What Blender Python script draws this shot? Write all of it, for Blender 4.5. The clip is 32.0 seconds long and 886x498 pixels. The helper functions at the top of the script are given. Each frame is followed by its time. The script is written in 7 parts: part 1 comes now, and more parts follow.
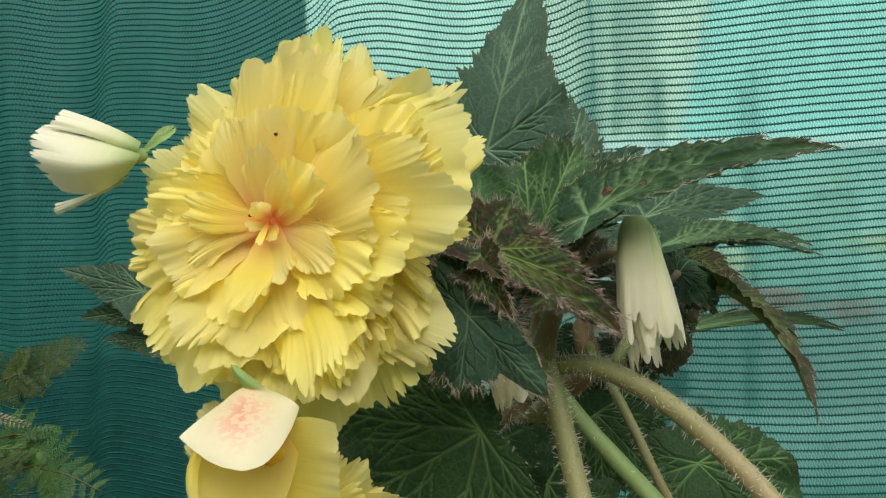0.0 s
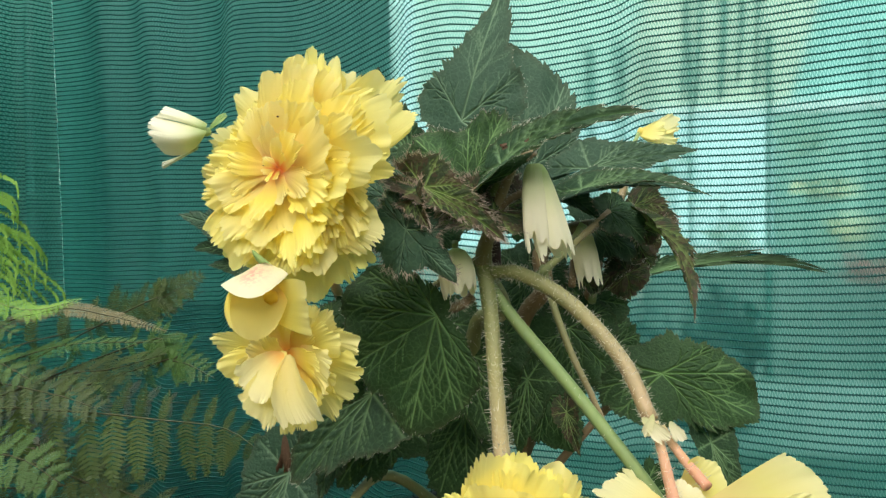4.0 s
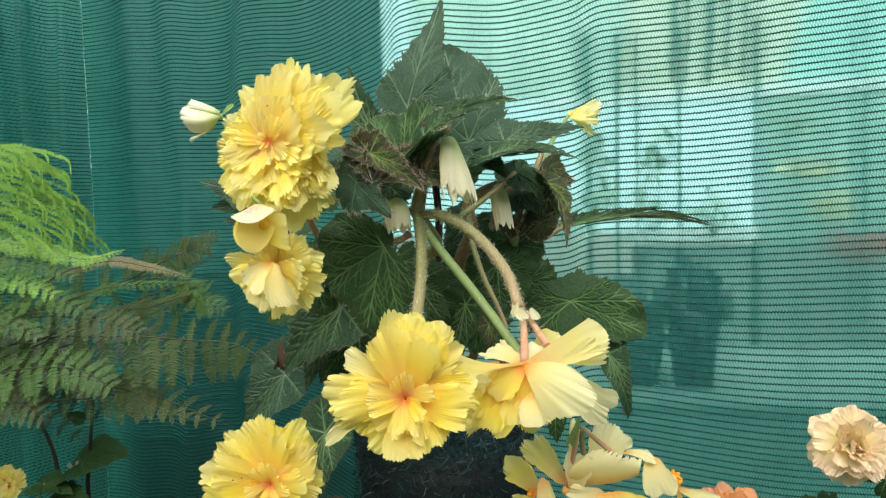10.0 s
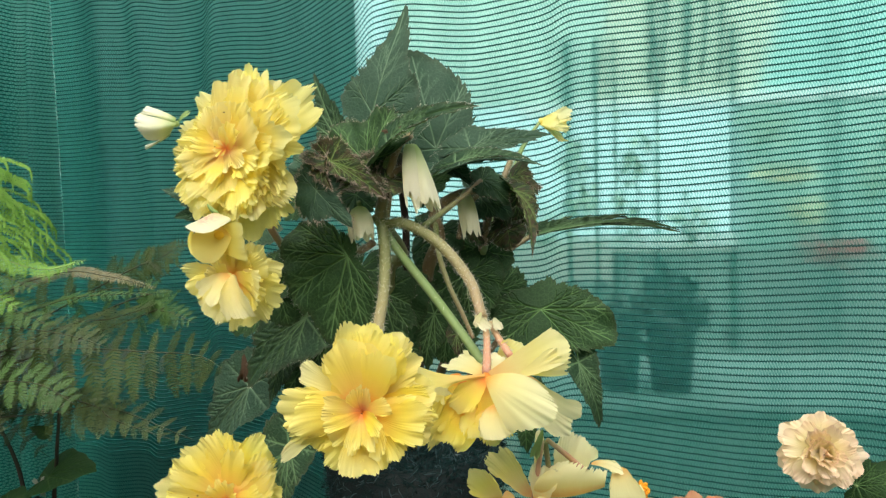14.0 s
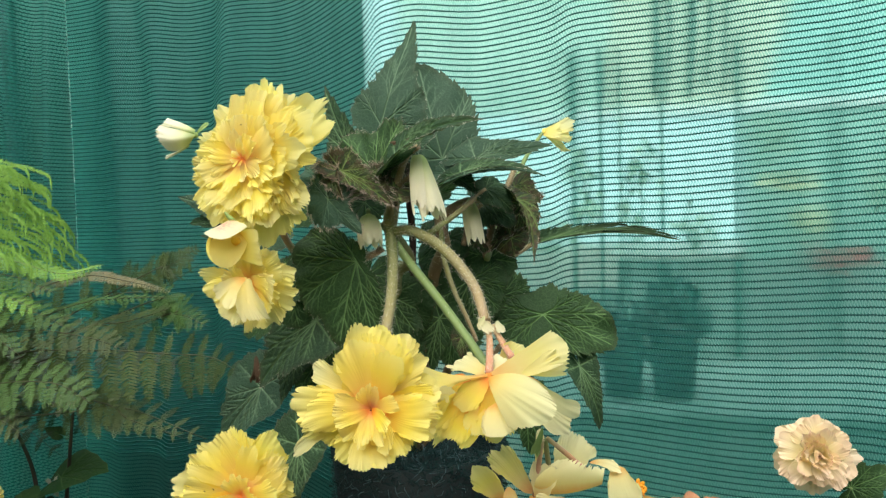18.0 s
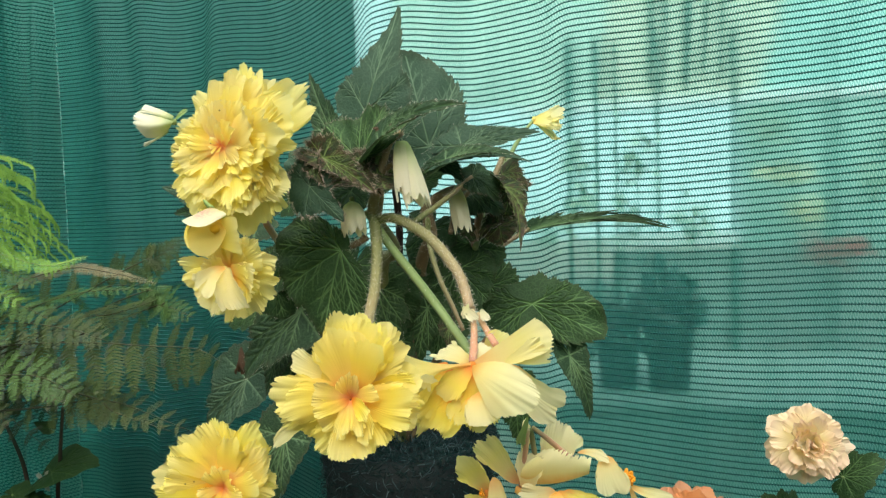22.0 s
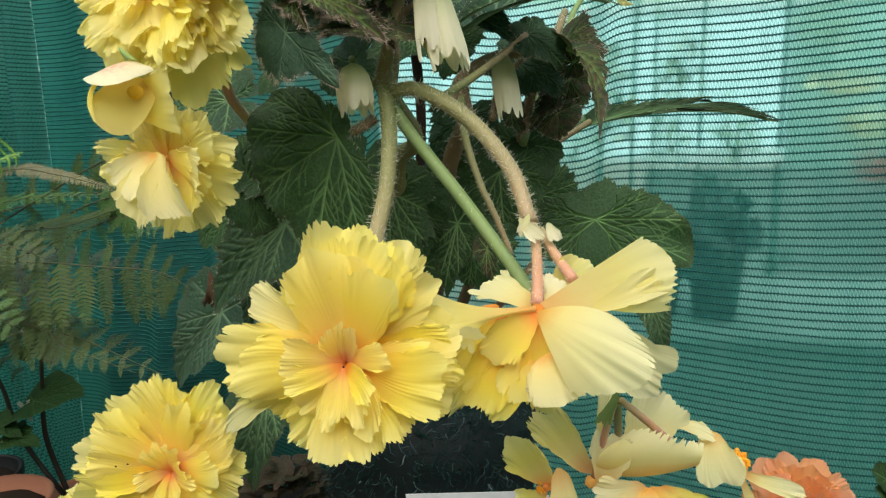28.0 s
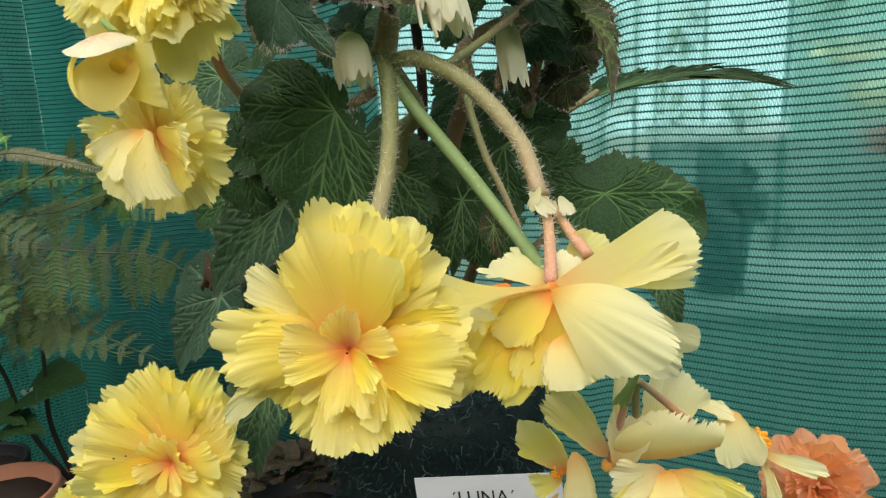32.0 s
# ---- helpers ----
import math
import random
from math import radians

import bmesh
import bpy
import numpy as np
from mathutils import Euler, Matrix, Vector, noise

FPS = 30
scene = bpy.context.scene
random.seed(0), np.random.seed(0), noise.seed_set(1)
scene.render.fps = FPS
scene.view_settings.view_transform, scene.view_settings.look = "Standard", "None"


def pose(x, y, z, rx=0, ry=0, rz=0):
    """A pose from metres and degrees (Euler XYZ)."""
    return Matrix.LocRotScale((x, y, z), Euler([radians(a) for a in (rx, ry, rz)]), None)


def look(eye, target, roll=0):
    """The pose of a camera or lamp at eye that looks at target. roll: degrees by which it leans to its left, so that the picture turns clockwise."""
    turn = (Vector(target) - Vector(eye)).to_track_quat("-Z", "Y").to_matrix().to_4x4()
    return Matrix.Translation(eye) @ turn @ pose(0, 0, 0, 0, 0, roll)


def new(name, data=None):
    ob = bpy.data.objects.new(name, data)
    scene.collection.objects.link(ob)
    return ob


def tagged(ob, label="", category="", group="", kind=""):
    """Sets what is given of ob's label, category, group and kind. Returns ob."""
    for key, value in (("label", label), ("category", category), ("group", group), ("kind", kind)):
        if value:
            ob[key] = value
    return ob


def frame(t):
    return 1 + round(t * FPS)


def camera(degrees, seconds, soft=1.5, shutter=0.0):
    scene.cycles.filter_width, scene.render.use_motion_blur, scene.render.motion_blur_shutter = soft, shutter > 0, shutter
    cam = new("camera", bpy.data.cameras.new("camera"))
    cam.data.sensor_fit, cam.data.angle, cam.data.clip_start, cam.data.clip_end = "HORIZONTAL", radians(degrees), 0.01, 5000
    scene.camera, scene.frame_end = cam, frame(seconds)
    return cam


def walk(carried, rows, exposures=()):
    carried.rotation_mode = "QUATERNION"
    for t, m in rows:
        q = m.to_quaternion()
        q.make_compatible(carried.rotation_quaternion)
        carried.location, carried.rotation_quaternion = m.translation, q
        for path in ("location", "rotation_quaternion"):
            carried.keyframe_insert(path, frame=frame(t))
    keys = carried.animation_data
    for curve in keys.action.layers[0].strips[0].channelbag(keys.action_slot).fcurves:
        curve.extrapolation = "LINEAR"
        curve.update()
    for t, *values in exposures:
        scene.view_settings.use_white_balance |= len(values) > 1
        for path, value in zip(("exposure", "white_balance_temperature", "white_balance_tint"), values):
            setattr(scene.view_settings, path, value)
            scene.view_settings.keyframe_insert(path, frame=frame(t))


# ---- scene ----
cam = camera(70.2, 32.0, soft=1.25)
METRES, EYE, TILT, LEAN, TURN = 0.75, 1.3, 0.0, 0.8, 0.0
ROWS = [
    (0.0, 0.0, 0.0, 0.0, 0.0, 0.0, -0.0),
    (0.5, -0.0006, -0.0084, -0.0049, 0.12, -0.25, -0.04),
    (1.0, 0.0051, -0.0176, -0.0077, 0.62, -0.71, -0.04),
    (1.5, 0.0188, -0.0246, -0.0117, 1.5, -1.26, 0.33),
    (2.0, 0.0328, -0.0467, -0.0135, 2.85, -1.71, 0.23),
    (2.5, 0.0539, -0.0747, -0.0129, 4.88, -1.92, 0.37),
    (3.0, 0.089, -0.1157, -0.0156, 7.51, -1.88, 0.58),
    (3.5, 0.1188, -0.1432, -0.0223, 9.23, -2.14, 0.41),
    (5.5, 0.191, -0.252, -0.0482, 12.75, -3.1, 0.62),
    (6.0, 0.214, -0.27, -0.0519, 12.53, -3.56, 0.56),
    (6.5, 0.2243, -0.2934, -0.0625, 12.18, -4.03, 1.22),
    (7.0, 0.2494, -0.2962, -0.0708, 12.66, -4.13, 0.96),
    (7.5, 0.2655, -0.3227, -0.0694, 13.93, -4.1, -0.02),
    (8.0, 0.2629, -0.335, -0.0743, 14.8, -4.3, 0.1),
    (8.5, 0.2577, -0.3576, -0.0707, 14.3, -4.12, -0.06),
    (9.0, 0.2546, -0.3799, -0.0689, 12.92, -3.61, 0.43),
    (9.5, 0.2587, -0.3893, -0.0697, 12.07, -3.63, 0.74),
    (10.0, 0.2703, -0.3902, -0.0698, 11.74, -3.57, 0.78),
    (10.5, 0.2791, -0.3814, -0.0697, 11.46, -3.58, 0.44),
    (11.0, 0.2858, -0.3801, -0.0684, 11.0, -3.31, 0.09),
    (11.5, 0.2896, -0.3836, -0.0678, 10.88, -3.13, 0.27),
    (12.0, 0.2909, -0.3766, -0.0697, 10.73, -2.98, 0.51),
    (12.5, 0.2985, -0.3735, -0.0696, 10.43, -2.97, 0.36),
    (13.0, 0.3017, -0.3734, -0.0696, 10.22, -2.99, 0.67),
    (13.5, 0.2926, -0.3752, -0.0687, 10.49, -2.93, 0.4),
    (14.0, 0.2924, -0.3725, -0.0681, 10.26, -2.99, 0.98),
    (14.5, 0.2955, -0.3767, -0.0672, 10.2, -2.94, 0.79),
    (16.5, 0.299, -0.3876, -0.0664, 10.29, -2.71, 1.13),
    (17.0, 0.2995, -0.3931, -0.068, 10.34, -2.48, 0.68),
    (17.5, 0.3002, -0.4004, -0.0672, 10.31, -2.5, 0.75),
    (18.0, 0.299, -0.4065, -0.0668, 10.78, -2.38, 0.77),
    (18.5, 0.2985, -0.4035, -0.0687, 10.99, -2.4, 0.61),
    (19.0, 0.3016, -0.4019, -0.0686, 10.82, -2.32, 0.72),
    (19.5, 0.3086, -0.3945, -0.0694, 10.93, -2.38, 0.67),
    (20.0, 0.3142, -0.3801, -0.0727, 10.84, -2.83, 0.68),
    (20.5, 0.3078, -0.3833, -0.0706, 10.79, -3.0, 0.67),
    (21.0, 0.3052, -0.3881, -0.072, 10.79, -2.89, 0.62),
    (21.5, 0.3136, -0.3916, -0.0728, 10.77, -2.95, 0.95),
    (22.0, 0.3133, -0.3907, -0.0758, 10.6, -2.91, 1.07),
    (22.5, 0.3117, -0.3861, -0.0791, 10.78, -3.22, 0.89),
    (23.0, 0.3003, -0.3688, -0.0855, 11.41, -4.12, 0.68),
    (23.5, 0.3033, -0.3368, -0.0895, 11.1, -4.81, 1.19),
    (24.0, 0.2988, -0.2894, -0.0948, 11.42, -6.15, 1.32),
    (24.5, 0.2897, -0.265, -0.1031, 11.28, -7.26, 1.95),
    (25.0, 0.2836, -0.2323, -0.1098, 11.58, -8.53, 2.04),
    (25.5, 0.2803, -0.2183, -0.1221, 11.62, -9.89, 2.62),
    (27.5, 0.256, -0.1618, -0.1197, 12.03, -9.87, 0.78),
    (28.0, 0.2447, -0.1497, -0.1177, 12.19, -10.14, 0.56),
    (28.5, 0.2419, -0.1398, -0.12, 12.29, -10.25, 0.64),
    (29.0, 0.2416, -0.1254, -0.1216, 12.42, -10.73, 0.62),
    (29.5, 0.2411, -0.1257, -0.125, 12.47, -11.37, 0.85),
    (30.0, 0.2401, -0.1339, -0.1205, 12.51, -11.42, 0.98),
    (30.5, 0.2436, -0.1363, -0.1209, 12.5, -11.23, 1.11),
    (31.0, 0.2435, -0.1322, -0.1219, 12.3, -11.39, 1.43),
    (31.5, 0.2413, -0.1244, -0.1257, 12.12, -11.69, 1.77),
    (32.0, 0.2361, -0.1264, -0.1239, 12.15, -12.0, 1.67),
]
EXPOSURE = [(0.0, 0.0), (3.0, 0.2), (6.0, 0.4), (10.0, 0.4), (13.0, 0.36), (23.0, 0.34), (25.0, 0.25), (32.0, 0.2)]
walk(cam, [(t, pose(0, 0, EYE, TILT, LEAN, TURN) @ pose(METRES * x, METRES * y, METRES * z, 90 + pitch, roll, yaw)) for t, x, y, z, yaw, pitch, roll in ROWS], EXPOSURE)

# ---------------------------------------------------------------- light
world = bpy.data.worlds.new("sky")
scene.world = world
world.use_nodes = True
wn = world.node_tree.nodes
sky = wn.new("ShaderNodeTexSky")
sky.sky_type, sky.sun_disc = "NISHITA", False
sky.sun_elevation, sky.sun_rotation = radians(46), radians(170)
sky.air_density, sky.dust_density = 1.0, 2.0
wn["Background"].inputs["Strength"].default_value = 0.19
haze = wn.new("ShaderNodeHueSaturation")
haze.inputs["Saturation"].default_value = 0.35
world.node_tree.links.new(sky.outputs[0], haze.inputs["Color"])
world.node_tree.links.new(haze.outputs[0], wn["Background"].inputs["Color"])
sun = new("sun", bpy.data.lights.new("sun", "SUN"))
sun.data.energy, sun.data.angle, sun.data.color = 3.15, radians(90), (1.0, 0.95, 0.82)
sun.matrix_world = look((-0.4, -2.2, 3.4), (0, 0.3, 1.0))


# ---------------------------------------------------------------- materials
class Mat:
    """A node material with short ways to add nodes."""

    def __init__(self, name, rough=0.6, spec=0.3):
        self.m = bpy.data.materials.new(name)
        self.m.use_nodes = True
        self.n, self.l = self.m.node_tree.nodes, self.m.node_tree.links
        self.b = self.n["Principled BSDF"]
        self.out = self.n["Material Output"]
        self.b.inputs["Roughness"].default_value = rough
        self.b.inputs["Specular IOR Level"].default_value = spec

    def node(self, kind, **sets):
        nd = self.n.new("ShaderNode" + kind)
        for k, v in sets.items():
            setattr(nd, k, v)
        return nd

    def put(self, value, socket):
        if isinstance(value, (int, float)):
            socket.default_value = value
        elif isinstance(value, tuple):
            socket.default_value = (*value, 1) if len(value) == 3 and socket.type == "RGBA" else value
        else:
            self.l.new(value, socket)

    def attr(self, name):
        return self.node("Attribute", attribute_name=name).outputs["Fac"]

    def coord(self, which="Object"):
        return self.node("TexCoord").outputs[which]

    def noise(self, scale, detail=4, where=None, rough=0.55):
        t = self.node("TexNoise")
        t.inputs["Scale"].default_value, t.inputs["Detail"].default_value, t.inputs["Roughness"].default_value = scale, detail, rough
        self.l.new(where if where is not None else self.coord(), t.inputs["Vector"])
        return t.outputs["Fac"]

    def ramp(self, fac, *stops):
        r = self.node("ValToRGB")
        els = r.color_ramp.elements
        while len(els) < len(stops):
            els.new(0.5)
        for e, (p, c) in zip(els, stops):
            e.position, e.color = p, (*c, 1)
        self.l.new(fac, r.inputs["Fac"])
        return r.outputs["Color"]

    def mix(self, fac, a, b, blend="MIX"):
        x = self.node("Mix", data_type="RGBA", blend_type=blend)
        self.put(fac, x.inputs[0]), self.put(a, x.inputs[6]), self.put(b, x.inputs[7])
        return x.outputs[2]

    def math(self, op, a, b=0.0, c=0.0):
        x = self.node("Math", operation=op)
        self.put(a, x.inputs[0]), self.put(b, x.inputs[1]), self.put(c, x.inputs[2])
        return x.outputs[0]

    def bump(self, height, strength=0.3, distance=0.001):
        x = self.node("Bump")
        x.inputs["Strength"].default_value, x.inputs["Distance"].default_value = strength, distance
        self.l.new(height, x.inputs["Height"])
        self.l.new(x.outputs[0], self.b.inputs["Normal"])

    def base(self, colour):
        self.put(colour, self.b.inputs["Base Color"])

    def see_through(self, colour, share):
        """Mixes light that passes through a thin sheet."""
        t = self.node("BsdfTranslucent")
        self.put(colour, t.inputs["Color"])
        x = self.node("MixShader")
        x.inputs[0].default_value = share
        self.l.new(self.b.outputs[0], x.inputs[1]), self.l.new(t.outputs[0], x.inputs[2])
        self.l.new(x.outputs[0], self.out.inputs["Surface"])


def petal_material(name, heart, inner, body, rim, blush=None, thin=0.5, reach=(0.07, 0.30)):
    k = Mat(name, 0.55, 0.22)
    uv = k.node("UVMap", uv_map="UVMap").outputs[0]
    sep = k.node("SeparateXYZ")
    k.l.new(uv, sep.inputs[0])
    v = k.attr("along")
    wob = k.math("ADD", v, k.math("MULTIPLY", k.math("SUBTRACT", k.noise(60, 3), 0.5), 0.12))
    col = k.ramp(wob, (reach[0], heart), (reach[1], inner), (0.60, body), (0.97, rim))
    # fine veins that fan out along the petal
    fan = k.node("Mapping")
    fan.inputs["Scale"].default_value = (26, 1.6, 1)
    k.l.new(uv, fan.inputs["Vector"])
    veins = k.noise(1.0, 3, fan.outputs[0], 0.6)
    col = k.mix(k.math("MULTIPLY", k.math("POWER", veins, 2.0), 0.35), col, rim)
    rnd = k.node("ObjectInfo").outputs["Random"]
    tint = k.node("HueSaturation")
    k.put(k.math("MULTIPLY_ADD", rnd, 0.006, 0.498), tint.inputs["Hue"])
    k.put(k.math("MULTIPLY_ADD", rnd, 0.16, 0.88), tint.inputs["Saturation"])
    k.put(k.math("MULTIPLY_ADD", rnd, 0.1, 0.94), tint.inputs["Value"])
    k.l.new(col, tint.inputs["Color"])
    col = tint.outputs[0]
    if blush:
        spots = k.math("MULTIPLY", k.math("GREATER_THAN", k.noise(420, 2), 0.5), 0.5)
        reach = k.math("MULTIPLY", k.attr("blush"), k.math("ADD", 0.35, spots))
        col = k.mix(reach, col, blush)
    k.base(col)
    h = k.math("ADD", veins, k.math("MULTIPLY", k.noise(900, 2), 0.4))
    k.bump(h, 0.22, 0.0007)
    k.b.inputs["Sheen Weight"].default_value = 0.1
    k.see_through(k.mix(0.35, col, (1.0, 0.92, 0.40)), thin)
    return k.m


YELLOW = petal_material("yellow_petal", (0.93, 0.30, 0.05), (0.95, 0.71, 0.19), (0.96, 0.81, 0.14), (0.96, 0.90, 0.36))
DEEP = petal_material("deep_yellow_petal", (0.90, 0.25, 0.02), (0.95, 0.66, 0.09), (0.96, 0.80, 0.10), (0.96, 0.88, 0.30), reach=(0.08, 0.31))
BOWL = petal_material("bright_lemon_petal", (0.93, 0.66, 0.03), (0.95, 0.74, 0.06), (0.96, 0.80, 0.12), (0.96, 0.85, 0.22), thin=0.6)
FRILL = petal_material("pale_frill_petal", (0.94, 0.82, 0.26), (0.94, 0.84, 0.30), (0.95, 0.87, 0.36), (0.95, 0.90, 0.48))
PALE = petal_material("pale_yellow_petal", (0.90, 0.46, 0.09), (0.96, 0.80, 0.32), (0.97, 0.90, 0.46), (0.97, 0.92, 0.56), thin=0.45)
LEMON = petal_material("lemon_petal_with_blush", (0.86, 0.58, 0.05), (0.93, 0.74, 0.10), (0.95, 0.82, 0.18), (0.95, 0.87, 0.36), (0.85, 0.35, 0.28))
CREAM = petal_material("cream_bud_petal", (0.34, 0.50, 0.14), (0.74, 0.79, 0.42), (0.93, 0.90, 0.62), (0.94, 0.91, 0.68), thin=0.3)
SOFTYELLOW = petal_material("soft_yellow_petal", (0.92, 0.48, 0.08), (0.94, 0.72, 0.20), (0.95, 0.83, 0.19), (0.95, 0.89, 0.38))
BRACT = petal_material("pale_green_bract", (0.50, 0.52, 0.24), (0.66, 0.64, 0.34), (0.78, 0.74, 0.46), (0.80, 0.76, 0.52), thin=0.3)
HOOD = petal_material("cream_blushed_hood", (0.90, 0.82, 0.45), (0.92, 0.86, 0.50), (0.93, 0.88, 0.58), (0.94, 0.90, 0.60), (0.88, 0.34, 0.28), thin=0.3)
PEACH = petal_material("peach_petal", (0.95, 0.85, 0.40), (0.95, 0.85, 0.45), (0.95, 0.83, 0.52), (0.93, 0.68, 0.50), thin=0.3)
ORANGE = petal_material("orange_petal", (0.85, 0.55, 0.15), (0.88, 0.52, 0.18), (0.88, 0.42, 0.17), (0.88, 0.34, 0.17))
WHITEPINK = petal_material("white_pink_petal", (0.7, 0.25, 0.25), (0.8, 0.45, 0.42), (0.84, 0.72, 0.66), (0.85, 0.8, 0.76))


def leaf_material(name, deep, light, vein, edge, edge_share, red=0.0):
    k = Mat(name, 0.6, 0.2)
    v = k.attr("vein")
    big = k.noise(22, 3)
    col = k.mix(big, deep, light)
    fine = k.noise(260, 4)
    col = k.mix(k.math("MULTIPLY", fine, 0.5), col, (deep[0] * 0.6, deep[1] * 0.6, deep[2] * 0.6))
    if red:
        patch = k.math("MULTIPLY", k.math("GREATER_THAN", k.noise(120, 3), 0.5), red)
        col = k.mix(patch, col, (0.075, 0.036, 0.028))
    e = k.math("POWER", k.attr("rim"), 22.0)
    col = k.mix(k.math("MULTIPLY", e, edge_share), col, edge)
    warp = k.node("VectorMath", operation="MULTIPLY_ADD")
    wn3 = k.node("TexNoise")
    wn3.inputs["Scale"].default_value = 90
    k.l.new(k.coord(), wn3.inputs["Vector"])
    k.l.new(wn3.outputs["Color"], warp.inputs[0])
    warp.inputs[1].default_value = (0.006, 0.006, 0.006)
    k.l.new(k.coord(), warp.inputs[2])
    fine_net = k.node("TexVoronoi", feature="DISTANCE_TO_EDGE")
    fine_net.inputs["Scale"].default_value = 190
    k.l.new(warp.outputs[0], fine_net.inputs["Vector"])
    web = k.math("MULTIPLY", k.math("SUBTRACT", 1.0, k.math("MULTIPLY", fine_net.outputs["Distance"], 9.0)), 1.0)
    web = k.math("MULTIPLY", k.math("MAXIMUM", web, 0.0), 0.13)
    col = k.mix(k.math("MAXIMUM", k.math("MULTIPLY", v, 0.95), web), col, vein)
    k.base(col)
    cells = k.node("TexVoronoi", feature="DISTANCE_TO_EDGE")
    cells.inputs["Scale"].default_value = 260
    k.l.new(k.coord(), cells.inputs["Vector"])
    h = k.math("ADD", k.math("MULTIPLY", cells.outputs["Distance"], 1.5), k.math("MULTIPLY", fine, 0.6))
    k.bump(h, 0.5, 0.0009)
    k.see_through(k.mix(0.5, col, (0.10, 0.20, 0.03)), 0.12)
    return k.m


LEAF = leaf_material("begonia_leaf", (0.018, 0.052, 0.023), (0.042, 0.096, 0.046), (0.20, 0.33, 0.16), (0.10, 0.075, 0.045), 0.5)
LEAF_DARK = leaf_material("begonia_leaf_deep", (0.018, 0.054, 0.018), (0.042, 0.098, 0.032), (0.20, 0.35, 0.13), (0.07, 0.065, 0.035), 0.4)
LEAF_GREY = leaf_material("begonia_leaf_grey_green", (0.026, 0.068, 0.040), (0.052, 0.112, 0.066), (0.17, 0.27, 0.16), (0.10, 0.09, 0.055), 0.35)
LEAF_RED = leaf_material("begonia_leaf_young_reddish", (0.020, 0.034, 0.014), (0.036, 0.052, 0.022), (0.22, 0.32, 0.10), (0.13, 0.085, 0.06), 0.5, 0.6)
LEAF_SMALL = leaf_material("glossy_green_leaf", (0.014, 0.05, 0.012), (0.03, 0.085, 0.02), (0.07, 0.14, 0.04), (0.06, 0.12, 0.03), 0.3)
LEAF_BROWN = leaf_material("brown_green_small_leaf", (0.03, 0.03, 0.018), (0.06, 0.05, 0.03), (0.09, 0.09, 0.045), (0.13, 0.09, 0.06), 0.5, 0.5)


def stem_material(name, a, b, c):
    k = Mat(name, 0.5, 0.35)
    col = k.ramp(k.attr("along"), (0.0, a), (0.5, b), (1.0, c))
    streak = k.node("Mapping")
    streak.inputs["Scale"].default_value = (1, 1, 0.15)
    k.l.new(k.coord(), streak.inputs["Vector"])
    n = k.noise(500, 4, streak.outputs[0])
    col = k.mix(k.math("MULTIPLY", n, 0.45), col, (a[0] * 0.55, a[1] * 0.6, a[2] * 0.5))
    k.base(col)
    k.bump(n, 0.3, 0.0008)
    k.b.inputs["Subsurface Weight"].default_value = 0.15
    k.b.inputs["Subsurface Radius"].default_value = (0.004, 0.004, 0.001)
    return k.m


STEM = stem_material("hairy_tan_green_stem", (0.22, 0.26, 0.09), (0.33, 0.30, 0.14), (0.52, 0.36, 0.22))
STEM_GREEN = stem_material("pale_green_stem", (0.20, 0.28, 0.10), (0.24, 0.34, 0.12), (0.30, 0.40, 0.16))
STEM_PINK = stem_material("pink_pedicel", (0.60, 0.48, 0.26), (0.66, 0.36, 0.22), (0.70, 0.32, 0.22))
STEM_BROWN = stem_material("brown_old_stem", (0.22, 0.16, 0.085), (0.31, 0.22, 0.12), (0.26, 0.23, 0.11))
STEM_DARK = stem_material("dark_thin_stem", (0.05, 0.035, 0.03), (0.06, 0.04, 0.03), (0.08, 0.07, 0.04))
STEM_FERN = stem_material("olive_fern_rib", (0.05, 0.045, 0.02), (0.07, 0.075, 0.03), (0.09, 0.10, 0.04))
STAKE = stem_material("dark_brown_cane", (0.05, 0.03, 0.025), (0.06, 0.035, 0.03), (0.05, 0.03, 0.025))

k = Mat("pale_plant_hair", 0.5, 0.3)
k.base((0.78, 0.74, 0.60))
k.see_through((0.78, 0.74, 0.60), 0.4)
HAIR = k.m
k = Mat("russet_plant_hair", 0.5, 0.3)
k.base(k.mix(k.noise(300), (0.40, 0.30, 0.24), (0.60, 0.54, 0.44)))
k.see_through((0.5, 0.36, 0.28), 0.4)
HAIR_RED = k.m
k = Mat("bright_green_sepal", 0.5, 0.3)
k.base(k.mix(k.noise(90), (0.22, 0.36, 0.10), (0.34, 0.48, 0.18)))
k.see_through((0.35, 0.5, 0.15), 0.3)
SEPAL = k.m
k = Mat("stamen_yellow", 0.5, 0.3)
k.base(k.mix(k.noise(700), (0.85, 0.50, 0.02), (0.9, 0.68, 0.08)))
STAMEN = k.m
k = Mat("stamen_orange", 0.5, 0.3)
k.base(k.mix(k.noise(700), (0.80, 0.26, 0.01), (0.88, 0.42, 0.02)))
STAMEN_O = k.m
k = Mat("black_speck", 0.6, 0.3)
k.base((0.02, 0.012, 0.008))
SPECK = k.m
k = Mat("dry_brown_scale", 0.8, 0.2)
k.base(k.mix(k.noise(400), (0.06, 0.035, 0.02), (0.14, 0.085, 0.05)))
DRY = k.m


def fern_material(name, a, b):
    k = Mat(name, 0.5, 0.35)
    rnd = k.node("ObjectInfo").outputs["Random"]
    col = k.mix(k.math("MULTIPLY_ADD", rnd, 0.6, k.math("MULTIPLY", k.noise(40), 0.4)), a, b)
    k.base(col)
    k.see_through(k.mix(0.4, col, (0.25, 0.4, 0.05)), 0.2)
    return k.m


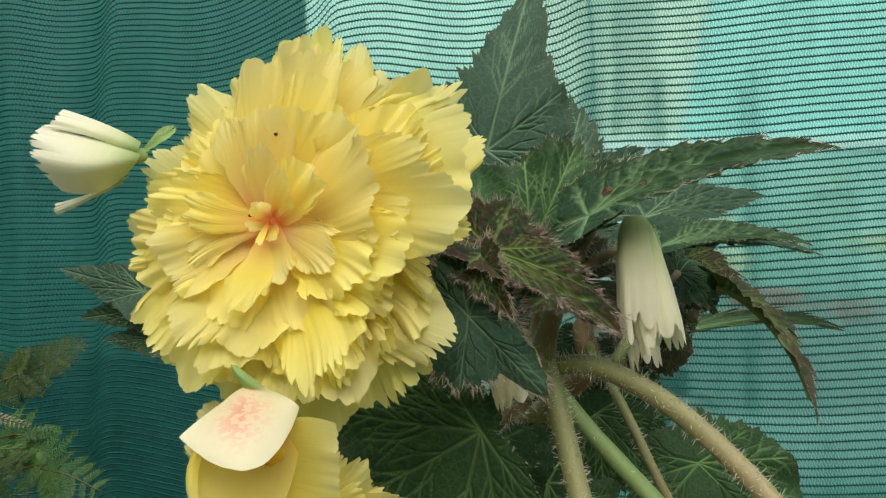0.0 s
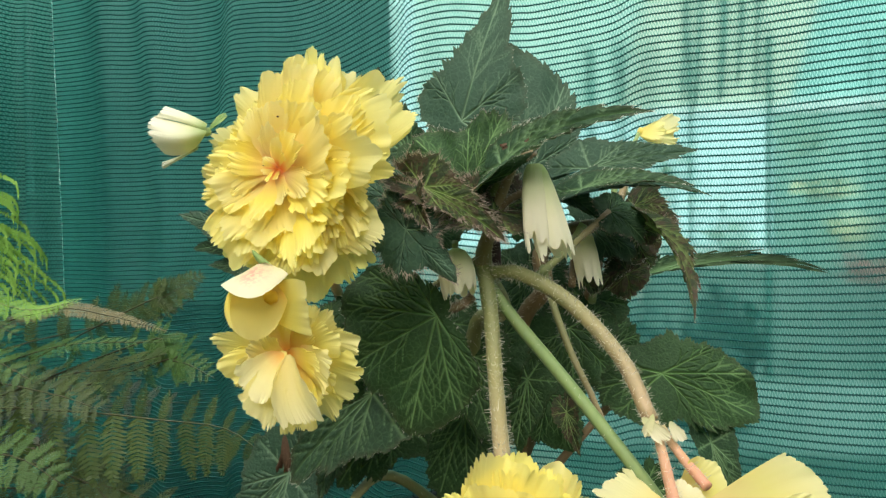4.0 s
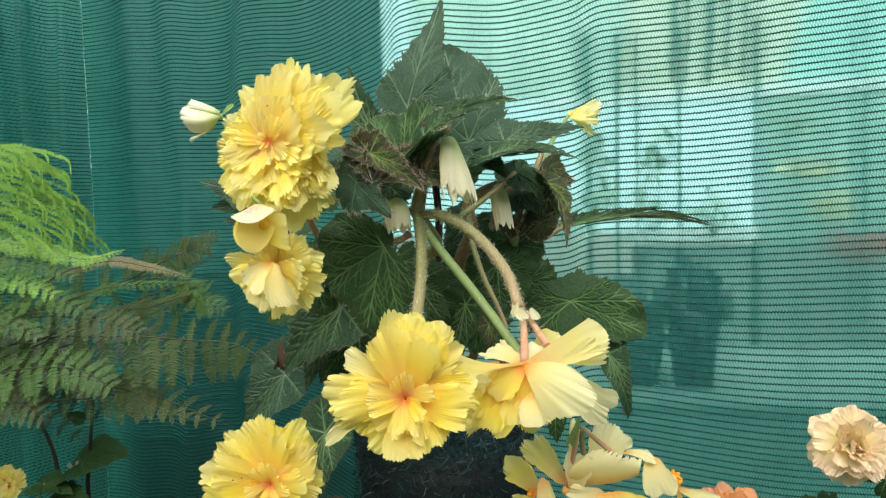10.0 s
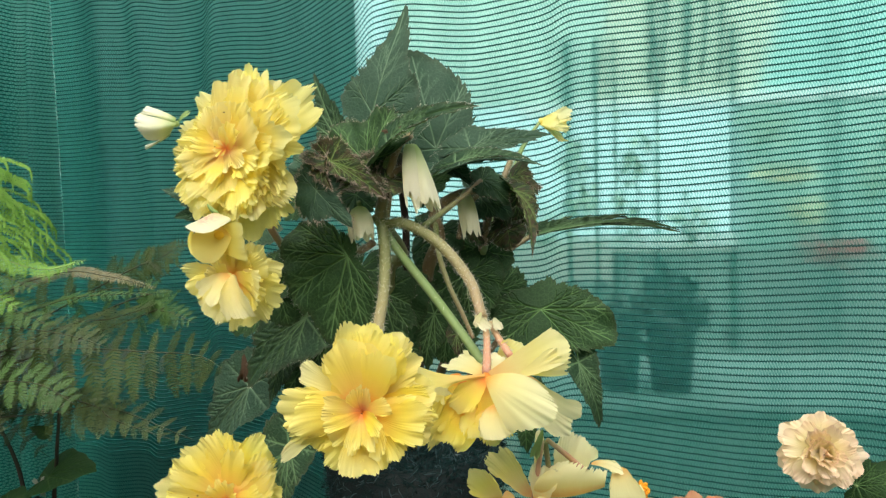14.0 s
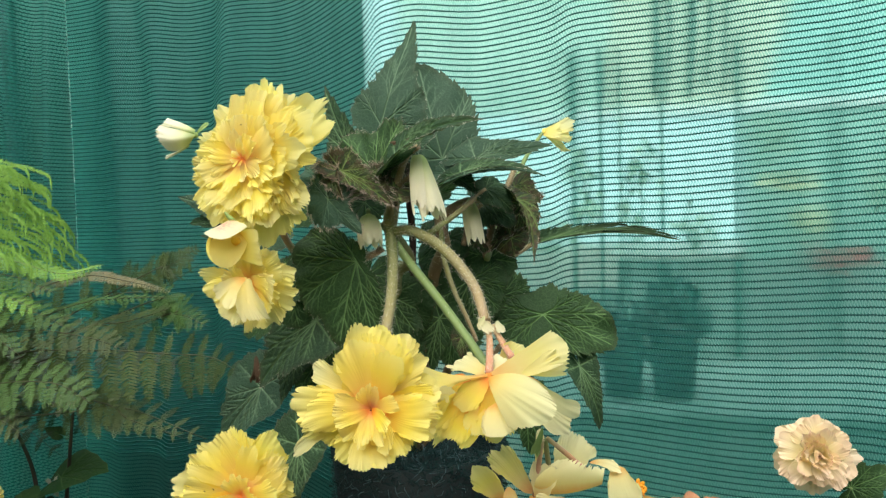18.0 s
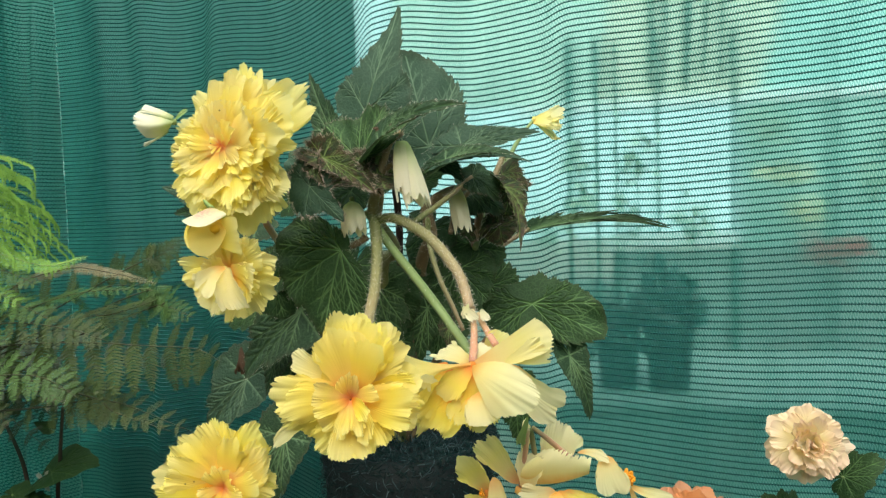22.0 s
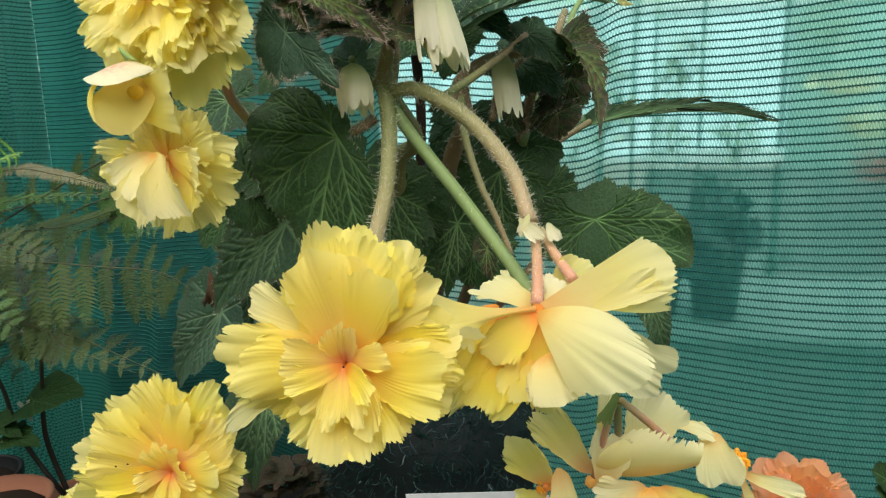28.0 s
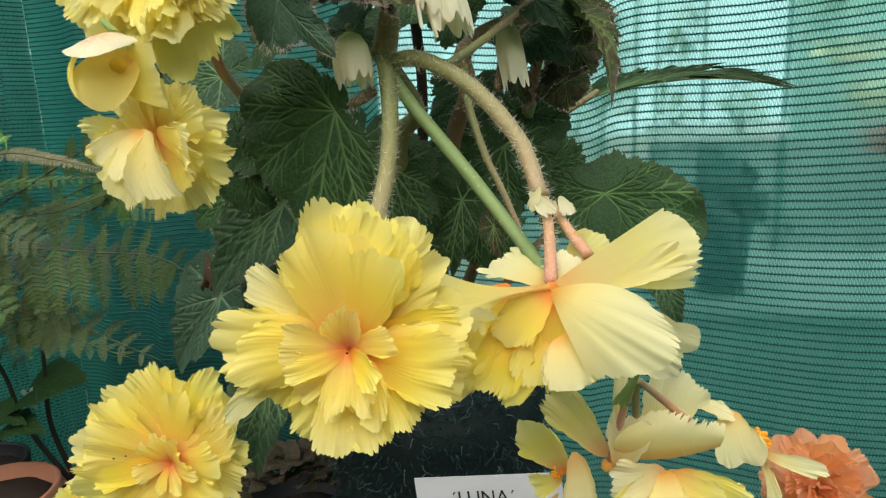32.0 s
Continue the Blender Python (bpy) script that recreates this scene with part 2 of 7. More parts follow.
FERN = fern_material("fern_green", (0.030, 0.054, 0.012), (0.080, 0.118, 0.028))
# darker copy of the fern green, with the shade put into its colour
FERN_SHADED = fern_material("fern_shaded_green", (0.010, 0.026, 0.010), (0.022, 0.050, 0.018))
FERN_MID = fern_material("fern_mid_green", (0.042, 0.105, 0.022), (0.09, 0.18, 0.042))
FERN_LIGHT = fern_material("fern_fresh_green", (0.16, 0.34, 0.05), (0.28, 0.50, 0.10))
FERN_DRY = fern_material("fern_dry_tan", (0.16, 0.14, 0.07), (0.30, 0.27, 0.15))


def net_cloth_material():
    k = Mat("green_shade_net", 0.45, 0.5)
    uv = k.node("UVMap", uv_map="UVMap").outputs[0]
    sep = k.node("SeparateXYZ")
    k.l.new(uv, sep.inputs[0])
    row = k.math("FRACT", sep.outputs[1])
    # tape that zigzags between two threads, and the holes on both sides of it
    shift = k.node("TexWhiteNoise", noise_dimensions="1D")
    k.l.new(k.math("FLOOR", sep.outputs[1]), shift.inputs["W"])
    run = k.math("ADD", k.math("MULTIPLY_ADD", k.noise(120, 3), 0.7, sep.outputs[0]), shift.outputs["Value"])
    zig = k.math("MULTIPLY", k.math("PINGPONG", run, 0.5), 2.0)
    drape = k.node("Mapping")
    drape.inputs["Scale"].default_value = (1, 1, 0.12)
    k.l.new(k.coord(), drape.inputs["Vector"])
    streak = k.noise(26, 4, drape.outputs[0], 0.7)
    worn = k.math("ADD", k.math("MULTIPLY_ADD", k.noise(9, 3), 0.4, 0.25), k.math("MULTIPLY", streak, 0.7))
    tape = k.math("SUBTRACT", k.math("MULTIPLY_ADD", worn, -0.62, 0.78), k.math("ABSOLUTE", k.math("SUBTRACT", row, zig)))
    tape = k.math("MINIMUM", k.math("MAXIMUM", k.math("MULTIPLY", tape, 9.0), 0.0), 1.0)
    knot = k.math("SUBTRACT", 0.5, k.math("ABSOLUTE", k.math("SUBTRACT", row, 0.5)))
    bound = k.math("LESS_THAN", knot, k.math("MULTIPLY_ADD", k.math("PINGPONG", k.math("ADD", run, 0.25), 0.5), 0.46, 0.02))
    hole = k.math("MULTIPLY_ADD", tape, -0.75, 0.97)
    hole = k.math("MULTIPLY", hole, k.math("MULTIPLY_ADD", bound, -0.75, 1.0))
    # upright streaks widen the colour range, painting the light and dark of folds
    col = k.mix(k.math("MULTIPLY_ADD", streak, 1.6, -0.35), (0.016, 0.215, 0.175), (0.068, 0.450, 0.375))
    col = k.mix(k.math("MULTIPLY", k.noise(350, 2), 0.4), col, (0.05, 0.25, 0.22))
    col = k.mix(bound, col, (0.004, 0.055, 0.050))
    k.base(col)
    t = k.node("BsdfTranslucent")
    k.put(k.mix(0.5, col, (0.22, 0.58, 0.50)), t.inputs["Color"])
    a = k.node("MixShader")
    a.inputs[0].default_value = 0.40
    k.l.new(k.b.outputs[0], a.inputs[1]), k.l.new(t.outputs[0], a.inputs[2])
    sharp = k.node("BsdfTransparent")
    sharp.inputs["Color"].default_value = (0.68, 1.0, 0.96, 1)
    soft = k.node("BsdfRefraction")
    soft.inputs["Color"].default_value, soft.inputs["Roughness"].default_value, soft.inputs["IOR"].default_value = (0.68, 1.0, 0.96, 1), 0.35, 1.07
    clear = k.node("MixShader")
    clear.inputs[0].default_value = 0.68
    k.l.new(sharp.outputs[0], clear.inputs[1]), k.l.new(soft.outputs[0], clear.inputs[2])
    x = k.node("MixShader")
    k.l.new(hole, x.inputs[0]), k.l.new(a.outputs[0], x.inputs[1]), k.l.new(clear.outputs[0], x.inputs[2])
    k.l.new(x.outputs[0], k.out.inputs["Surface"])
    return k.m


NET = net_cloth_material()
k = Mat("dark_green_net_thread", 0.6, 0.1)
k.base(k.mix(k.noise(60), (0.004, 0.060, 0.055), (0.008, 0.095, 0.085)))
THREAD = k.m


def plain(name, a, b, scale, rough=0.7, bump=0.3, dist=0.002):
    k = Mat(name, rough, 0.3)
    n = k.noise(scale, 5)
    k.base(k.mix(n, k.mix(k.noise(scale * 0.13, 3), a, b), b))
    k.bump(k.noise(scale * 3, 4), bump, dist)
    return k.m


GROUND = plain("gravel_ground", (0.16, 0.14, 0.12), (0.26, 0.24, 0.20), 60, 0.9, 0.6, 0.01)
TIMBER = plain("weathered_timber", (0.12, 0.09, 0.06), (0.22, 0.17, 0.12), 30, 0.8)
DARKWALL = plain("dark_stained_boards", (0.055, 0.125, 0.118), (0.11, 0.19, 0.175), 20, 0.8)
GREENWALL = plain("dull_green_sheet", (0.03, 0.10, 0.08), (0.06, 0.16, 0.13), 12, 0.8)
MILKY = plain("milky_pane", (0.16, 0.30, 0.27), (0.36, 0.50, 0.45), 3, 0.5)
BEIGE = plain("beige_roof_sheet", (0.40, 0.42, 0.34), (0.62, 0.62, 0.50), 4, 0.6)
PALESHEET = plain("pale_green_sheet", (0.36, 0.50, 0.44), (0.50, 0.62, 0.55), 3, 0.5)
TEALSHEET = plain("pale_teal_sheet", (0.22, 0.44, 0.42), (0.36, 0.58, 0.55), 3, 0.5)
FARDARK = plain("dark_far_leaves", (0.05, 0.07, 0.065), (0.10, 0.12, 0.11), 12, 0.7, 0.2)
# emissive, in place of the bright sky light behind the net
k = Mat("glowing_distance", 1.0, 0.0)
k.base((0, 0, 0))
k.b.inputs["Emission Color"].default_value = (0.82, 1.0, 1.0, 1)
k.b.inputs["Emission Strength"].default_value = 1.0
GLOW_FAR = k.m
PANEL = plain("grey_bench_panel", (0.15, 0.20, 0.19), (0.30, 0.35, 0.325), 5, 0.8)
POT_NET = plain("black_green_netting", (0.003, 0.006, 0.006), (0.010, 0.020, 0.021), 200, 0.6, 0.5)
TERRACOTTA = plain("terracotta", (0.34, 0.13, 0.07), (0.45, 0.20, 0.12), 50, 0.8)
BLACKPOT = plain("black_plastic_pot", (0.012, 0.013, 0.014), (0.025, 0.026, 0.028), 40, 0.45, 0.1)
SOIL = plain("dark_potting_soil", (0.02, 0.014, 0.010), (0.05, 0.035, 0.025), 150, 0.95, 0.8, 0.004)
CARD = plain("white_card", (0.74, 0.75, 0.80), (0.80, 0.81, 0.85), 40, 0.5, 0.05)
INK = plain("black_ink", (0.01, 0.01, 0.012), (0.02, 0.02, 0.022), 40, 0.5, 0.05)
WHITE = plain("white_painted_frame", (0.70, 0.72, 0.72), (0.8, 0.82, 0.82), 12, 0.5, 0.1)
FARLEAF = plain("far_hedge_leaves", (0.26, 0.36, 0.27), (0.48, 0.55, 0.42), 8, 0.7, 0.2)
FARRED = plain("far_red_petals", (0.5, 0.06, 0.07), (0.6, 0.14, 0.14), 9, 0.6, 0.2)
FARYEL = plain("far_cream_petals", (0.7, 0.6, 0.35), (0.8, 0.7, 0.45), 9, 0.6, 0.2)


# ---------------------------------------------------------------- helpers
def V(p):
    return np.asarray(p, float)


def unit(v):
    v = V(v)
    return v / (np.linalg.norm(v) + 1e-12)


def mesh(name, verts, faces, mat, attrs=None, uv=None, smooth=True):
    me = bpy.data.meshes.new(name)
    me.from_pydata([tuple(v) for v in np.asarray(verts, float)], [], [tuple(int(i) for i in f) for f in faces])
    if mat is not None:
        me.materials.append(mat)
    for key, vals in (attrs or {}).items():
        a = me.attributes.new(key, "FLOAT", "POINT")
        a.data.foreach_set("value", np.asarray(vals, np.float32))
    if uv is not None:
        layer = me.uv_layers.new(name="UVMap")
        idx = np.empty(len(me.loops), np.int32)
        me.loops.foreach_get("vertex_index", idx)
        layer.data.foreach_set("uv", np.asarray(uv, np.float32)[idx].ravel())
    if smooth:
        me.polygons.foreach_set("use_smooth", np.ones(len(me.polygons), bool))
    me.update()
    return me


def thing(name, at, label, category, group="", kind=""):
    e = new(name)
    e.empty_display_size = 0.02
    e.location = at
    return tagged(e, label, category, group, kind)


def part(name, me, parent, label=""):
    """A mesh in world places under a thing or a part."""
    ob = new(name, me)
    if parent is not None:
        ob.parent = parent
        ob.matrix_parent_inverse = Matrix.Translation(-Vector(base_of(parent)))
    return tagged(ob, label)


def base_of(ob):
    """The world place of an ob's own origin: things stand at their location, parts are meshes in world places."""
    return ob.location if ob.parent is None else (0, 0, 0)


def grid_faces(nu, nv, wrap=False):
    f = []
    for j in range(nv - 1):
        for i in range(nu if wrap else nu - 1):
            a, b = j * nu + i, j * nu + (i + 1) % nu
            f.append((a, b, b + nu, a + nu))
    return f


def smooth_path(pts, n):
    """Catmull-Rom through the points, n samples."""
    p = np.array([V(q) for q in pts])
    p = np.vstack([2 * p[0] - p[1], p, 2 * p[-1] - p[-2]])
    segs = len(p) - 3
    out = []
    for s in np.linspace(0, segs - 1e-6, n):
        i, t = int(s), s - int(s)
        a, b, c, d = p[i:i + 4]
        out.append(0.5 * (2 * b + (c - a) * t + (2 * a - 5 * b + 4 * c - d) * t * t + (3 * b - a - 3 * c + d) * t ** 3))
    return np.array(out)


def frames_along(path):
    tan = np.gradient(path, axis=0)
    tan /= np.linalg.norm(tan, axis=1)[:, None] + 1e-12
    ref = V((0, 0, 1)) if abs(tan[0][2]) < 0.9 else V((1, 0, 0))
    side = []
    for t in tan:
        s = np.cross(t, ref)
        s = unit(s)
        ref = np.cross(s, t)
        side.append(s)
    side = np.array(side)
    return tan, side, np.cross(side, tan)


def tube_mesh(name, pts, radii, mat, n=24, sides=10, lumps=0.0, seed=0):
    path = smooth_path(pts, n)
    _, a, b = frames_along(path)
    r = 0.76 * np.interp(np.linspace(0, 1, n), np.linspace(0, 1, len(radii)), radii)
    rng = np.random.default_rng(seed)
    verts, along = [], []
    for i in range(n):
        for j in range(sides):
            w = 2 * math.pi * j / sides
            rr = r[i] * (1 + lumps * rng.normal())
            verts.append(path[i] + rr * (math.cos(w) * a[i] + math.sin(w) * b[i]))
            along.append(i / (n - 1))
    faces = grid_faces(sides, n, wrap=True)
    verts += [path[0], path[-1]]
    along += [0, 1]
    for j in range(sides):
        faces.append((len(verts) - 2, (j + 1) % sides, j))
        faces.append((len(verts) - 1, (n - 1) * sides + j, (n - 1) * sides + (j + 1) % sides))
    return mesh(name, verts, faces, mat, {"along": along})


def hair_mesh(name, roots, dirs, length, width, mat, seed=0):
    rng = np.random.default_rng(seed)
    verts, faces = [], []
    for p, d in zip(roots, dirs):
        d = unit(V(d) + rng.normal(0, 0.35, 3))
        s = unit(np.cross(d, rng.normal(0, 1, 3)))
        l = length * rng.uniform(0.45, 1.1)
        i = len(verts)
        bend = rng.normal(0, 0.12, 3) * l
        verts += [p - s * width, p + s * width, p + d * l * 0.6 + bend * 0.4 + s * width * 0.5, p + d * l + bend]
        faces += [(i, i + 1, i + 2), (i, i + 2, i + 3)]
    return mesh(name, verts, faces, mat, smooth=False)


def stem(parent, pts, radii, mat, name="stem", label="", n=24, hairs=0, hair_len=0.004, seed=1, lumps=0.02):
    ob = part(name, tube_mesh(name, pts, radii, mat, n, 10, lumps, seed), parent, label)
    if hairs:
        path = smooth_path(pts, 200)
        _, a, b = frames_along(path)
        r = np.interp(np.linspace(0, 1, 200), np.linspace(0, 1, len(radii)), radii)
        rng = np.random.default_rng(seed)
        roots, dirs = [], []
        for _ in range(2 * hairs):
            i, w = rng.integers(0, 200), rng.uniform(0, 2 * math.pi)
            d = math.cos(w) * a[i] + math.sin(w) * b[i]
            roots.append(path[i] + d * r[i] * 0.74)
            dirs.append(d)
        tagged(part("stem_hairs", hair_mesh("stem_hairs", roots, dirs, hair_len, 0.00016, HAIR, seed), parent, "fine pale hairs on the stem"), kind="stuff")
    return ob


# ---- petals
def petal_points(L, W, rng, nu=121, nv=18, bend=(0.0, 0.6), cup=0.12, pleat=0.03, ruffle=0.04, teeth=0.05, narrow=0.22, npl=5.0, taper=0.25, nt=8):
    """A fan-shaped petal: base at the origin, length along +y, upper face to +z, its margin crenate and frilled."""
    u = np.linspace(-1, 1, nu)[None, :]
    v = np.linspace(0, 1, nv)[:, None] ** 0.85
    ph = rng.uniform(0, 6.28, 8)
    fan = math.asin(min(0.97, 0.5 * W / L))
    # crenations: round lobes with sharp notches, of uneven width and depth
    f = (u * nt * 0.5 + ph[2] + 0.75 * np.sin(2.6 * u + ph[0]) + 0.30 * np.sin(7 * u + ph[1])) % 1.0
    g2 = (u * nt * 1.3 + ph[6] + 0.5 * np.sin(5 * u + ph[3])) % 1.0
    bump = 0.75 * np.sqrt(np.maximum(0, 1 - (2 * f - 1) ** 2)) + 0.30 * np.sqrt(np.maximum(0, 1 - (2 * g2 - 1) ** 2))
    deep = 1.0 + 0.8 * np.sin(3.7 * u + ph[1]) + 0.6 * np.sin(8 * u + ph[3])
    edge = 1 - taper * np.abs(u) ** 3.0 - 0.09 * np.sin(2.2 * u + ph[0]) ** 2 - 0.04 * np.sin(5.1 * u + ph[5]) ** 2
    s = v * (edge + teeth * np.maximum(0.25, deep) * (bump - 0.75) * v ** 5)
    g = (v * 3.2 + ph[4]) % 1.0
    phi = u * fan * (1 + 0.16 * (1 - (2 * g - 1) ** 2 - 0.5) * v * np.abs(u) ** 3) + 0.14 * np.sin(2 * v + ph[5]) * v
    x = s * L * np.sin(phi) + u * narrow * 0.5 * W * (1 - v) * np.minimum(1, 4 * v + 0.3)
    run = s * (0.25 + 0.75 * np.cos(phi))
    a0, a1 = bend
    a1 = a1 + rng.normal(0, 0.12)
    th = a0 + a1 * np.linspace(0, 1.15, 45)
    ds = L * 1.15 / 44
    py = np.concatenate([[0], np.cumsum(np.cos(th[:-1]) * ds)])
    pz = np.concatenate([[0], np.cumsum(np.sin(th[:-1]) * ds)])
    ss = np.linspace(0, L * 1.15, 45)
    y, z, tth = np.interp(run * L, ss, py), np.interp(run * L, ss, pz), np.interp(run * L, ss, th)
    folds = np.sin(u * npl * 0.8 + ph[3]) + 0.5 * np.sin(u * npl * 1.7 + ph[4] + 0.8 * v)
    h = cup * W * (u ** 2) * v + 0.32 * pleat * L * folds * v ** 1.5
    warp = u + 0.12 * np.sin(4.1 * u + ph[7])
    frill = np.sin(warp * (5 + npl * 0.6) + ph[1] + 0.9 * v) * (0.7 + 0.5 * np.sin(2.7 * u + ph[6]))
    fine = np.sin(warp * (14 + 2 * npl) + ph[0]) * (0.6 + 0.5 * np.sin(4.3 * u + ph[2]))
    ribs = np.sin(warp * (22 + 3 * npl) + ph[5] + 0.6 * np.sin(5 * u + ph[3])) * (0.6 + 0.4 * np.sin(7 * u + ph[2]))
    h = h + 0.0022 * L * ribs * v ** 1.6 + 1.1 * ruffle * L * frill * v ** 7 + 0.45 * ruffle * L * fine * v ** 11
    y = y - np.sin(tth) * h
    z = z + np.cos(tth) * h
    x = np.broadcast_to(x, y.shape)
    pts = np.stack([x, y, z], -1).reshape(-1, 3)
    uv = np.stack([np.broadcast_to((u + 1) / 2, y.shape), np.broadcast_to(v, y.shape)], -1).reshape(-1, 2)
    return pts, uv, np.broadcast_to(s, y.shape).reshape(-1), grid_faces(nu, nv)


def add_petal(parent, mat, base, out, up, L, W, rng, name="petal", label="", blush=0.0, **kw):
    """A petal from base, along out, its upper face towards up."""
    pts, uv, s, faces = petal_points(L, W, rng, **kw)
    y = unit(out)
    z = unit(V(up) - np.dot(up, y) * y)
    x = np.cross(y, z)
    w = V(base) + pts @ np.array([x, y, z])
    at = {"along": np.clip(s, 0, 1)}
    if blush:
        at["blush"] = np.clip(blush * (1 - np.abs(uv[:, 0] - 0.5) * 2.2) * np.exp(-((s - 0.4) / 0.3) ** 2), 0, 1)
    return part(name, mesh(name, w, faces, mat, at, uv), parent, label)


def heart_mesh(c, n, r, mat):
    """The small knob in which the petals meet."""
    bm = bmesh.new()
    bmesh.ops.create_icosphere(bm, subdivisions=2, radius=r)
    vs = [V(v.co) for v in bm.verts]
    fs = [[v.index for v in f.verts] for f in bm.faces]
    bm.free()
    return mesh("heart", [V(c) + v * (1 + 0.15 * math.sin(40 * v[0] / r)) for v in vs], fs, mat, {"along": np.full(len(vs), 0.02)})


def ring_flower(parent, c, facing, up, petals, seed, mat=None, label="", heart=0.004, rims=None, **kw):
    """A flower from rows of petals: (angle round the axis from the right, length, width, degrees off the axis, way back, bend)."""
    mat = mat or YELLOW
    rng = np.random.default_rng(seed)
    c, axis = V(c), unit(facing)
    e1 = unit(np.cross(V(up), axis))
    e2 = np.cross(axis, e1)
    f = part("flower", heart_mesh(c - axis * 0.006, axis, heart * 0.5, mat), parent, label)
    for w, L, W, el, back, bend in petals:
        w = radians(w + rng.normal(0, 3))
        el = radians(el + rng.normal(0, 5))
        rad = math.cos(w) * e1 + math.sin(w) * e2
        out = math.cos(el) * axis + math.sin(el) * rad
        upv = math.sin(el) * axis - math.cos(el) * rad
        base = c - axis * back + rad * 0.0012
        opts = dict(bend=(0.15, bend), cup=rng.uniform(-0.06, 0.10), pleat=rng.uniform(0.02, 0.05), ruffle=rng.uniform(0.04, 0.075), teeth=rng.uniform(0.045, 0.075), nt=rng.uniform(11, 18) if W > 0.02 else 4, npl=rng.uniform(4, 6.5))
        opts.update(kw)
        add_petal(f, mat, base, out, upv, L * rng.uniform(0.93, 1.05), W * rng.uniform(1.0, 1.25), rng, **opts)
    return f


def layered(reach, unit_len, layers, seed, lower=0.25):
    """Petal rows for ring_flower in layers that follow an outline. reach: (degrees, length) round the flower; layers: (count, first angle,
    share of the length, width to length, off axis, back, bend). lower: how far the hanging petals bend forward again."""
    rng = np.random.default_rng(seed)
    ang = np.array([r[0] for r in reach], float)
    lens = np.array([r[1] for r in reach], float) * unit_len
    out = []
    for n, a0, share, wide, el, back, bend in layers:
        for i in range(n):
            a = a0 + 360 * i / n + rng.normal(0, 100 / n)
            full = np.interp(a % 360, ang, lens, period=360)
            L = full * share * rng.uniform(0.93, 1.03)
            hang, top = max(0.0, -math.sin(radians(a))), max(0.0, math.sin(radians(a)))
            out.append((a, L, L * wide * rng.uniform(0.85, 1.2), el + 11 * top + rng.normal(0, 3), back + rng.normal(0, 0.001), bend + lower * hang + rng.normal(0, 0.1)))
    return out


def rings(*spec, seed=0):
    """Rows of petals for ring_flower from (count, first angle, length, width, off axis, back, bend)."""
    rng = np.random.default_rng(seed)
    return [(a0 + 360 * i / n + rng.normal(0, 7), L * rng.uniform(0.88, 1.1), W * rng.uniform(0.8, 1.15), el + rng.normal(0, 4), back + rng.normal(0, 0.0008), bend + rng.normal(0, 0.12))
            for n, a0, L, W, el, back, bend in spec for i in range(n)]


# ---- leaves
VEINS = [0, 0.42, -0.42, 0.95, -0.95, 1.6, -1.6, 2.35, -2.35]


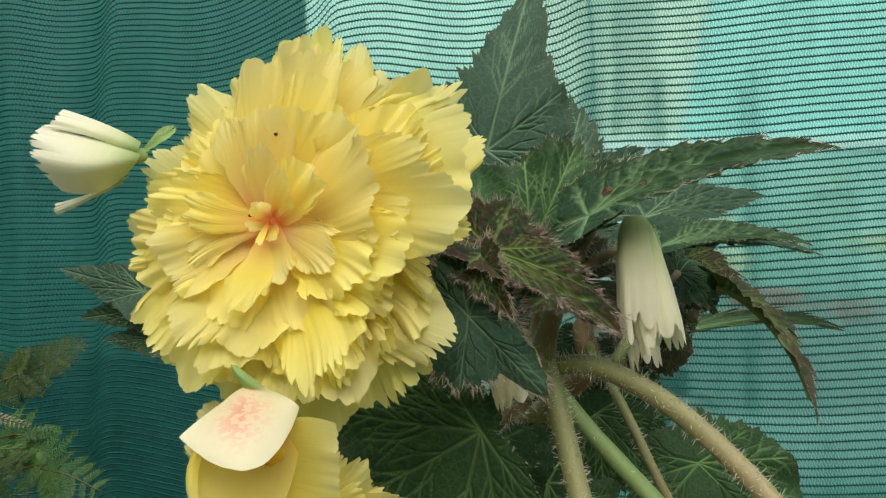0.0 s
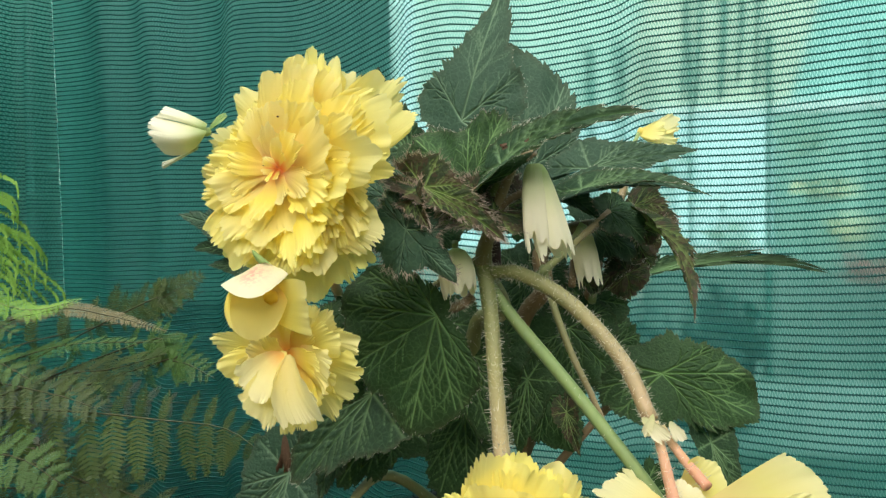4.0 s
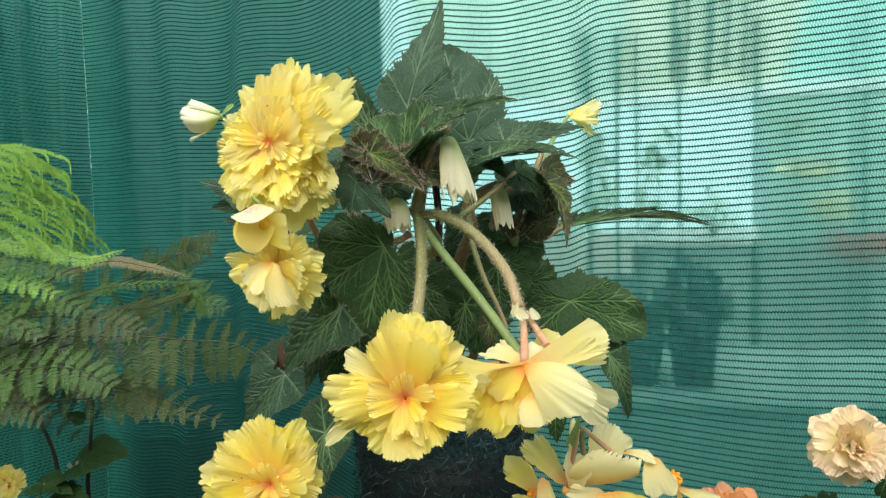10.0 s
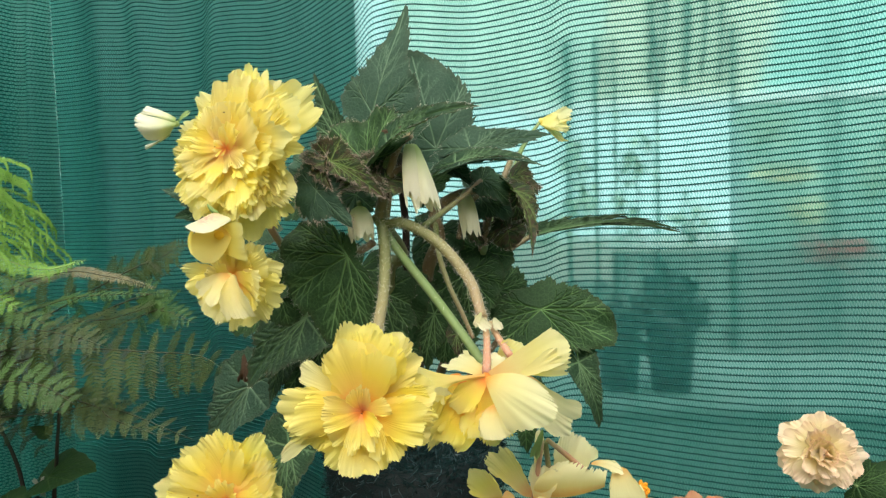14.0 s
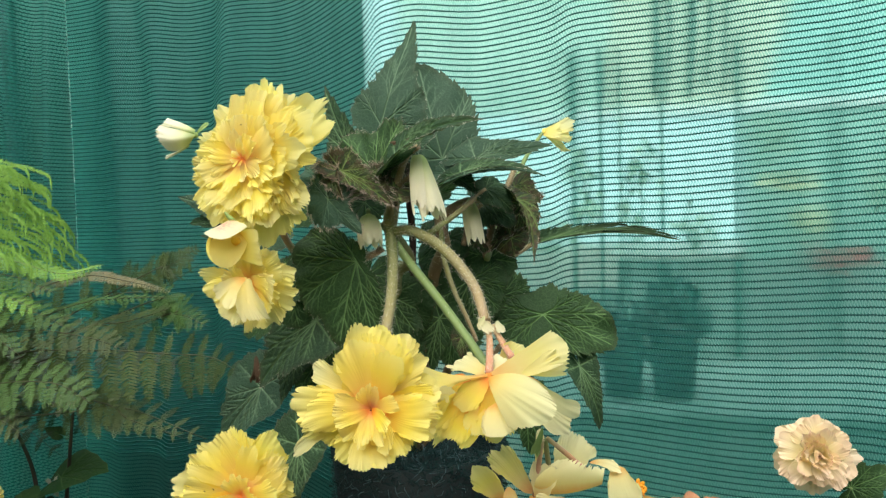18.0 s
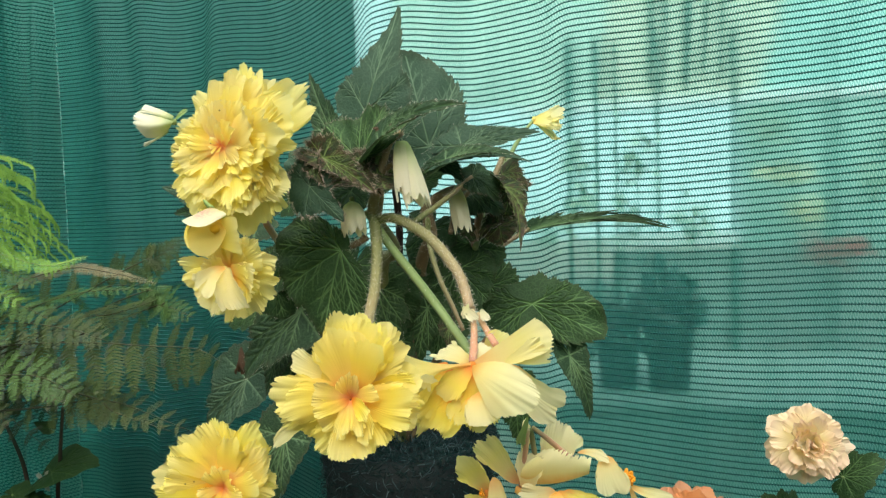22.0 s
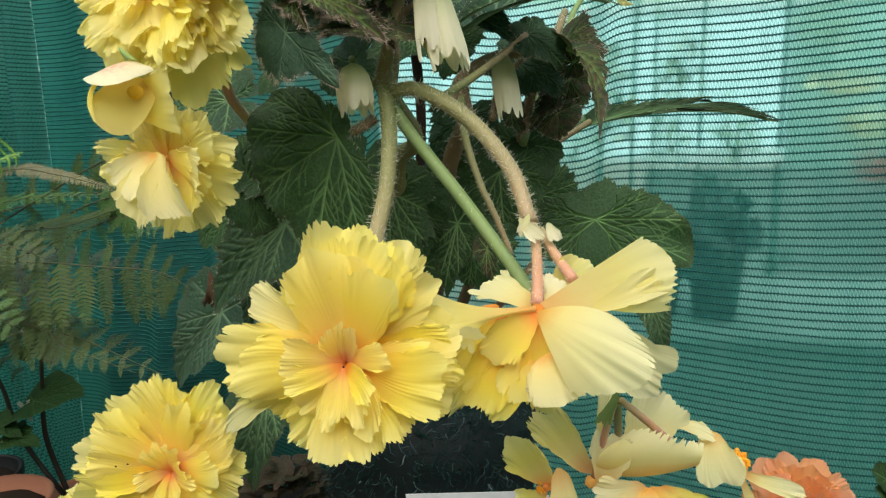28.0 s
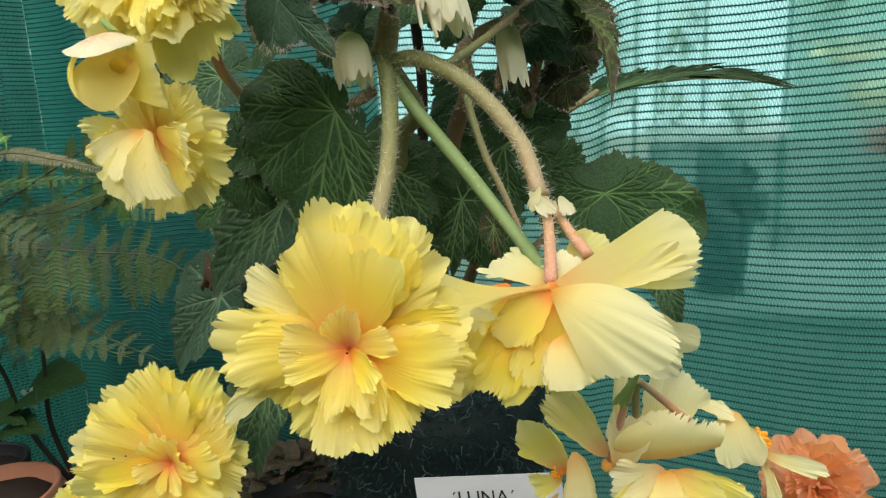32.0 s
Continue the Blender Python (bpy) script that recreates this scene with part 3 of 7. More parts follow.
def leaf_points(L, asp, rng, nt=260, nr=34, teeth=0.055, lobes=0.16, notch=0.90, back=0.42):
    """Outline and veins of a leaf: pointed to the tip, lobed and toothed, with a notch at the stalk."""
    wd = 0.66 * asp
    s = np.linspace(-math.pi, math.pi, nt)
    th = np.arctan2(wd * np.sin(s), np.cos(s))
    a = np.abs(s) / math.pi
    ph = rng.uniform(0, 6.28, 4)
    sn, cs = np.abs(np.sin(th)), np.cos(th)
    p = 1.35 if asp > 0.7 else 1.02
    front = ((sn / wd) ** p + np.maximum(cs, 1e-6) ** p) ** (-1 / p)
    rear = ((sn / wd) ** 2 + (cs / max(back, wd * 0.75)) ** 2) ** -0.5
    r = np.where(cs > 0, front, rear)
    lobe = np.abs((s * 1.75 + 0.5 + 0.12 * np.sin(2 * s + ph[0])) % 1.0 - 0.5) * 2
    tooth = (s * 5.6 + 0.2 * np.sin(7 * s + ph[2])) % 1.0
    tooth = 0.7 * tooth + 0.4 * ((s * 12.7 + 0.2 * np.sin(5 * s + ph[1])) % 1.0)
    r = r * (1 + (lobes if asp > 0.7 else 0.5 * lobes) * (lobe - 0.6) * np.clip(a * 8, 0, 1) + teeth * (tooth - 0.5) * 1.6 * np.clip(a * 12, 0, 1) + 0.02 * np.sin(13 * s + ph[1]))
    nn = np.clip((a - notch) / (1 - notch), 0, 1)
    r *= 1 - 0.86 * nn * nn * (3 - 2 * nn)
    q = np.linspace(0, 1, nr) ** 0.9
    rr = L * r[None, :] * q[:, None]
    X = rr * np.sin(th)[None, :]
    Y = rr * np.cos(th)[None, :]
    asp = 1.0
    # veins
    vein = np.zeros_like(X)
    px, py = X / asp, Y

    def line(ax, ay, bx, by, w0, w1, amp):
        nonlocal vein
        dx, dy = bx - ax, by - ay
        l2 = dx * dx + dy * dy
        t = np.clip(((px - ax) * dx + (py - ay) * dy) / l2, 0, 1)
        d = np.hypot(px - ax - t * dx, py - ay - t * dy)
        w = w0 + (w1 - w0) * t
        vein = np.maximum(vein, amp * np.exp(-(d / w) ** 2))

    for t0 in VEINS:
        t1 = math.atan2(min(1.0, 1.25 * wd) * math.sin(t0 + rng.normal(0, 0.05)), math.cos(t0))
        rv = L * np.interp(t1, th, r) * 0.93
        line(0, 0, rv * math.sin(t1), rv * math.cos(t1), 0.013 * L, 0.006 * L, 1.0)
        for f in ((0.3, 0.45, 0.6, 0.75) if abs(t0) < 1.2 else (0.4, 0.65)):
            for sgn in (-1, 1):
                f2 = f + rng.normal(0, 0.03)
                bx, by = rv * f2 * math.sin(t1), rv * f2 * math.cos(t1)
                t2 = t1 + sgn * rng.uniform(0.55, 0.8)
                ln = rv * rng.uniform(0.26, 0.40) * (1.15 - 0.5 * f)
                line(bx, by, bx + ln * math.sin(t2), by + ln * math.cos(t2), 0.008 * L, 0.004 * L, 0.75)
    return X, Y, vein, q, th, ph, r


def leaf(parent, hub, tip, normal, asp=0.95, mat=None, seed=0, droop=0.5, fold=0.15, wave=0.05, hairs=0, label="", hair_len=0.004, hair_mat=None, twist=0.0, **kw):
    """A begonia leaf from its hub to its tip; droop bends the tip away from the normal, fold lifts both halves."""
    mat = mat or LEAF
    rng = np.random.default_rng(seed)
    hub, tip = V(hub), V(tip)
    chord = np.linalg.norm(tip - hub)
    L = chord * (1 + 0.10 * droop * droop)
    X, Y, vein, q, th, ph, r = leaf_points(L, asp, rng, **kw)
    R = np.hypot(X, Y) / L
    h = fold * np.abs(X) + wave * L * np.sin(5 * th + ph[3])[None, :] * R ** 2 + 0.4 * wave * L * np.sin(11 * th + ph[1])[None, :] * R ** 3
    # blade puckers up between the veins
    h = h + 0.022 * L * (1 - vein) * np.sin(np.clip(R * 3.0, 0, math.pi)) - 0.010 * L * vein
    ang = droop * (0.5 - Y / L)
    if abs(droop) > 1e-3:
        rad = L / droop
        y2, z2 = -(rad + h) * np.sin(ang) + rad * math.sin(droop * 0.5), (rad + h) * np.cos(ang) - rad * math.cos(droop * 0.5)
    else:
        y2, z2 = Y, h
    if twist:
        tw = twist * Y / L
        X, z2 = X * np.cos(tw) - z2 * np.sin(tw), X * np.sin(tw) + z2 * np.cos(tw)
    y = unit(tip - hub)
    z = unit(V(normal) - np.dot(normal, y) * y)
    x = np.cross(y, z)
    pts = np.stack([X, y2, z2], -1).reshape(-1, 3)
    w = hub + pts @ np.array([x, y, z])
    nr, nt = X.shape
    rim = np.broadcast_to(q[:, None], X.shape).reshape(-1)
    ob = part("leaf", mesh("leaf", w, grid_faces(nt, nr), mat, {"vein": vein.reshape(-1), "rim": rim}), parent, label)
    if hairs:
        W = w.reshape(nr, nt, 3)
        roots, dirs = [], []
        for _ in range(int(1.8 * hairs)):
            j = rng.integers(1, nt - 1)
            f = rng.uniform(0, 1)
            p = W[-1, j] * (1 - f) + W[-1, j - 1] * f
            roots.append(p)
            dirs.append(unit(W[-1, j] - W[-4, j]) + 0.3 * z)
        tagged(part("leaf_hairs", hair_mesh("leaf_hairs", roots, dirs, hair_len, 0.00011, hair_mat or HAIR, seed), ob, "fine hairs along the leaf's edge"), kind="stuff")
    return ob


def palm(parent, hub, normal, reach, mat=None, seed=0, dome=0.25, wave=0.035, teeth=0.045, hairs=0, hair_len=0.003, hair_mat=None, veins=7, label="", crease=0.05, nt=480, nr=64, tilt=0.0):
    """A broad leaf round its hub. reach: (degrees from the leaf's right hand, metres to the margin); the long reaches carry the main veins."""
    mat = mat or LEAF
    rng = np.random.default_rng(seed)
    ang, lens = np.array([q[0] for q in reach], float), np.array([q[1] for q in reach], float)
    deg = np.linspace(0, 360, nt)
    r = np.interp(deg % 360, ang % 360, lens, period=360)
    soft = np.ones(5) / 5
    r = np.convolve(np.concatenate([r[-5:-1], r, r[1:5]]), soft, "same")[4:-4]
    th = np.radians(deg)
    ph = rng.uniform(0, 6.28, 5)
    arc = np.concatenate([[0], np.cumsum(np.hypot(np.diff(r), r[:-1] * np.diff(th)))])
    size = float(np.mean(r))
    big = (arc / (0.34 * size) + 0.35 * np.sin(arc / (0.4 * size) + ph[0])) % 1.0
    small = (arc / (0.095 * size) + 0.3 * np.sin(arc / (0.2 * size) + ph[1])) % 1.0
    r = r + teeth * size * (1.5 * (big ** 1.3 - 0.45) + 0.8 * (small - 0.5)) * (0.7 + 0.4 * np.sin(3 * th + ph[2]))
    q = np.linspace(0, 1, nr) ** 0.9
    X, Y = (r * np.cos(th))[None, :] * q[:, None], (r * np.sin(th))[None, :] * q[:, None]
    # main veins towards the lobes, the longest reach first, never two close together
    picks = []
    for i in np.argsort(-r + rng.normal(0, 0.03 * size, nt)):
        if all(abs((deg[i] - d + 180) % 360 - 180) > 250 / veins / 1.5 for d in picks):
            picks.append(deg[i])
        if len(picks) == veins:
            break
    vein = np.zeros_like(X)

    def line(ax, ay, bx, by, w0, w1, amp):
        nonlocal vein
        dx, dy = bx - ax, by - ay
        t = np.clip(((X - ax) * dx + (Y - ay) * dy) / (dx * dx + dy * dy), 0, 1)
        d = np.hypot(X - ax - t * dx, Y - ay - t * dy)
        vein = np.maximum(vein, amp * np.exp(-(d / (w0 + (w1 - w0) * t)) ** 2))

    for d in picks:
        t1, rv = radians(d), float(np.interp(d, deg, r)) * 0.93
        line(0, 0, rv * math.cos(t1), rv * math.sin(t1), 0.022 * size, 0.010 * size, 1.0)
        n = max(3, int(3.4 * rv / size))
        for f in np.linspace(0.28, 0.8, n):
            for sgn in (-1, 1):
                f2 = f + rng.normal(0, 0.05)
                t2, ln = t1 + sgn * rng.uniform(0.38, 0.62), min(rv, 1.7 * size) * rng.uniform(0.30, 0.55) * (1.2 - 0.8 * f)
                ax, ay = rv * f2 * math.cos(t1), rv * f2 * math.sin(t1)
                bx, by = ax + 0.5 * ln * math.cos(t2), ay + 0.5 * ln * math.sin(t2)
                line(ax, ay, bx, by, 0.014 * size, 0.011 * size, 0.7)
                for turn in (-0.35, 0.4):
                    line(bx, by, bx + 0.5 * ln * math.cos(t2 + turn * sgn), by + 0.5 * ln * math.sin(t2 + turn * sgn), 0.011 * size, 0.009 * size, 0.5)
    R = np.hypot(X, Y) / size
    h = 0.6 * wave * size * np.sin(2 * th + ph[1])[None, :] * R - dome * size * 0.5 * np.minimum(R, 2.2) ** 2 + wave * size * np.sin(5 * th + ph[3])[None, :] * R ** 2 + 0.5 * wave * size * np.sin(13 * th + ph[4])[None, :] * np.minimum(R, 1.5) ** 3
    h = h + crease * size * (1 - vein) * np.sin(np.clip(R * 2.6, 0, math.pi)) - 0.5 * crease * size * vein + tilt * X
    z = unit(normal)
    x = unit(np.cross(V((0, 0, 1)), z))
    y = np.cross(z, x)
    w = V(hub) + np.stack([X, Y, h], -1).reshape(-1, 3) @ np.array([x, y, z])
    rim = np.broadcast_to(q[:, None], X.shape).reshape(-1)
    ob = part("leaf", mesh("leaf", w, grid_faces(nt, nr), mat, {"vein": vein.reshape(-1), "rim": rim}), parent, label)
    if hairs:
        W = w.reshape(nr, nt, 3)
        roots, dirs = [], []
        for _ in range(hairs):
            j, f = rng.integers(1, nt - 1), rng.uniform(0, 1)
            roots.append(W[-1, j] * (1 - f) + W[-1, j - 1] * f)
            dirs.append(unit(W[-1, j] - W[-4, j]) + 0.3 * z)
        tagged(part("leaf_hairs", hair_mesh("leaf_hairs", roots, dirs, hair_len, 0.00011, hair_mat or HAIR, seed), ob, "fine hairs along the leaf's edge"), kind="stuff")
    return ob


def box_mesh(name, x0, x1, y0, y1, z0, z1, mat, bevel=0.003):
    bm = bmesh.new()
    bmesh.ops.create_cube(bm, size=1)
    for v in bm.verts:
        v.co = ((x0 + x1) / 2 + v.co.x * (x1 - x0), (y0 + y1) / 2 + v.co.y * (y1 - y0), (z0 + z1) / 2 + v.co.z * (z1 - z0))
    if bevel:
        bmesh.ops.bevel(bm, geom=list(bm.edges), offset=bevel, segments=2, affect="EDGES")
    me = bpy.data.meshes.new(name)
    bm.to_mesh(me)
    bm.free()
    me.materials.append(mat)
    return me


def lathe_mesh(name, c, profile, mat, sides=40, wob=0.0, seed=0):
    """A turned body round a vertical axis through c; profile in (radius, height)."""
    rng = np.random.default_rng(seed)
    verts = []
    for r, z in profile:
        for j in range(sides):
            w = 2 * math.pi * j / sides
            rr = r * (1 + wob * rng.normal())
            verts.append((c[0] + rr * math.cos(w), c[1] + rr * math.sin(w), c[2] + z))
    faces = grid_faces(sides, len(profile), wrap=True)
    verts.append((c[0], c[1], c[2] + profile[0][1]))
    verts.append((c[0], c[1], c[2] + profile[-1][1]))
    m = len(profile)
    for j in range(sides):
        faces.append((len(verts) - 2, (j + 1) % sides, j))
        faces.append((len(verts) - 1, (m - 1) * sides + j, (m - 1) * sides + (j + 1) % sides))
    return mesh(name, verts, faces, mat)


# ---------------------------------------------------------------- the setting
def ground():
    n = 60
    g = np.linspace(-1, 1, n)
    xs = np.sign(g) * np.abs(g) ** 3 * 400
    verts = [(x, y, 0.01 * noise.noise((x * 3, y * 3, 0))) for y in xs for x in xs]
    ob = new("ground", mesh("ground", verts, grid_faces(n, n), GROUND))
    tagged(ob, "pale gravel ground under the staging", "ground", kind="structure")


ground()
STAGE = 0.36


def staging():
    t = thing("staging", (0, 0.75, 0), "low weathered timber plant staging on the gravel", "bench")
    for i in range(7):
        y = 0.22 + i * 0.115
        part("slat", box_mesh("slat", -1.6, 1.5, y, y + 0.1, STAGE - 0.025, STAGE, TIMBER), t)
    for x in (-1.4, -0.4, 0.5, 1.3):
        for y in (0.3, 0.9):
            part("leg", box_mesh("leg", x, x + 0.06, y, y + 0.06, 0, STAGE - 0.027, TIMBER), t)


staging()

# ---- the hanging shade net
LINE = 0.0130


def net_point(x, z):
    """The net's surface: a hanging sheet with gathered folds. x runs along it, z up."""
    y = 1.12 - 0.10 * x
    y += 0.010 * math.sin(x * 7 + 0.6 * math.sin(z * 1.3)) + 0.006 * math.sin(x * 17 + z * 0.8)
    for c, d, w in FOLDS:
        c2 = c + 0.02 * math.sin(z * 2.2 + c * 9)
        y -= d * math.exp(-((x - c2) / w) ** 2)
    lift = 0.0
    for c, d, w in TUCKS:
        c2 = c + 0.03 * (z - 1.3) + 0.008 * math.sin(z * 9 + c * 5)
        s = (x - c2) / w
        lift += d * (1 / (1 + math.exp(-s * 3)) - 1 / (1 + math.exp(-(x - c2 - 0.16) / 0.05)))
        y -= 0.4 * d * math.exp(-(s * 0.9) ** 2)
    rise = min(1.0, max(0.0, (z - 0.75) / 0.5))
    lift += 0.010 * math.sin(x * 2.1 + 0.7) + 0.085 * max(0.0, x - 0.05) * rise
    q = min(1.0, max(0.0, (x + 0.50) / 0.42))
    gather = 0.80 + 0.22 * q * q * (3 - 2 * q)
    lift += (z - 1.22) * (gather - 1)
    return x, y, z + lift


FOLDS = [(-1.20, 0.05, 0.025), (-1.30, 0.09, 0.022), (-1.42, 0.10, 0.028), (-1.55, 0.09, 0.03), (-0.95, 0.03, 0.05), (-0.80, 0.05, 0.05), (0.9, 0.03, 0.08)]
TUCKS = [(-0.64, 0.034, 0.022), (-0.22, 0.030, 0.024), (0.22, 0.020, 0.035), (0.95, 0.018, 0.05)]


def shade_net(x0, x1, back, label, edge):
    t = thing("shade_net", (0.5 * (max(x0, -2) + min(x1, 2)), 1.12 + back, 0.02), label, "net")
    xs = np.concatenate([np.arange(x0, max(x0, -1.6), 0.03), np.arange(max(x0, -1.6), min(x1, 1.5), 0.012), np.arange(min(x1, 1.5), x1, 0.03)])
    rows = np.arange(2, 185, 4)
    verts, uv = [], []
    for r in rows:
        for x in xs:
            verts.append(V(net_point(x, r * LINE)) + V((0, back, 0)))
            uv.append((x / 0.0055, r))
    part("cloth", mesh("cloth", verts, grid_faces(len(xs), len(rows)), NET, None, uv), t)
    jit = np.random.default_rng(6)
    for r in range(40, 165):
        pts = np.array([V(net_point(x, r * LINE)) + V((0, back, 0)) for x in xs])
        n = len(xs)
        pts[:, 2] += jit.normal(0, 0.0003, n) + 0.0004 * np.sin(xs * 40 + r) * np.sin(xs * 7 + 0.4 * r)
        vs = []
        for dy, dz in ((-0.0013, 0.0), (0.0, 0.0013), (0.0013, 0.0), (0.0, -0.0013)):
            vs.append(pts + V((0, dy, dz)))
        vs = np.stack(vs, 1).reshape(-1, 3)
        part("thread", mesh("thread", vs, grid_faces(4, n, wrap=True), THREAD), t)
    if edge:
        part("selvage", tube_mesh("selvage", [V(net_point(x0 + 0.001, z)) + V((0, back - 0.002, 0)) for z in np.arange(0.05, 2.35, 0.1)], (0.0011, 0.0011), SELVAGE, 200, 6, 0.7, 3), t, "pale frayed selvage of the net")


k = Mat("pale_selvage", 0.6, 0.3)
k.base(k.mix(k.math("GREATER_THAN", k.noise(160, 2), 0.52), (0.03, 0.26, 0.22), (0.30, 0.50, 0.44)))
SELVAGE = k.m
shade_net(-1.105, 2.6, 0.0, "hanging teal green knitted shade net with vertical folds", True)
shade_net(-3.2, -1.02, 0.07, "second green shade net hanging in folds behind the first", False)


def petal_between(parent, mat, base, tip, W, up, seed, blush=0.0, **kw):
    rng = np.random.default_rng(seed)
    d = V(tip) - V(base)
    opts = dict(bend=(0.25, -0.5), cup=0.1, pleat=0.02, ruffle=0.035, teeth=0.07, nt=max(5, min(16, int(W * 380))))
    opts.update(kw)
    return add_petal(parent, mat, base, d, up, np.linalg.norm(d) * 1.02, W * 1.15, rng, blush=blush, **opts)


def sheet(parent, mat, rows, seed, teeth=0.03, nt=9, wave=0.0006, blush=0.0, nu=110, nv=36, side=0.0, name="petal", label=""):
    """A curved petal through a small net of points: rows from its base outwards, frilled at the outer row."""
    rng = np.random.default_rng(seed)
    net = np.array([[V(p) for p in r] for r in rows])

    def weights(n, t):
        k = np.linspace(0, 1, n)
        return np.stack([np.prod([(t - k[j]) / (k[i] - k[j]) for j in range(n) if j != i], axis=0) for i in range(n)], -1)

    u = np.linspace(0, 1, nu)
    v = np.linspace(0, 1, nv)
    ph = rng.uniform(0, 6.28, 6)
    f = (u * nt + ph[0] + 0.3 * np.sin(9 * u + ph[1])) % 1.0
    g = (u * nt * 2.3 + ph[2]) % 1.0
    cut = teeth * (1 + 0.8 * np.sin(5 * u + ph[3])) * (0.7 * (1 - np.sqrt(np.maximum(0, 1 - (2 * f - 1) ** 2))) + 0.4 * (1 - np.sqrt(np.maximum(0, 1 - (2 * g - 1) ** 2))))
    vv = v[:, None] * (1 - cut[None, :] * v[:, None] ** 5)
    wu = weights(net.shape[1], u)
    pts = np.zeros((nv, nu, 3))
    for j in range(nv):
        wv = weights(net.shape[0], vv[j])
        pts[j] = np.einsum("ia,ib,abc->ic", wv, wu, net)
    if side:
        for e0, e1 in ((0, 3), (-1, -4)):
            t = (v * nt * 1.2 + ph[3] + 0.3 * np.sin(7 * v + ph[4])) % 1.0
            d = (pts[:, e0] - pts[:, e1]) * (side * v * (0.5 - np.abs(2 * t - 1) ** 1.6))[:, None]
            pts[:, e0] += 3 * d
            pts[:, (e0 + 1) if e0 == 0 else (e0 - 1)] += 1.5 * d
    across = unit(np.cross(pts[-1, nu // 2] - pts[0, nu // 2], pts[-1, -1] - pts[-1, 0]))
    rip = (np.sin(u * 13 + ph[4] + 1.5 * np.sin(4 * u + ph[1]))[None, :] + 0.35 * np.sin(u * 37 + 2 * np.sin(6 * u + ph[2]) + ph[5] + 1.0 * v[:, None])) * v[:, None] ** 4
    pts = pts + wave * rip[..., None] * across
    uv = np.stack(np.broadcast_arrays(u[None, :], v[:, None]), -1).reshape(-1, 2)
    at = {"along": np.broadcast_to(v[:, None], (nv, nu)).reshape(-1)}
    if blush:
        at["blush"] = np.clip(blush * (1 - np.abs(uv[:, 0] - 0.5) * 2.4) * np.exp(-((uv[:, 1] - 0.35) / 0.3) ** 2), 0, 1)
    return part(name, mesh(name, pts.reshape(-1, 3), grid_faces(nu, nv), mat, at, uv), parent, label)


def bud(parent, top, low, width, seed, mat=None, label="", flat=0.75, ragged=0.16, nv=24, nu=96, shape=None):
    """A closed flower whose petals still wrap one another, open and ragged at the low end."""
    mat = mat or CREAM
    rng = np.random.default_rng(seed)
    top, low = V(top), V(low)
    y = unit(low - top)
    x = unit(np.cross(y, V((0.2, -1, 0.1))))
    z = np.cross(x, y)
    L = np.linalg.norm(low - top)
    shape = shape or ((0, 0.12), (0.08, 0.55), (0.3, 0.88), (0.55, 1.0), (0.8, 0.98), (1.0, 0.92))
    ph = rng.uniform(0, 6.28, 3)
    verts, along, uv = [], [], []
    for j in range(nv):
        v = j / (nv - 1)
        r = 0.5 * width * np.interp(v, *zip(*shape))
        for i in range(nu):
            w = 2 * math.pi * i / (nu - 1) * 1.12
            f = (w * 2.3 + ph[0] + 0.6 * math.sin(2 * w)) % 1.0
            vv = v * (1 + ragged * (1 - (2 * f - 1) ** 2 - 0.6) * v ** 5 + 0.10 * math.sin(1.5 * w + ph[1]) * v ** 3)
            rr = r * (1 + 0.07 * math.sin(5 * w + ph[2]) * v + 0.05 * math.sin(13 * w + ph[0]) * v ** 3 + 0.05 * w / 6.28)
            verts.append(top + y * L * vv + rr * (math.cos(w) * x + flat * math.sin(w) * z))
            along.append(min(1, vv))
            uv.append((i / (nu - 1) * 2, v))
    return part("bud", mesh("bud", verts, grid_faces(nu, nv), mat, {"along": along}, uv), parent, label)


def stamens(parent, c, axis, r, seed, mat=None, n=26):
    """A tuft of stamens: small bent clubs round a middle."""
    rng = np.random.default_rng(seed)
    bm = bmesh.new()
    axis = unit(axis)
    for _ in range(n):
        d = unit(axis + rng.normal(0, 0.6, 3))
        q = Vector(d).to_track_quat("Z", "Y").to_matrix().to_4x4()
        m = Matrix.Translation(Vector(V(c) + d * r * 0.75)) @ q
        bmesh.ops.create_icosphere(bm, subdivisions=1, radius=r * 0.24, matrix=m @ Matrix.Diagonal((1, 1, 1.5, 1)))
        bmesh.ops.create_cone(bm, cap_ends=False, segments=5, radius1=r * 0.08, radius2=r * 0.1, depth=r * 0.9, matrix=Matrix.Translation(Vector(V(c) + d * r * 0.35)) @ q)
    me = bpy.data.meshes.new("stamen_tuft")
    bm.to_mesh(me)
    bm.free()
    me.materials.append(mat or STAMEN)
    return part("stamen_tuft", me, parent, "tuft of golden stamens")


def speck(parent, p, r, mat=None):
    bm = bmesh.new()
    bmesh.ops.create_icosphere(bm, subdivisions=1, radius=r, matrix=Matrix.Translation(p) @ Matrix.Diagonal((1.4, 0.5, 1, 1)))
    me = bpy.data.meshes.new("speck")
    bm.to_mesh(me)
    bm.free()
    me.materials.append(mat or SPECK)
    return part("speck", me, parent, "dark speck on a petal")


# ---------------------------------------------------------------- the yellow begonia
POT_C = (0.0256, 0.5200, 0.8675)
POT_TOP = 0.955
begonia = thing("begonia_plant", (POT_C[0], POT_C[1], POT_TOP - 0.012), "yellow double begonia with serrated dark hairy leaves and hanging flowers", "plant")

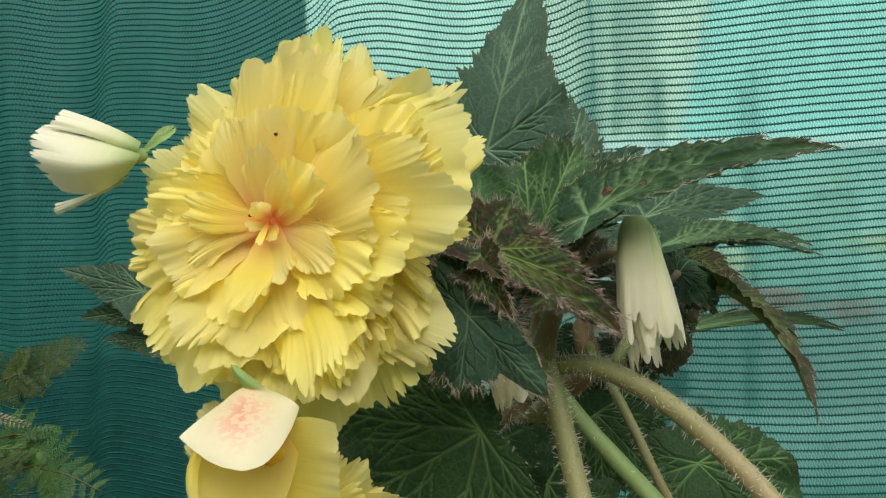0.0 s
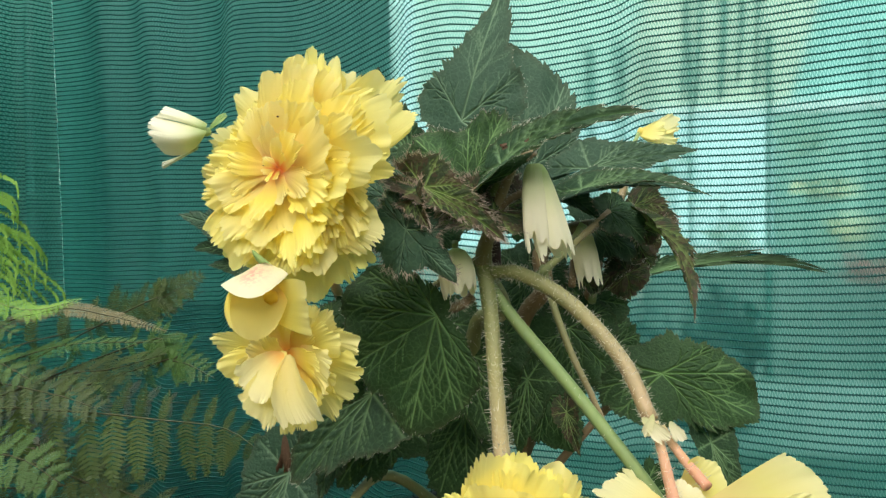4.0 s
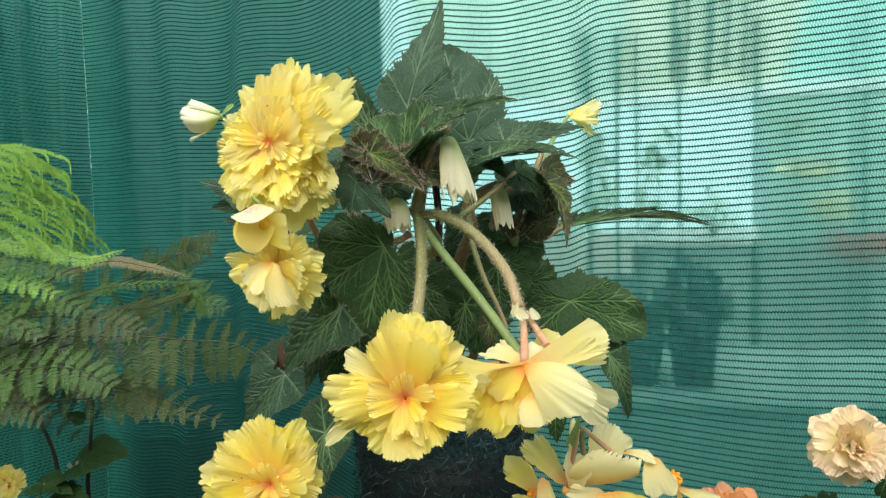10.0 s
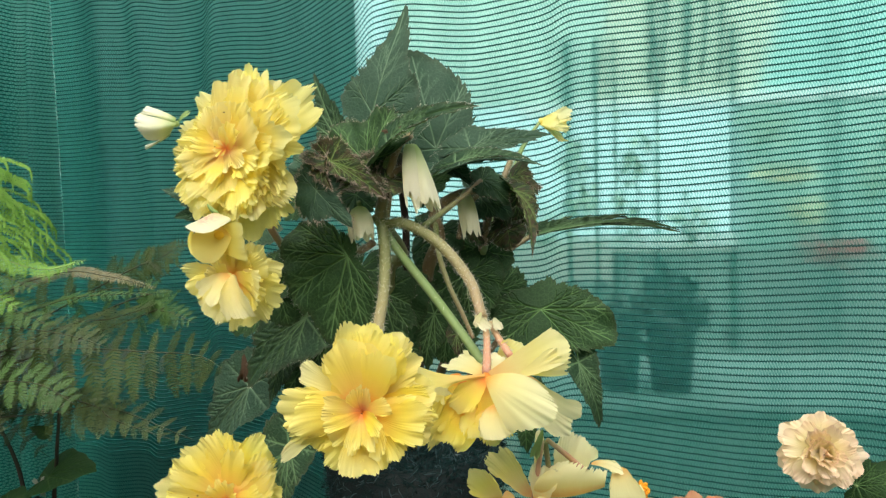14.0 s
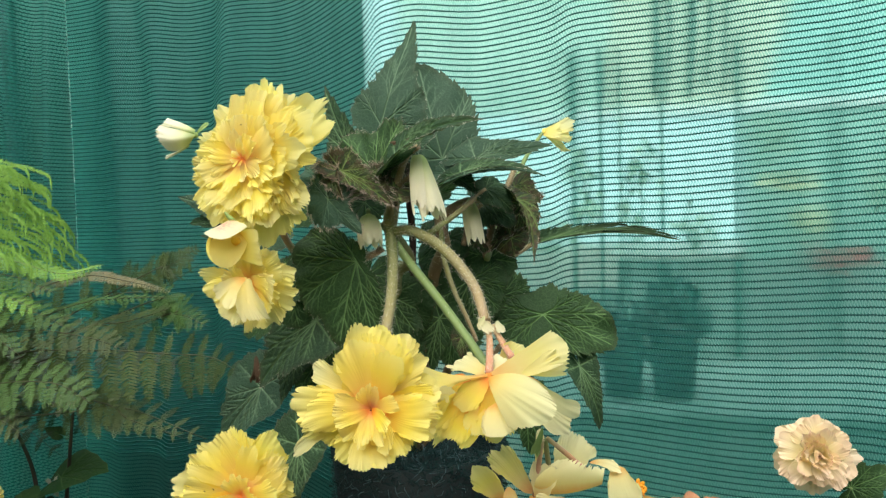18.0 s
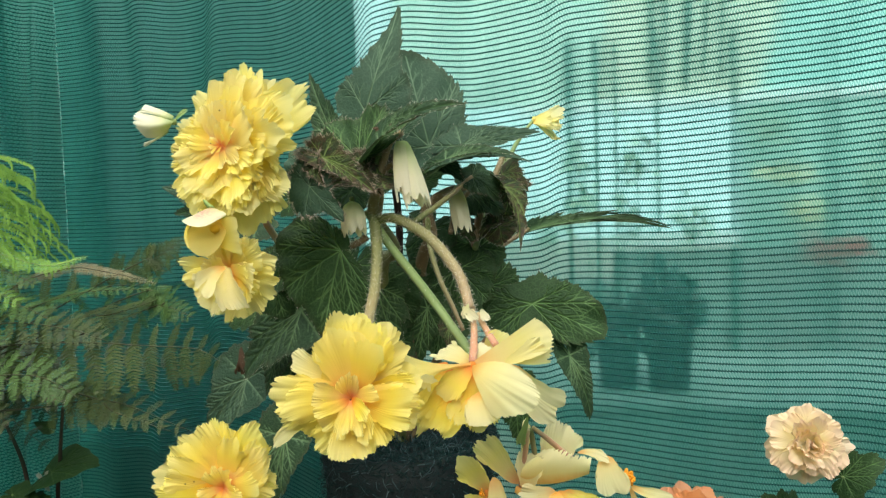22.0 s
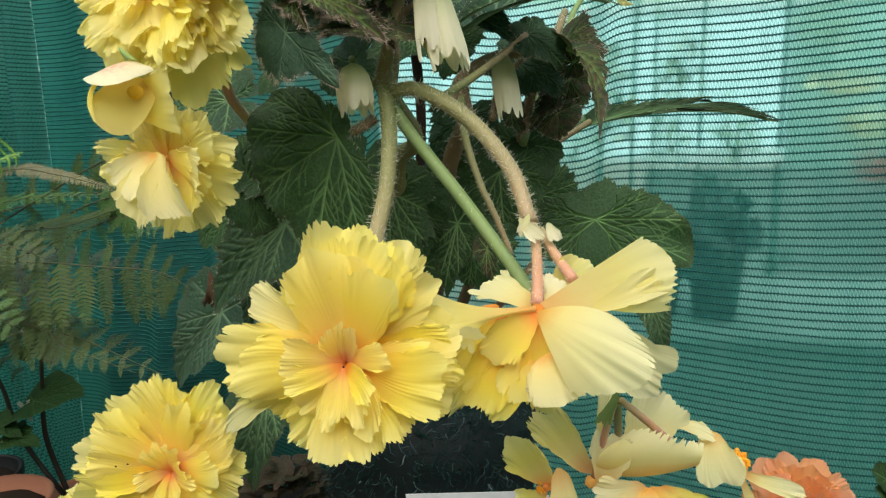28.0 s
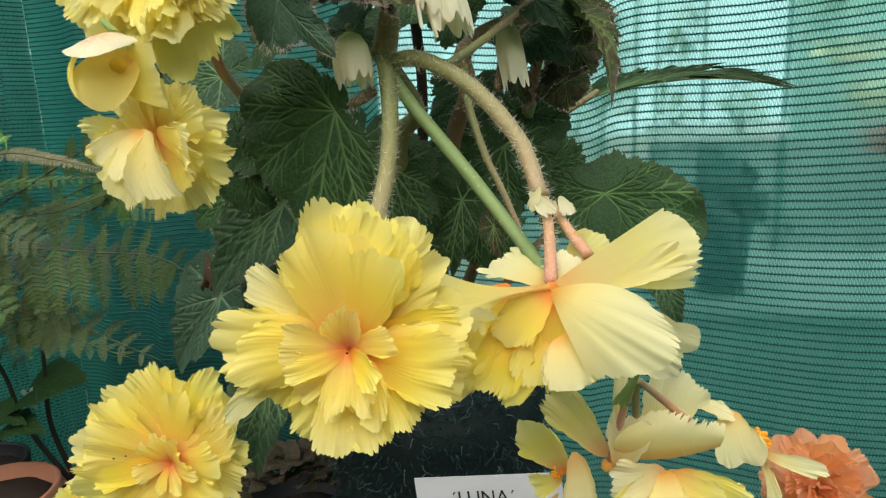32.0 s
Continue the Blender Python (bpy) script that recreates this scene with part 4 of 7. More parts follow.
# -- the large upper flower
reach1 = [(2, 345), (13, 373), (24, 384), (34, 398), (42, 385), (54, 354), (66, 335), (80, 355), (97, 322), (107, 292), (126, 272), (140, 269), (160, 275), (177, 285), (195, 262), (209, 283), (223, 315), (235, 335),
          (250, 345), (264, 300), (277, 300), (288, 350), (301, 400), (311, 385), (322, 341), (336, 305), (350, 295)]
rows1 = layered(reach1, 0.000221, ((12, 4, 1.0, 0.72, 91, 0.021, -0.2), (12, 18, 0.98, 0.70, 88, 0.016, -0.18), (10, 8, 0.85, 0.76, 84, 0.011, -0.15), (8, 30, 0.72, 0.80, 80, 0.008, -0.15)), 14)
rows1 += [(14, 0.050, 0.050, 76, 0.007, -0.25), (58, 0.050, 0.046, 77, 0.008, -0.2), (98, 0.043, 0.036, 75, 0.006, -0.15), (130, 0.040, 0.040, 76, 0.007, -0.15), (165, 0.045, 0.040, 76, 0.007, -0.2), (203, 0.042, 0.036, 75, 0.007, -0.1),
          (238, 0.045, 0.042, 74, 0.007, 0.0), (287, 0.047, 0.046, 74, 0.007, 0.0), (332, 0.045, 0.044, 75, 0.006, -0.1)]
rows1 += [(98, 0.030, 0.018, 62, 0.003, -0.1), (172, 0.030, 0.018, 68, 0.003, -0.2), (200, 0.034, 0.015, 70, 0.003, -0.2), (262, 0.036, 0.020, 68, 0.003, -0.1), (296, 0.026, 0.020, 62, 0.002, -0.1), (332, 0.032, 0.026, 64, 0.003, -0.2), (28, 0.030, 0.024, 62, 0.003, -0.15)]
rows1 += [(294, 0.066, 0.042, 85, 0.012, 0.1), (312, 0.066, 0.042, 85, 0.013, 0.05), (303, 0.057, 0.038, 83, 0.010, 0.1), (322, 0.058, 0.040, 84, 0.011, 0.0)]
flower1 = ring_flower(begonia, (-0.0612, 0.2220, 1.3106), (-0.10, -1, 0.05), (0, 0, 1), rows1, 3, label="large open yellow double flower with an orange heart")
ring_flower(begonia, (-0.0604, 0.2220, 1.3110), (-0.05, -1, 0.05), (0, 0, 1), [(68, 0.026, 0.011, 42, 0.0, -0.5), (96, 0.019, 0.007, 30, 0.0, 0.2), (40, 0.018, 0.011, 48, 0.0, -0.4), (150, 0.012, 0.006, 35, 0.0, 0.1), (265, 0.015, 0.004, 40, -0.002, -0.5), (300, 0.012, 0.006, 45, 0.0, -0.3), (215, 0.010, 0.006, 40, 0.0, -0.3)], 4, pleat=0.01, ruffle=0.01, teeth=0.02, nt=3, label="upright small petals in the flower's heart")
for px in ((-0.0574, 0.2185, 1.3406), (-0.0540, 0.2185, 1.3446), (-0.0660, 0.2165, 1.3124)):
    speck(flower1, px, 0.0006)
half = part("flower", heart_mesh((-0.1119, 0.2330, 1.3360), (0, -1, 0), 0.003, CREAM), begonia, "half open cream bud with torn petals")
sheet(half, CREAM, [[(-0.1114, 0.233, 1.3377), (-0.1107, 0.228, 1.3324), (-0.1185, 0.233, 1.3273)], [(-0.1245, 0.228, 1.3412), (-0.1212, 0.214, 1.3307), (-0.1262, 0.228, 1.322)], [(-0.1462, 0.23, 1.3472), (-0.1452, 0.222, 1.3357), (-0.1391, 0.23, 1.3232)]], 41, 0.10, 7, 0.0006, side=0.05)
sheet(half, CREAM, [[(-0.1115, 0.234, 1.3412), (-0.1104, 0.23, 1.3385), (-0.1122, 0.231, 1.3349)], [(-0.1225, 0.232, 1.3473), (-0.1214, 0.226, 1.344), (-0.1234, 0.226, 1.3412)], [(-0.1402, 0.234, 1.3538), (-0.1399, 0.228, 1.35), (-0.1449, 0.228, 1.346)]], 42, 0.04, 3, 0.0003)
sheet(half, CREAM, [[(-0.1149, 0.233, 1.3294), (-0.116, 0.231, 1.3271), (-0.1185, 0.233, 1.3255)], [(-0.127, 0.232, 1.3232), (-0.1278, 0.229, 1.3209), (-0.1302, 0.231, 1.3192)], [(-0.143, 0.233, 1.3189), (-0.1429, 0.231, 1.3165), (-0.1423, 0.233, 1.3143)]], 43, 0.05, 3, 0.0003)
leaf(begonia, (-0.1039, 0.2360, 1.3440), (-0.1126, 0.2340, 1.3353), (-0.2, -1, 0.2), 0.35, SEPAL, 44, 0.3, 0.2, nt=60, nr=12, teeth=0.0, lobes=0.0)

# -- the small hooded flower
hood = part("flower", heart_mesh((-0.0542, 0.1960, 1.2372), (0, -1, 0), 0.004, LEMON), begonia, "small single lemon flower with a blushed hood")
sheet(hood, HOOD, [[(-0.0716, 0.207, 1.2518), (-0.0645, 0.207, 1.2558), (-0.0583, 0.213, 1.2529)], [(-0.0762, 0.194, 1.2482), (-0.0603, 0.185, 1.2486), (-0.0507, 0.205, 1.252)], [(-0.0796, 0.188, 1.245), (-0.0539, 0.175, 1.2397), (-0.0472, 0.204, 1.2496)]], 51, 0.015, 4, 0.0002, blush=1.1)
sheet(hood, LEMON, [[(-0.0588, 0.206, 1.2428), (-0.0596, 0.207, 1.2324), (-0.0587, 0.206, 1.2231)], [(-0.0465, 0.201, 1.2471), (-0.0442, 0.202, 1.232), (-0.0456, 0.203, 1.218)], [(-0.0336, 0.196, 1.2462), (-0.0333, 0.198, 1.2314), (-0.0334, 0.202, 1.2146)]], 53, 0.05, 5, 0.0005)
sheet(hood, BOWL, [[(-0.0670, 0.203, 1.246), (-0.0560, 0.207, 1.246), (-0.0470, 0.206, 1.243)], [(-0.0760, 0.190, 1.236), (-0.0610, 0.193, 1.230), (-0.0480, 0.201, 1.231)], [(-0.0725, 0.185, 1.222), (-0.0620, 0.189, 1.2145), (-0.0510, 0.193, 1.220)]], 54, 0.02, 3, 0.0002)
sheet(hood, LEMON, [[(-0.0670, 0.195, 1.248), (-0.0700, 0.192, 1.248), (-0.0720, 0.194, 1.247)], [(-0.0730, 0.187, 1.237), (-0.0760, 0.186, 1.236), (-0.0780, 0.190, 1.234)], [(-0.0710, 0.185, 1.222), (-0.0730, 0.185, 1.222), (-0.0750, 0.189, 1.222)]], 52, 0.0, 2, 0.0)
stamens(hood, (-0.0548, 0.2075, 1.2375), (0, -1, -0.3), 0.0055, 55)
sheet(hood, SEPAL, [[(-0.0650, 0.206, 1.2550), (-0.0620, 0.204, 1.2562), (-0.0590, 0.207, 1.2552)], [(-0.0685, 0.206, 1.2590), (-0.0658, 0.204, 1.2596), (-0.0630, 0.206, 1.2590)], [(-0.0702, 0.207, 1.2628), (-0.0696, 0.206, 1.2632), (-0.0688, 0.207, 1.2630)]], 56, 0.0, 2, 0.0, nu=12, nv=8)

# -- the half open flower under it
reach3 = [(15, 125), (60, 105), (100, 110), (130, 135), (148, 185), (166, 205), (188, 175), (218, 148), (245, 155), (272, 158), (300, 185), (322, 188), (348, 150)]
rows3 = layered(reach3, 0.000315, ((10, 0, 1.0, 0.72, 88, 0.012, -0.2), (9, 15, 0.92, 0.72, 84, 0.009, -0.2), (8, 5, 0.74, 0.76, 76, 0.006, -0.2)), 21)
rows3 += [(215, 0.026, 0.026, 62, 0.003, -0.9), (262, 0.030, 0.020, 58, 0.002, -0.5), (310, 0.028, 0.020, 60, 0.003, -0.4), (120, 0.018, 0.018, 45, 0.002, -0.9), (170, 0.024, 0.022, 55, 0.002, -0.9)]
flower3 = ring_flower(begonia, (-0.0574, 0.2160, 1.2000), (-0.18, -1, -0.25), (0, 0, 1), rows3, 6, SOFTYELLOW, label="half open yellow double flower hanging below the hood")

petal_between(flower3, PALE, (-0.0529, 0.2060, 1.2044), (-0.0697, 0.1940, 1.1813), 0.032, (-0.2, -1, 0.2), 171, cup=0.25)
petal_between(flower3, FRILL, (-0.0486, 0.2040, 1.2038), (-0.0345, 0.1920, 1.1646), 0.028, (0.1, -1, 0.1), 172, cup=0.5)
petal_between(flower3, FRILL, (-0.0528, 0.2080, 1.2050), (-0.0639, 0.1960, 1.1651), 0.034, (0, -1, 0.1), 173, cup=0.2)

# -- the large lower flower
reach4 = [(8, 200), (19, 200), (35, 175), (50, 180), (64, 230), (78, 255), (92, 262), (104, 245), (116, 200), (130, 185), (150, 205), (168, 272), (180, 250), (194, 235), (205, 205), (222, 165), (240, 190), (268, 180), (290, 178), (306, 178), (326, 175), (344, 212), (356, 215)]
U = 0.000262
rows4 = layered(reach4, 0.000272, ((10, 6, 1.0, 0.78, 90, 0.012, -0.2), (9, 20, 0.97, 0.76, 87, 0.009, -0.1), (7, 4, 0.80, 0.82, 83, 0.006, -0.1)), 35, 0.25)
rows4 += [(80, 0.058, 0.052, 88, 0.003, -0.05), (102, 0.054, 0.046, 86, 0.002, 0.0), (62, 0.048, 0.044, 86, 0.002, -0.05), (91, 0.067, 0.056, 92, 0.005, 0.0)]
rows4 += [(a, L * U, W * U, e, b, d) for a, L, W, e, b, d in ((252, 118, 60, 70, 0.002, -0.1), (276, 102, 50, 68, 0.001, -0.1), (302, 116, 60, 68, 0.001, -0.1), (334, 105, 60, 62, 0.000, -0.3), (205, 112, 66, 72, 0.002, -0.15),
                                                    (160, 110, 80, 72, 0.002, -0.1), (20, 100, 66, 70, 0.002, -0.15), (92, 84, 26, 66, 0.001, -0.1), (62, 76, 50, 68, 0.002, 0.0), (120, 72, 50, 68, 0.002, 0.0))]
flower4 = ring_flower(begonia, (0.0800, 0.1400, 1.1108), (0.0, -1, 0.14), (0, 0, 1), rows4, 8, DEEP, label="yellow double flower with a deep orange centre", heart=0.003)
petal_between(flower4, FRILL, (0.0625, 0.1520, 1.1207), (0.0343, 0.1500, 1.1449), 0.024, (0, -1, 0.2), 174)
petal_between(flower4, FRILL, (0.0490, 0.1520, 1.0919), (0.0121, 0.1480, 1.0759), 0.015, (0, -1, 0.4), 175)
speck(flower4, (0.0823, 0.1340, 1.1119), 0.0005)

# -- the flower seen from the side, under its two pink stalks
side = part("flower", heart_mesh((0.1619, 0.2010, 1.1211), (0, 0, 1), 0.004, YELLOW), begonia, "pale yellow flower hanging sideways from pink stalks")
J = (0.1616, 0.1980, 1.1225)
sheet(side, SOFTYELLOW, [[(0.1611, 0.198, 1.1253), (0.1612, 0.196, 1.1238), (0.1611, 0.197, 1.1219)], [(0.1416, 0.19, 1.1254), (0.1421, 0.182, 1.1238), (0.1431, 0.186, 1.1213)], [(0.1222, 0.178, 1.1318), (0.1257, 0.166, 1.1246), (0.1356, 0.172, 1.1193)], [(0.1012, 0.172, 1.1442), (0.1096, 0.158, 1.1261), (0.1355, 0.166, 1.1091)]], 61, 0.10, 10, 0.0010)
petal_between(side, PALE, (0.1636, 0.2120, 1.1193), (0.1198, 0.2350, 1.1235), 0.030, (0, -0.5, 1), 62, teeth=0.07, nt=9)
petal_between(side, PALE, (0.1650, 0.2120, 1.1193), (0.1703, 0.2250, 1.1342), 0.024, (0, -0.5, 1), 162, teeth=0.05)
sheet(side, SOFTYELLOW, [[(0.1628, 0.202, 1.1251), (0.164, 0.2, 1.1245), (0.1651, 0.198, 1.1239)], [(0.1824, 0.206, 1.1385), (0.1862, 0.196, 1.1337), (0.1875, 0.19, 1.1269)], [(0.1994, 0.208, 1.1503), (0.2059, 0.19, 1.1428), (0.2057, 0.184, 1.1271)], [(0.2118, 0.205, 1.16), (0.2261, 0.19, 1.148), (0.2238, 0.186, 1.1284)]], 63, 0.07, 11, 0.0014, side=0.06)
petal_between(side, FRILL, (0.1890, 0.1890, 1.1273), (0.2220, 0.1840, 1.1387), 0.018, (0, -1, 0.5), 163, ruffle=0.08, teeth=0.12)
sheet(side, PALE, [[(0.1616, 0.1970, 1.1225), (0.1620, 0.1960, 1.1216), (0.1614, 0.1960, 1.1204)], [(0.1850, 0.1840, 1.1291), (0.1818, 0.1770, 1.1170), (0.1686, 0.1810, 1.1084)], [(0.2044, 0.1760, 1.1232), (0.2149, 0.1680, 1.1009), (0.1796, 0.1770, 1.0861)]], 65, 0.10, 14, 0.0012, side=0.06)
petal_between(side, DEEP, J, (0.1789, 0.1960, 1.0737), 0.044, (0.0, -1, 0.1), 66)
petal_between(side, DEEP, J, (0.1580, 0.1900, 1.0758), 0.030, (-0.1, -1, 0.1), 67)
petal_between(side, DEEP, J, (0.1379, 0.1850, 1.0990), 0.030, (-0.4, -1, 0.1), 68)
petal_between(side, DEEP, (0.1553, 0.2050, 1.1173), (0.1174, 0.1950, 1.0660), 0.030, (-0.3, -1, 0.1), 69)
petal_between(side, DEEP, (0.1465, 0.2050, 1.1169), (0.1066, 0.1900, 1.0800), 0.030, (-0.3, -1, 0.1), 70)
petal_between(side, DEEP, (0.1413, 0.2000, 1.1242), (0.1186, 0.1780, 1.0961), 0.030, (-0.4, -1, 0.3), 71)
petal_between(side, PALE, (0.1869, 0.2250, 1.1175), (0.2241, 0.2320, 1.0671), 0.040, (0.3, -1, 0), 72, teeth=0.02)
petal_between(side, SOFTYELLOW, (0.1678, 0.232, 1.124), (0.1868, 0.238, 1.1419), 0.030, (0, -1, 0.3), 73, teeth=0.03)
petal_between(side, DEEP, (0.1473, 0.196, 1.1011), (0.1229, 0.186, 1.0774), 0.040, (-0.2, -1, 0.2), 74, ruffle=0.08)
petal_between(side, DEEP, (0.1541, 0.196, 1.0984), (0.135, 0.188, 1.0689), 0.034, (-0.1, -1, 0.2), 75, ruffle=0.09)
petal_between(side, SOFTYELLOW, (0.1598, 0.194, 1.1023), (0.1536, 0.184, 1.0771), 0.036, (0, -1, 0.2), 76, ruffle=0.09)
petal_between(side, PALE, (0.1696, 0.186, 1.1054), (0.1801, 0.176, 1.0823), 0.046, (0.1, -1, 0.2), 77, ruffle=0.07)
petal_between(side, FRILL, (0.131, 0.17, 1.1123), (0.1235, 0.158, 1.1239), 0.034, (-0.2, -1, 0.3), 78, ruffle=0.09)

# -- the flower low on the other side, dark specks on it
reach6 = [(12, 150), (38, 160), (62, 192), (88, 180), (107, 194), (126, 192), (148, 211), (172, 234), (192, 217), (215, 182), (240, 171), (270, 171), (300, 160), (335, 160)]
rows6 = layered(reach6, 0.000335, ((11, 0, 1.0, 0.68, 88, 0.010, -0.2), (10, 14, 0.95, 0.66, 85, 0.008, -0.2), (8, 6, 0.76, 0.70, 79, 0.005, -0.15)), 44)
rows6 += [(30, 0.020, 0.016, 60, 0.002, -0.3), (80, 0.022, 0.020, 62, 0.002, -0.2), (130, 0.022, 0.018, 62, 0.002, -0.2), (190, 0.022, 0.016, 64, 0.002, -0.3), (250, 0.018, 0.010, 60, 0.001, -0.4), (300, 0.020, 0.012, 62, 0.001, -0.5), (350, 0.022, 0.014, 62, 0.001, -0.5)]
flower6 = ring_flower(begonia, (-0.0615, 0.2000, 1.0108), (0.0, -1, 0.10), (0, 0, 1), rows6, 9, DEEP, label="yellow double flower low on the plant with dark specks")
for px in ((-0.0903, 0.1900, 1.0181), (-0.0818, 0.1900, 1.0204)):
    speck(flower6, px, 0.0006)
ring_flower(begonia, (-0.1625, 0.2300, 0.9464), (-0.1, -1, 0.3), (0, 0, 1), rings((9, 0, 0.028, 0.024, 85, 0.006, -0.3), (7, 20, 0.02, 0.018, 65, 0.003, -0.3), seed=3), 10, label="small yellow flower at the lowest stem")

# -- the cluster beside the name card
low = part("flower", heart_mesh((0.1913, 0.2620, 0.9945), (0, 0, 1), 0.004, PALE), begonia, "wilting pale yellow flower beside the name card")
sheet(low, PALE, [[(0.1947, 0.258, 1.0046), (0.2204, 0.256, 1.0046), (0.253, 0.258, 1.0141)], [(0.195, 0.252, 1.0171), (0.219, 0.246, 1.0236), (0.2537, 0.252, 1.0231)], [(0.2048, 0.258, 1.0284), (0.2276, 0.25, 1.0381), (0.2554, 0.256, 1.0281)]], 81, 0.16, 12, 0.0020, side=0.08)
petal_between(low, PALE, (0.2236, 0.256, 0.9979), (0.1917, 0.244, 0.9909), 0.030, (0, -1, 0.35), 282, ruffle=0.08, teeth=0.08)
petal_between(low, SOFTYELLOW, (0.2258, 0.256, 0.9963), (0.1913, 0.24, 0.9722), 0.034, (0, -1, 0.35), 283, ruffle=0.08, teeth=0.08)
petal_between(low, SOFTYELLOW, (0.2281, 0.256, 0.9981), (0.2136, 0.236, 0.9584), 0.036, (0, -1, 0.35), 284, ruffle=0.08, teeth=0.08)
petal_between(low, YELLOW, (0.2235, 0.256, 0.9963), (0.2392, 0.236, 0.9576), 0.036, (0, -1, 0.35), 285, ruffle=0.08, teeth=0.08)
petal_between(low, SOFTYELLOW, (0.2258, 0.256, 0.998), (0.2631, 0.24, 0.9674), 0.036, (0, -1, 0.35), 286, ruffle=0.08, teeth=0.08)
petal_between(low, YELLOW, (0.2281, 0.256, 0.9964), (0.271, 0.246, 0.9847), 0.034, (0, -1, 0.35), 287, ruffle=0.08, teeth=0.08)
petal_between(low, PALE, (0.2236, 0.256, 0.9979), (0.2282, 0.23, 0.976), 0.030, (0, -1, 0.35), 288, ruffle=0.08, teeth=0.08)
petal_between(low, SOFTYELLOW, (0.2258, 0.256, 0.9963), (0.248, 0.232, 0.9821), 0.030, (0, -1, 0.35), 289, ruffle=0.08, teeth=0.08)
petal_between(low, PALE, (0.1973, 0.2580, 0.9946), (0.2098, 0.2500, 1.0340), 0.030, (0, -0.8, 0.5), 181, teeth=0.06, ruffle=0.05)
petal_between(low, PALE, (0.2213, 0.2750, 1.0024), (0.2269, 0.2750, 1.0568), 0.044, (0.1, -1, 0.1), 86, teeth=0.04)
petal_between(low, PALE, (0.1976, 0.2700, 1.0125), (0.1930, 0.2680, 1.0577), 0.012, (0.1, -1, 0.1), 186, teeth=0.02)
lily = part("flower", heart_mesh((0.1648, 0.2450, 0.9984), (0, 0, 1), 0.003, YELLOW), begonia, "narrow pale flower turned aside, with orange stamens")
petal_between(lily, YELLOW, (0.1667, 0.2460, 0.9993), (0.1464, 0.2400, 1.0366), 0.034, (-0.3, -1, 0.1), 87, cup=0.2)
petal_between(lily, YELLOW, (0.1915, 0.2620, 1.0009), (0.1550, 0.2620, 1.0425), 0.030, (-0.1, -1, 0.2), 88)
petal_between(lily, PALE, (0.1719, 0.2380, 1.0158), (0.1801, 0.2320, 0.9699), 0.032, (0.2, -1, 0.1), 89, teeth=0.015, taper=0.35, cup=0.15)
petal_between(lily, PALE, (0.1629, 0.2400, 0.9875), (0.1434, 0.2360, 0.9623), 0.010, (0.1, -1, 0.1), 90, teeth=0.02, nt=3)
petal_between(lily, YELLOW, (0.1648, 0.2440, 0.9960), (0.1472, 0.2400, 0.9876), 0.018, (0, -1, 0.1), 91)
stamens(lily, (0.1615, 0.2400, 1.0008), (-0.6, -1, 0), 0.0035, 92, STAMEN_O, 14)
bell = part("flower", heart_mesh((0.2787, 0.3250, 0.9764), (1, 0, 0), 0.004, PALE), begonia, "pale single flower with an orange stamen tuft")
petal_between(bell, PALE, (0.2448, 0.3250, 1.0075), (0.2756, 0.3180, 1.0028), 0.020, (0, -0.3, 1), 93, teeth=0.01, bend=(0.45, -0.9))
petal_between(bell, PALE, (0.2707, 0.3220, 1.0065), (0.2771, 0.3080, 0.9697), 0.042, (0, -1, 0.3), 94, teeth=0.012, taper=0.4, bend=(0.5, -0.9))
petal_between(bell, PALE, (0.2946, 0.3250, 0.9761), (0.3316, 0.3180, 0.9611), 0.018, (0.1, -1, 0.4), 95, teeth=0.03, taper=0.4)
petal_between(bell, PALE, (0.2942, 0.3300, 0.9723), (0.3062, 0.3180, 0.9244), 0.016, (0.3, -1, 0), 96, teeth=0.01, taper=0.6)
stamens(bell, (0.2890, 0.3220, 0.9852), (1, -0.3, 0.3), 0.009, 97, STAMEN_O, 30)

# -- hanging buds
bud(begonia, (0.0885, 0.2890, 1.3130), (0.1000, 0.2930, 1.2560), 0.0235, 101, CREAM, "hanging creamy white bud with a green top", 0.8, 0.12, shape=((0, 0.35), (0.08, 0.55), (0.3, 0.74), (0.6, 0.92), (0.85, 1.0), (1.0, 0.96)))
bud(begonia, (0.0872, 0.2880, 1.3140), (0.0905, 0.2885, 1.2640), 0.0205, 102, CREAM, "short outer petal over the bud", 0.75, 0.14, shape=((0, 0.40), (0.1, 0.66), (0.4, 0.90), (0.8, 0.98), (1.0, 0.90)))
bud(begonia, (0.0322, 0.3000, 1.2596), (0.0351, 0.3000, 1.2297), 0.024, 103, CREAM, "small cream bud under a hairy young leaf", 0.8, 0.2)
bud(begonia, (0.1190, 0.4000, 1.2757), (0.1268, 0.4000, 1.2300), 0.020, 104, CREAM, "slim cream bud among the stems", 0.8, 0.18)
pale = part("flower", heart_mesh((0.1991, 0.6550, 1.3811), (1, 0, 0), 0.005, FRILL), begonia, "small pale yellow wilted flower held out sideways")
for k, (q, w) in enumerate((((0.2444, 0.6600, 1.3876), 0.030), ((0.2392, 0.6500, 1.3678), 0.026), ((0.2350, 0.6600, 1.3531), 0.014), ((0.2274, 0.6400, 1.3798), 0.03))):
    petal_between(pale, FRILL, (0.1950, 0.6550, 1.3789), q, w, (0, -1, 0.4), 105 + k, teeth=0.10, ruffle=0.08)

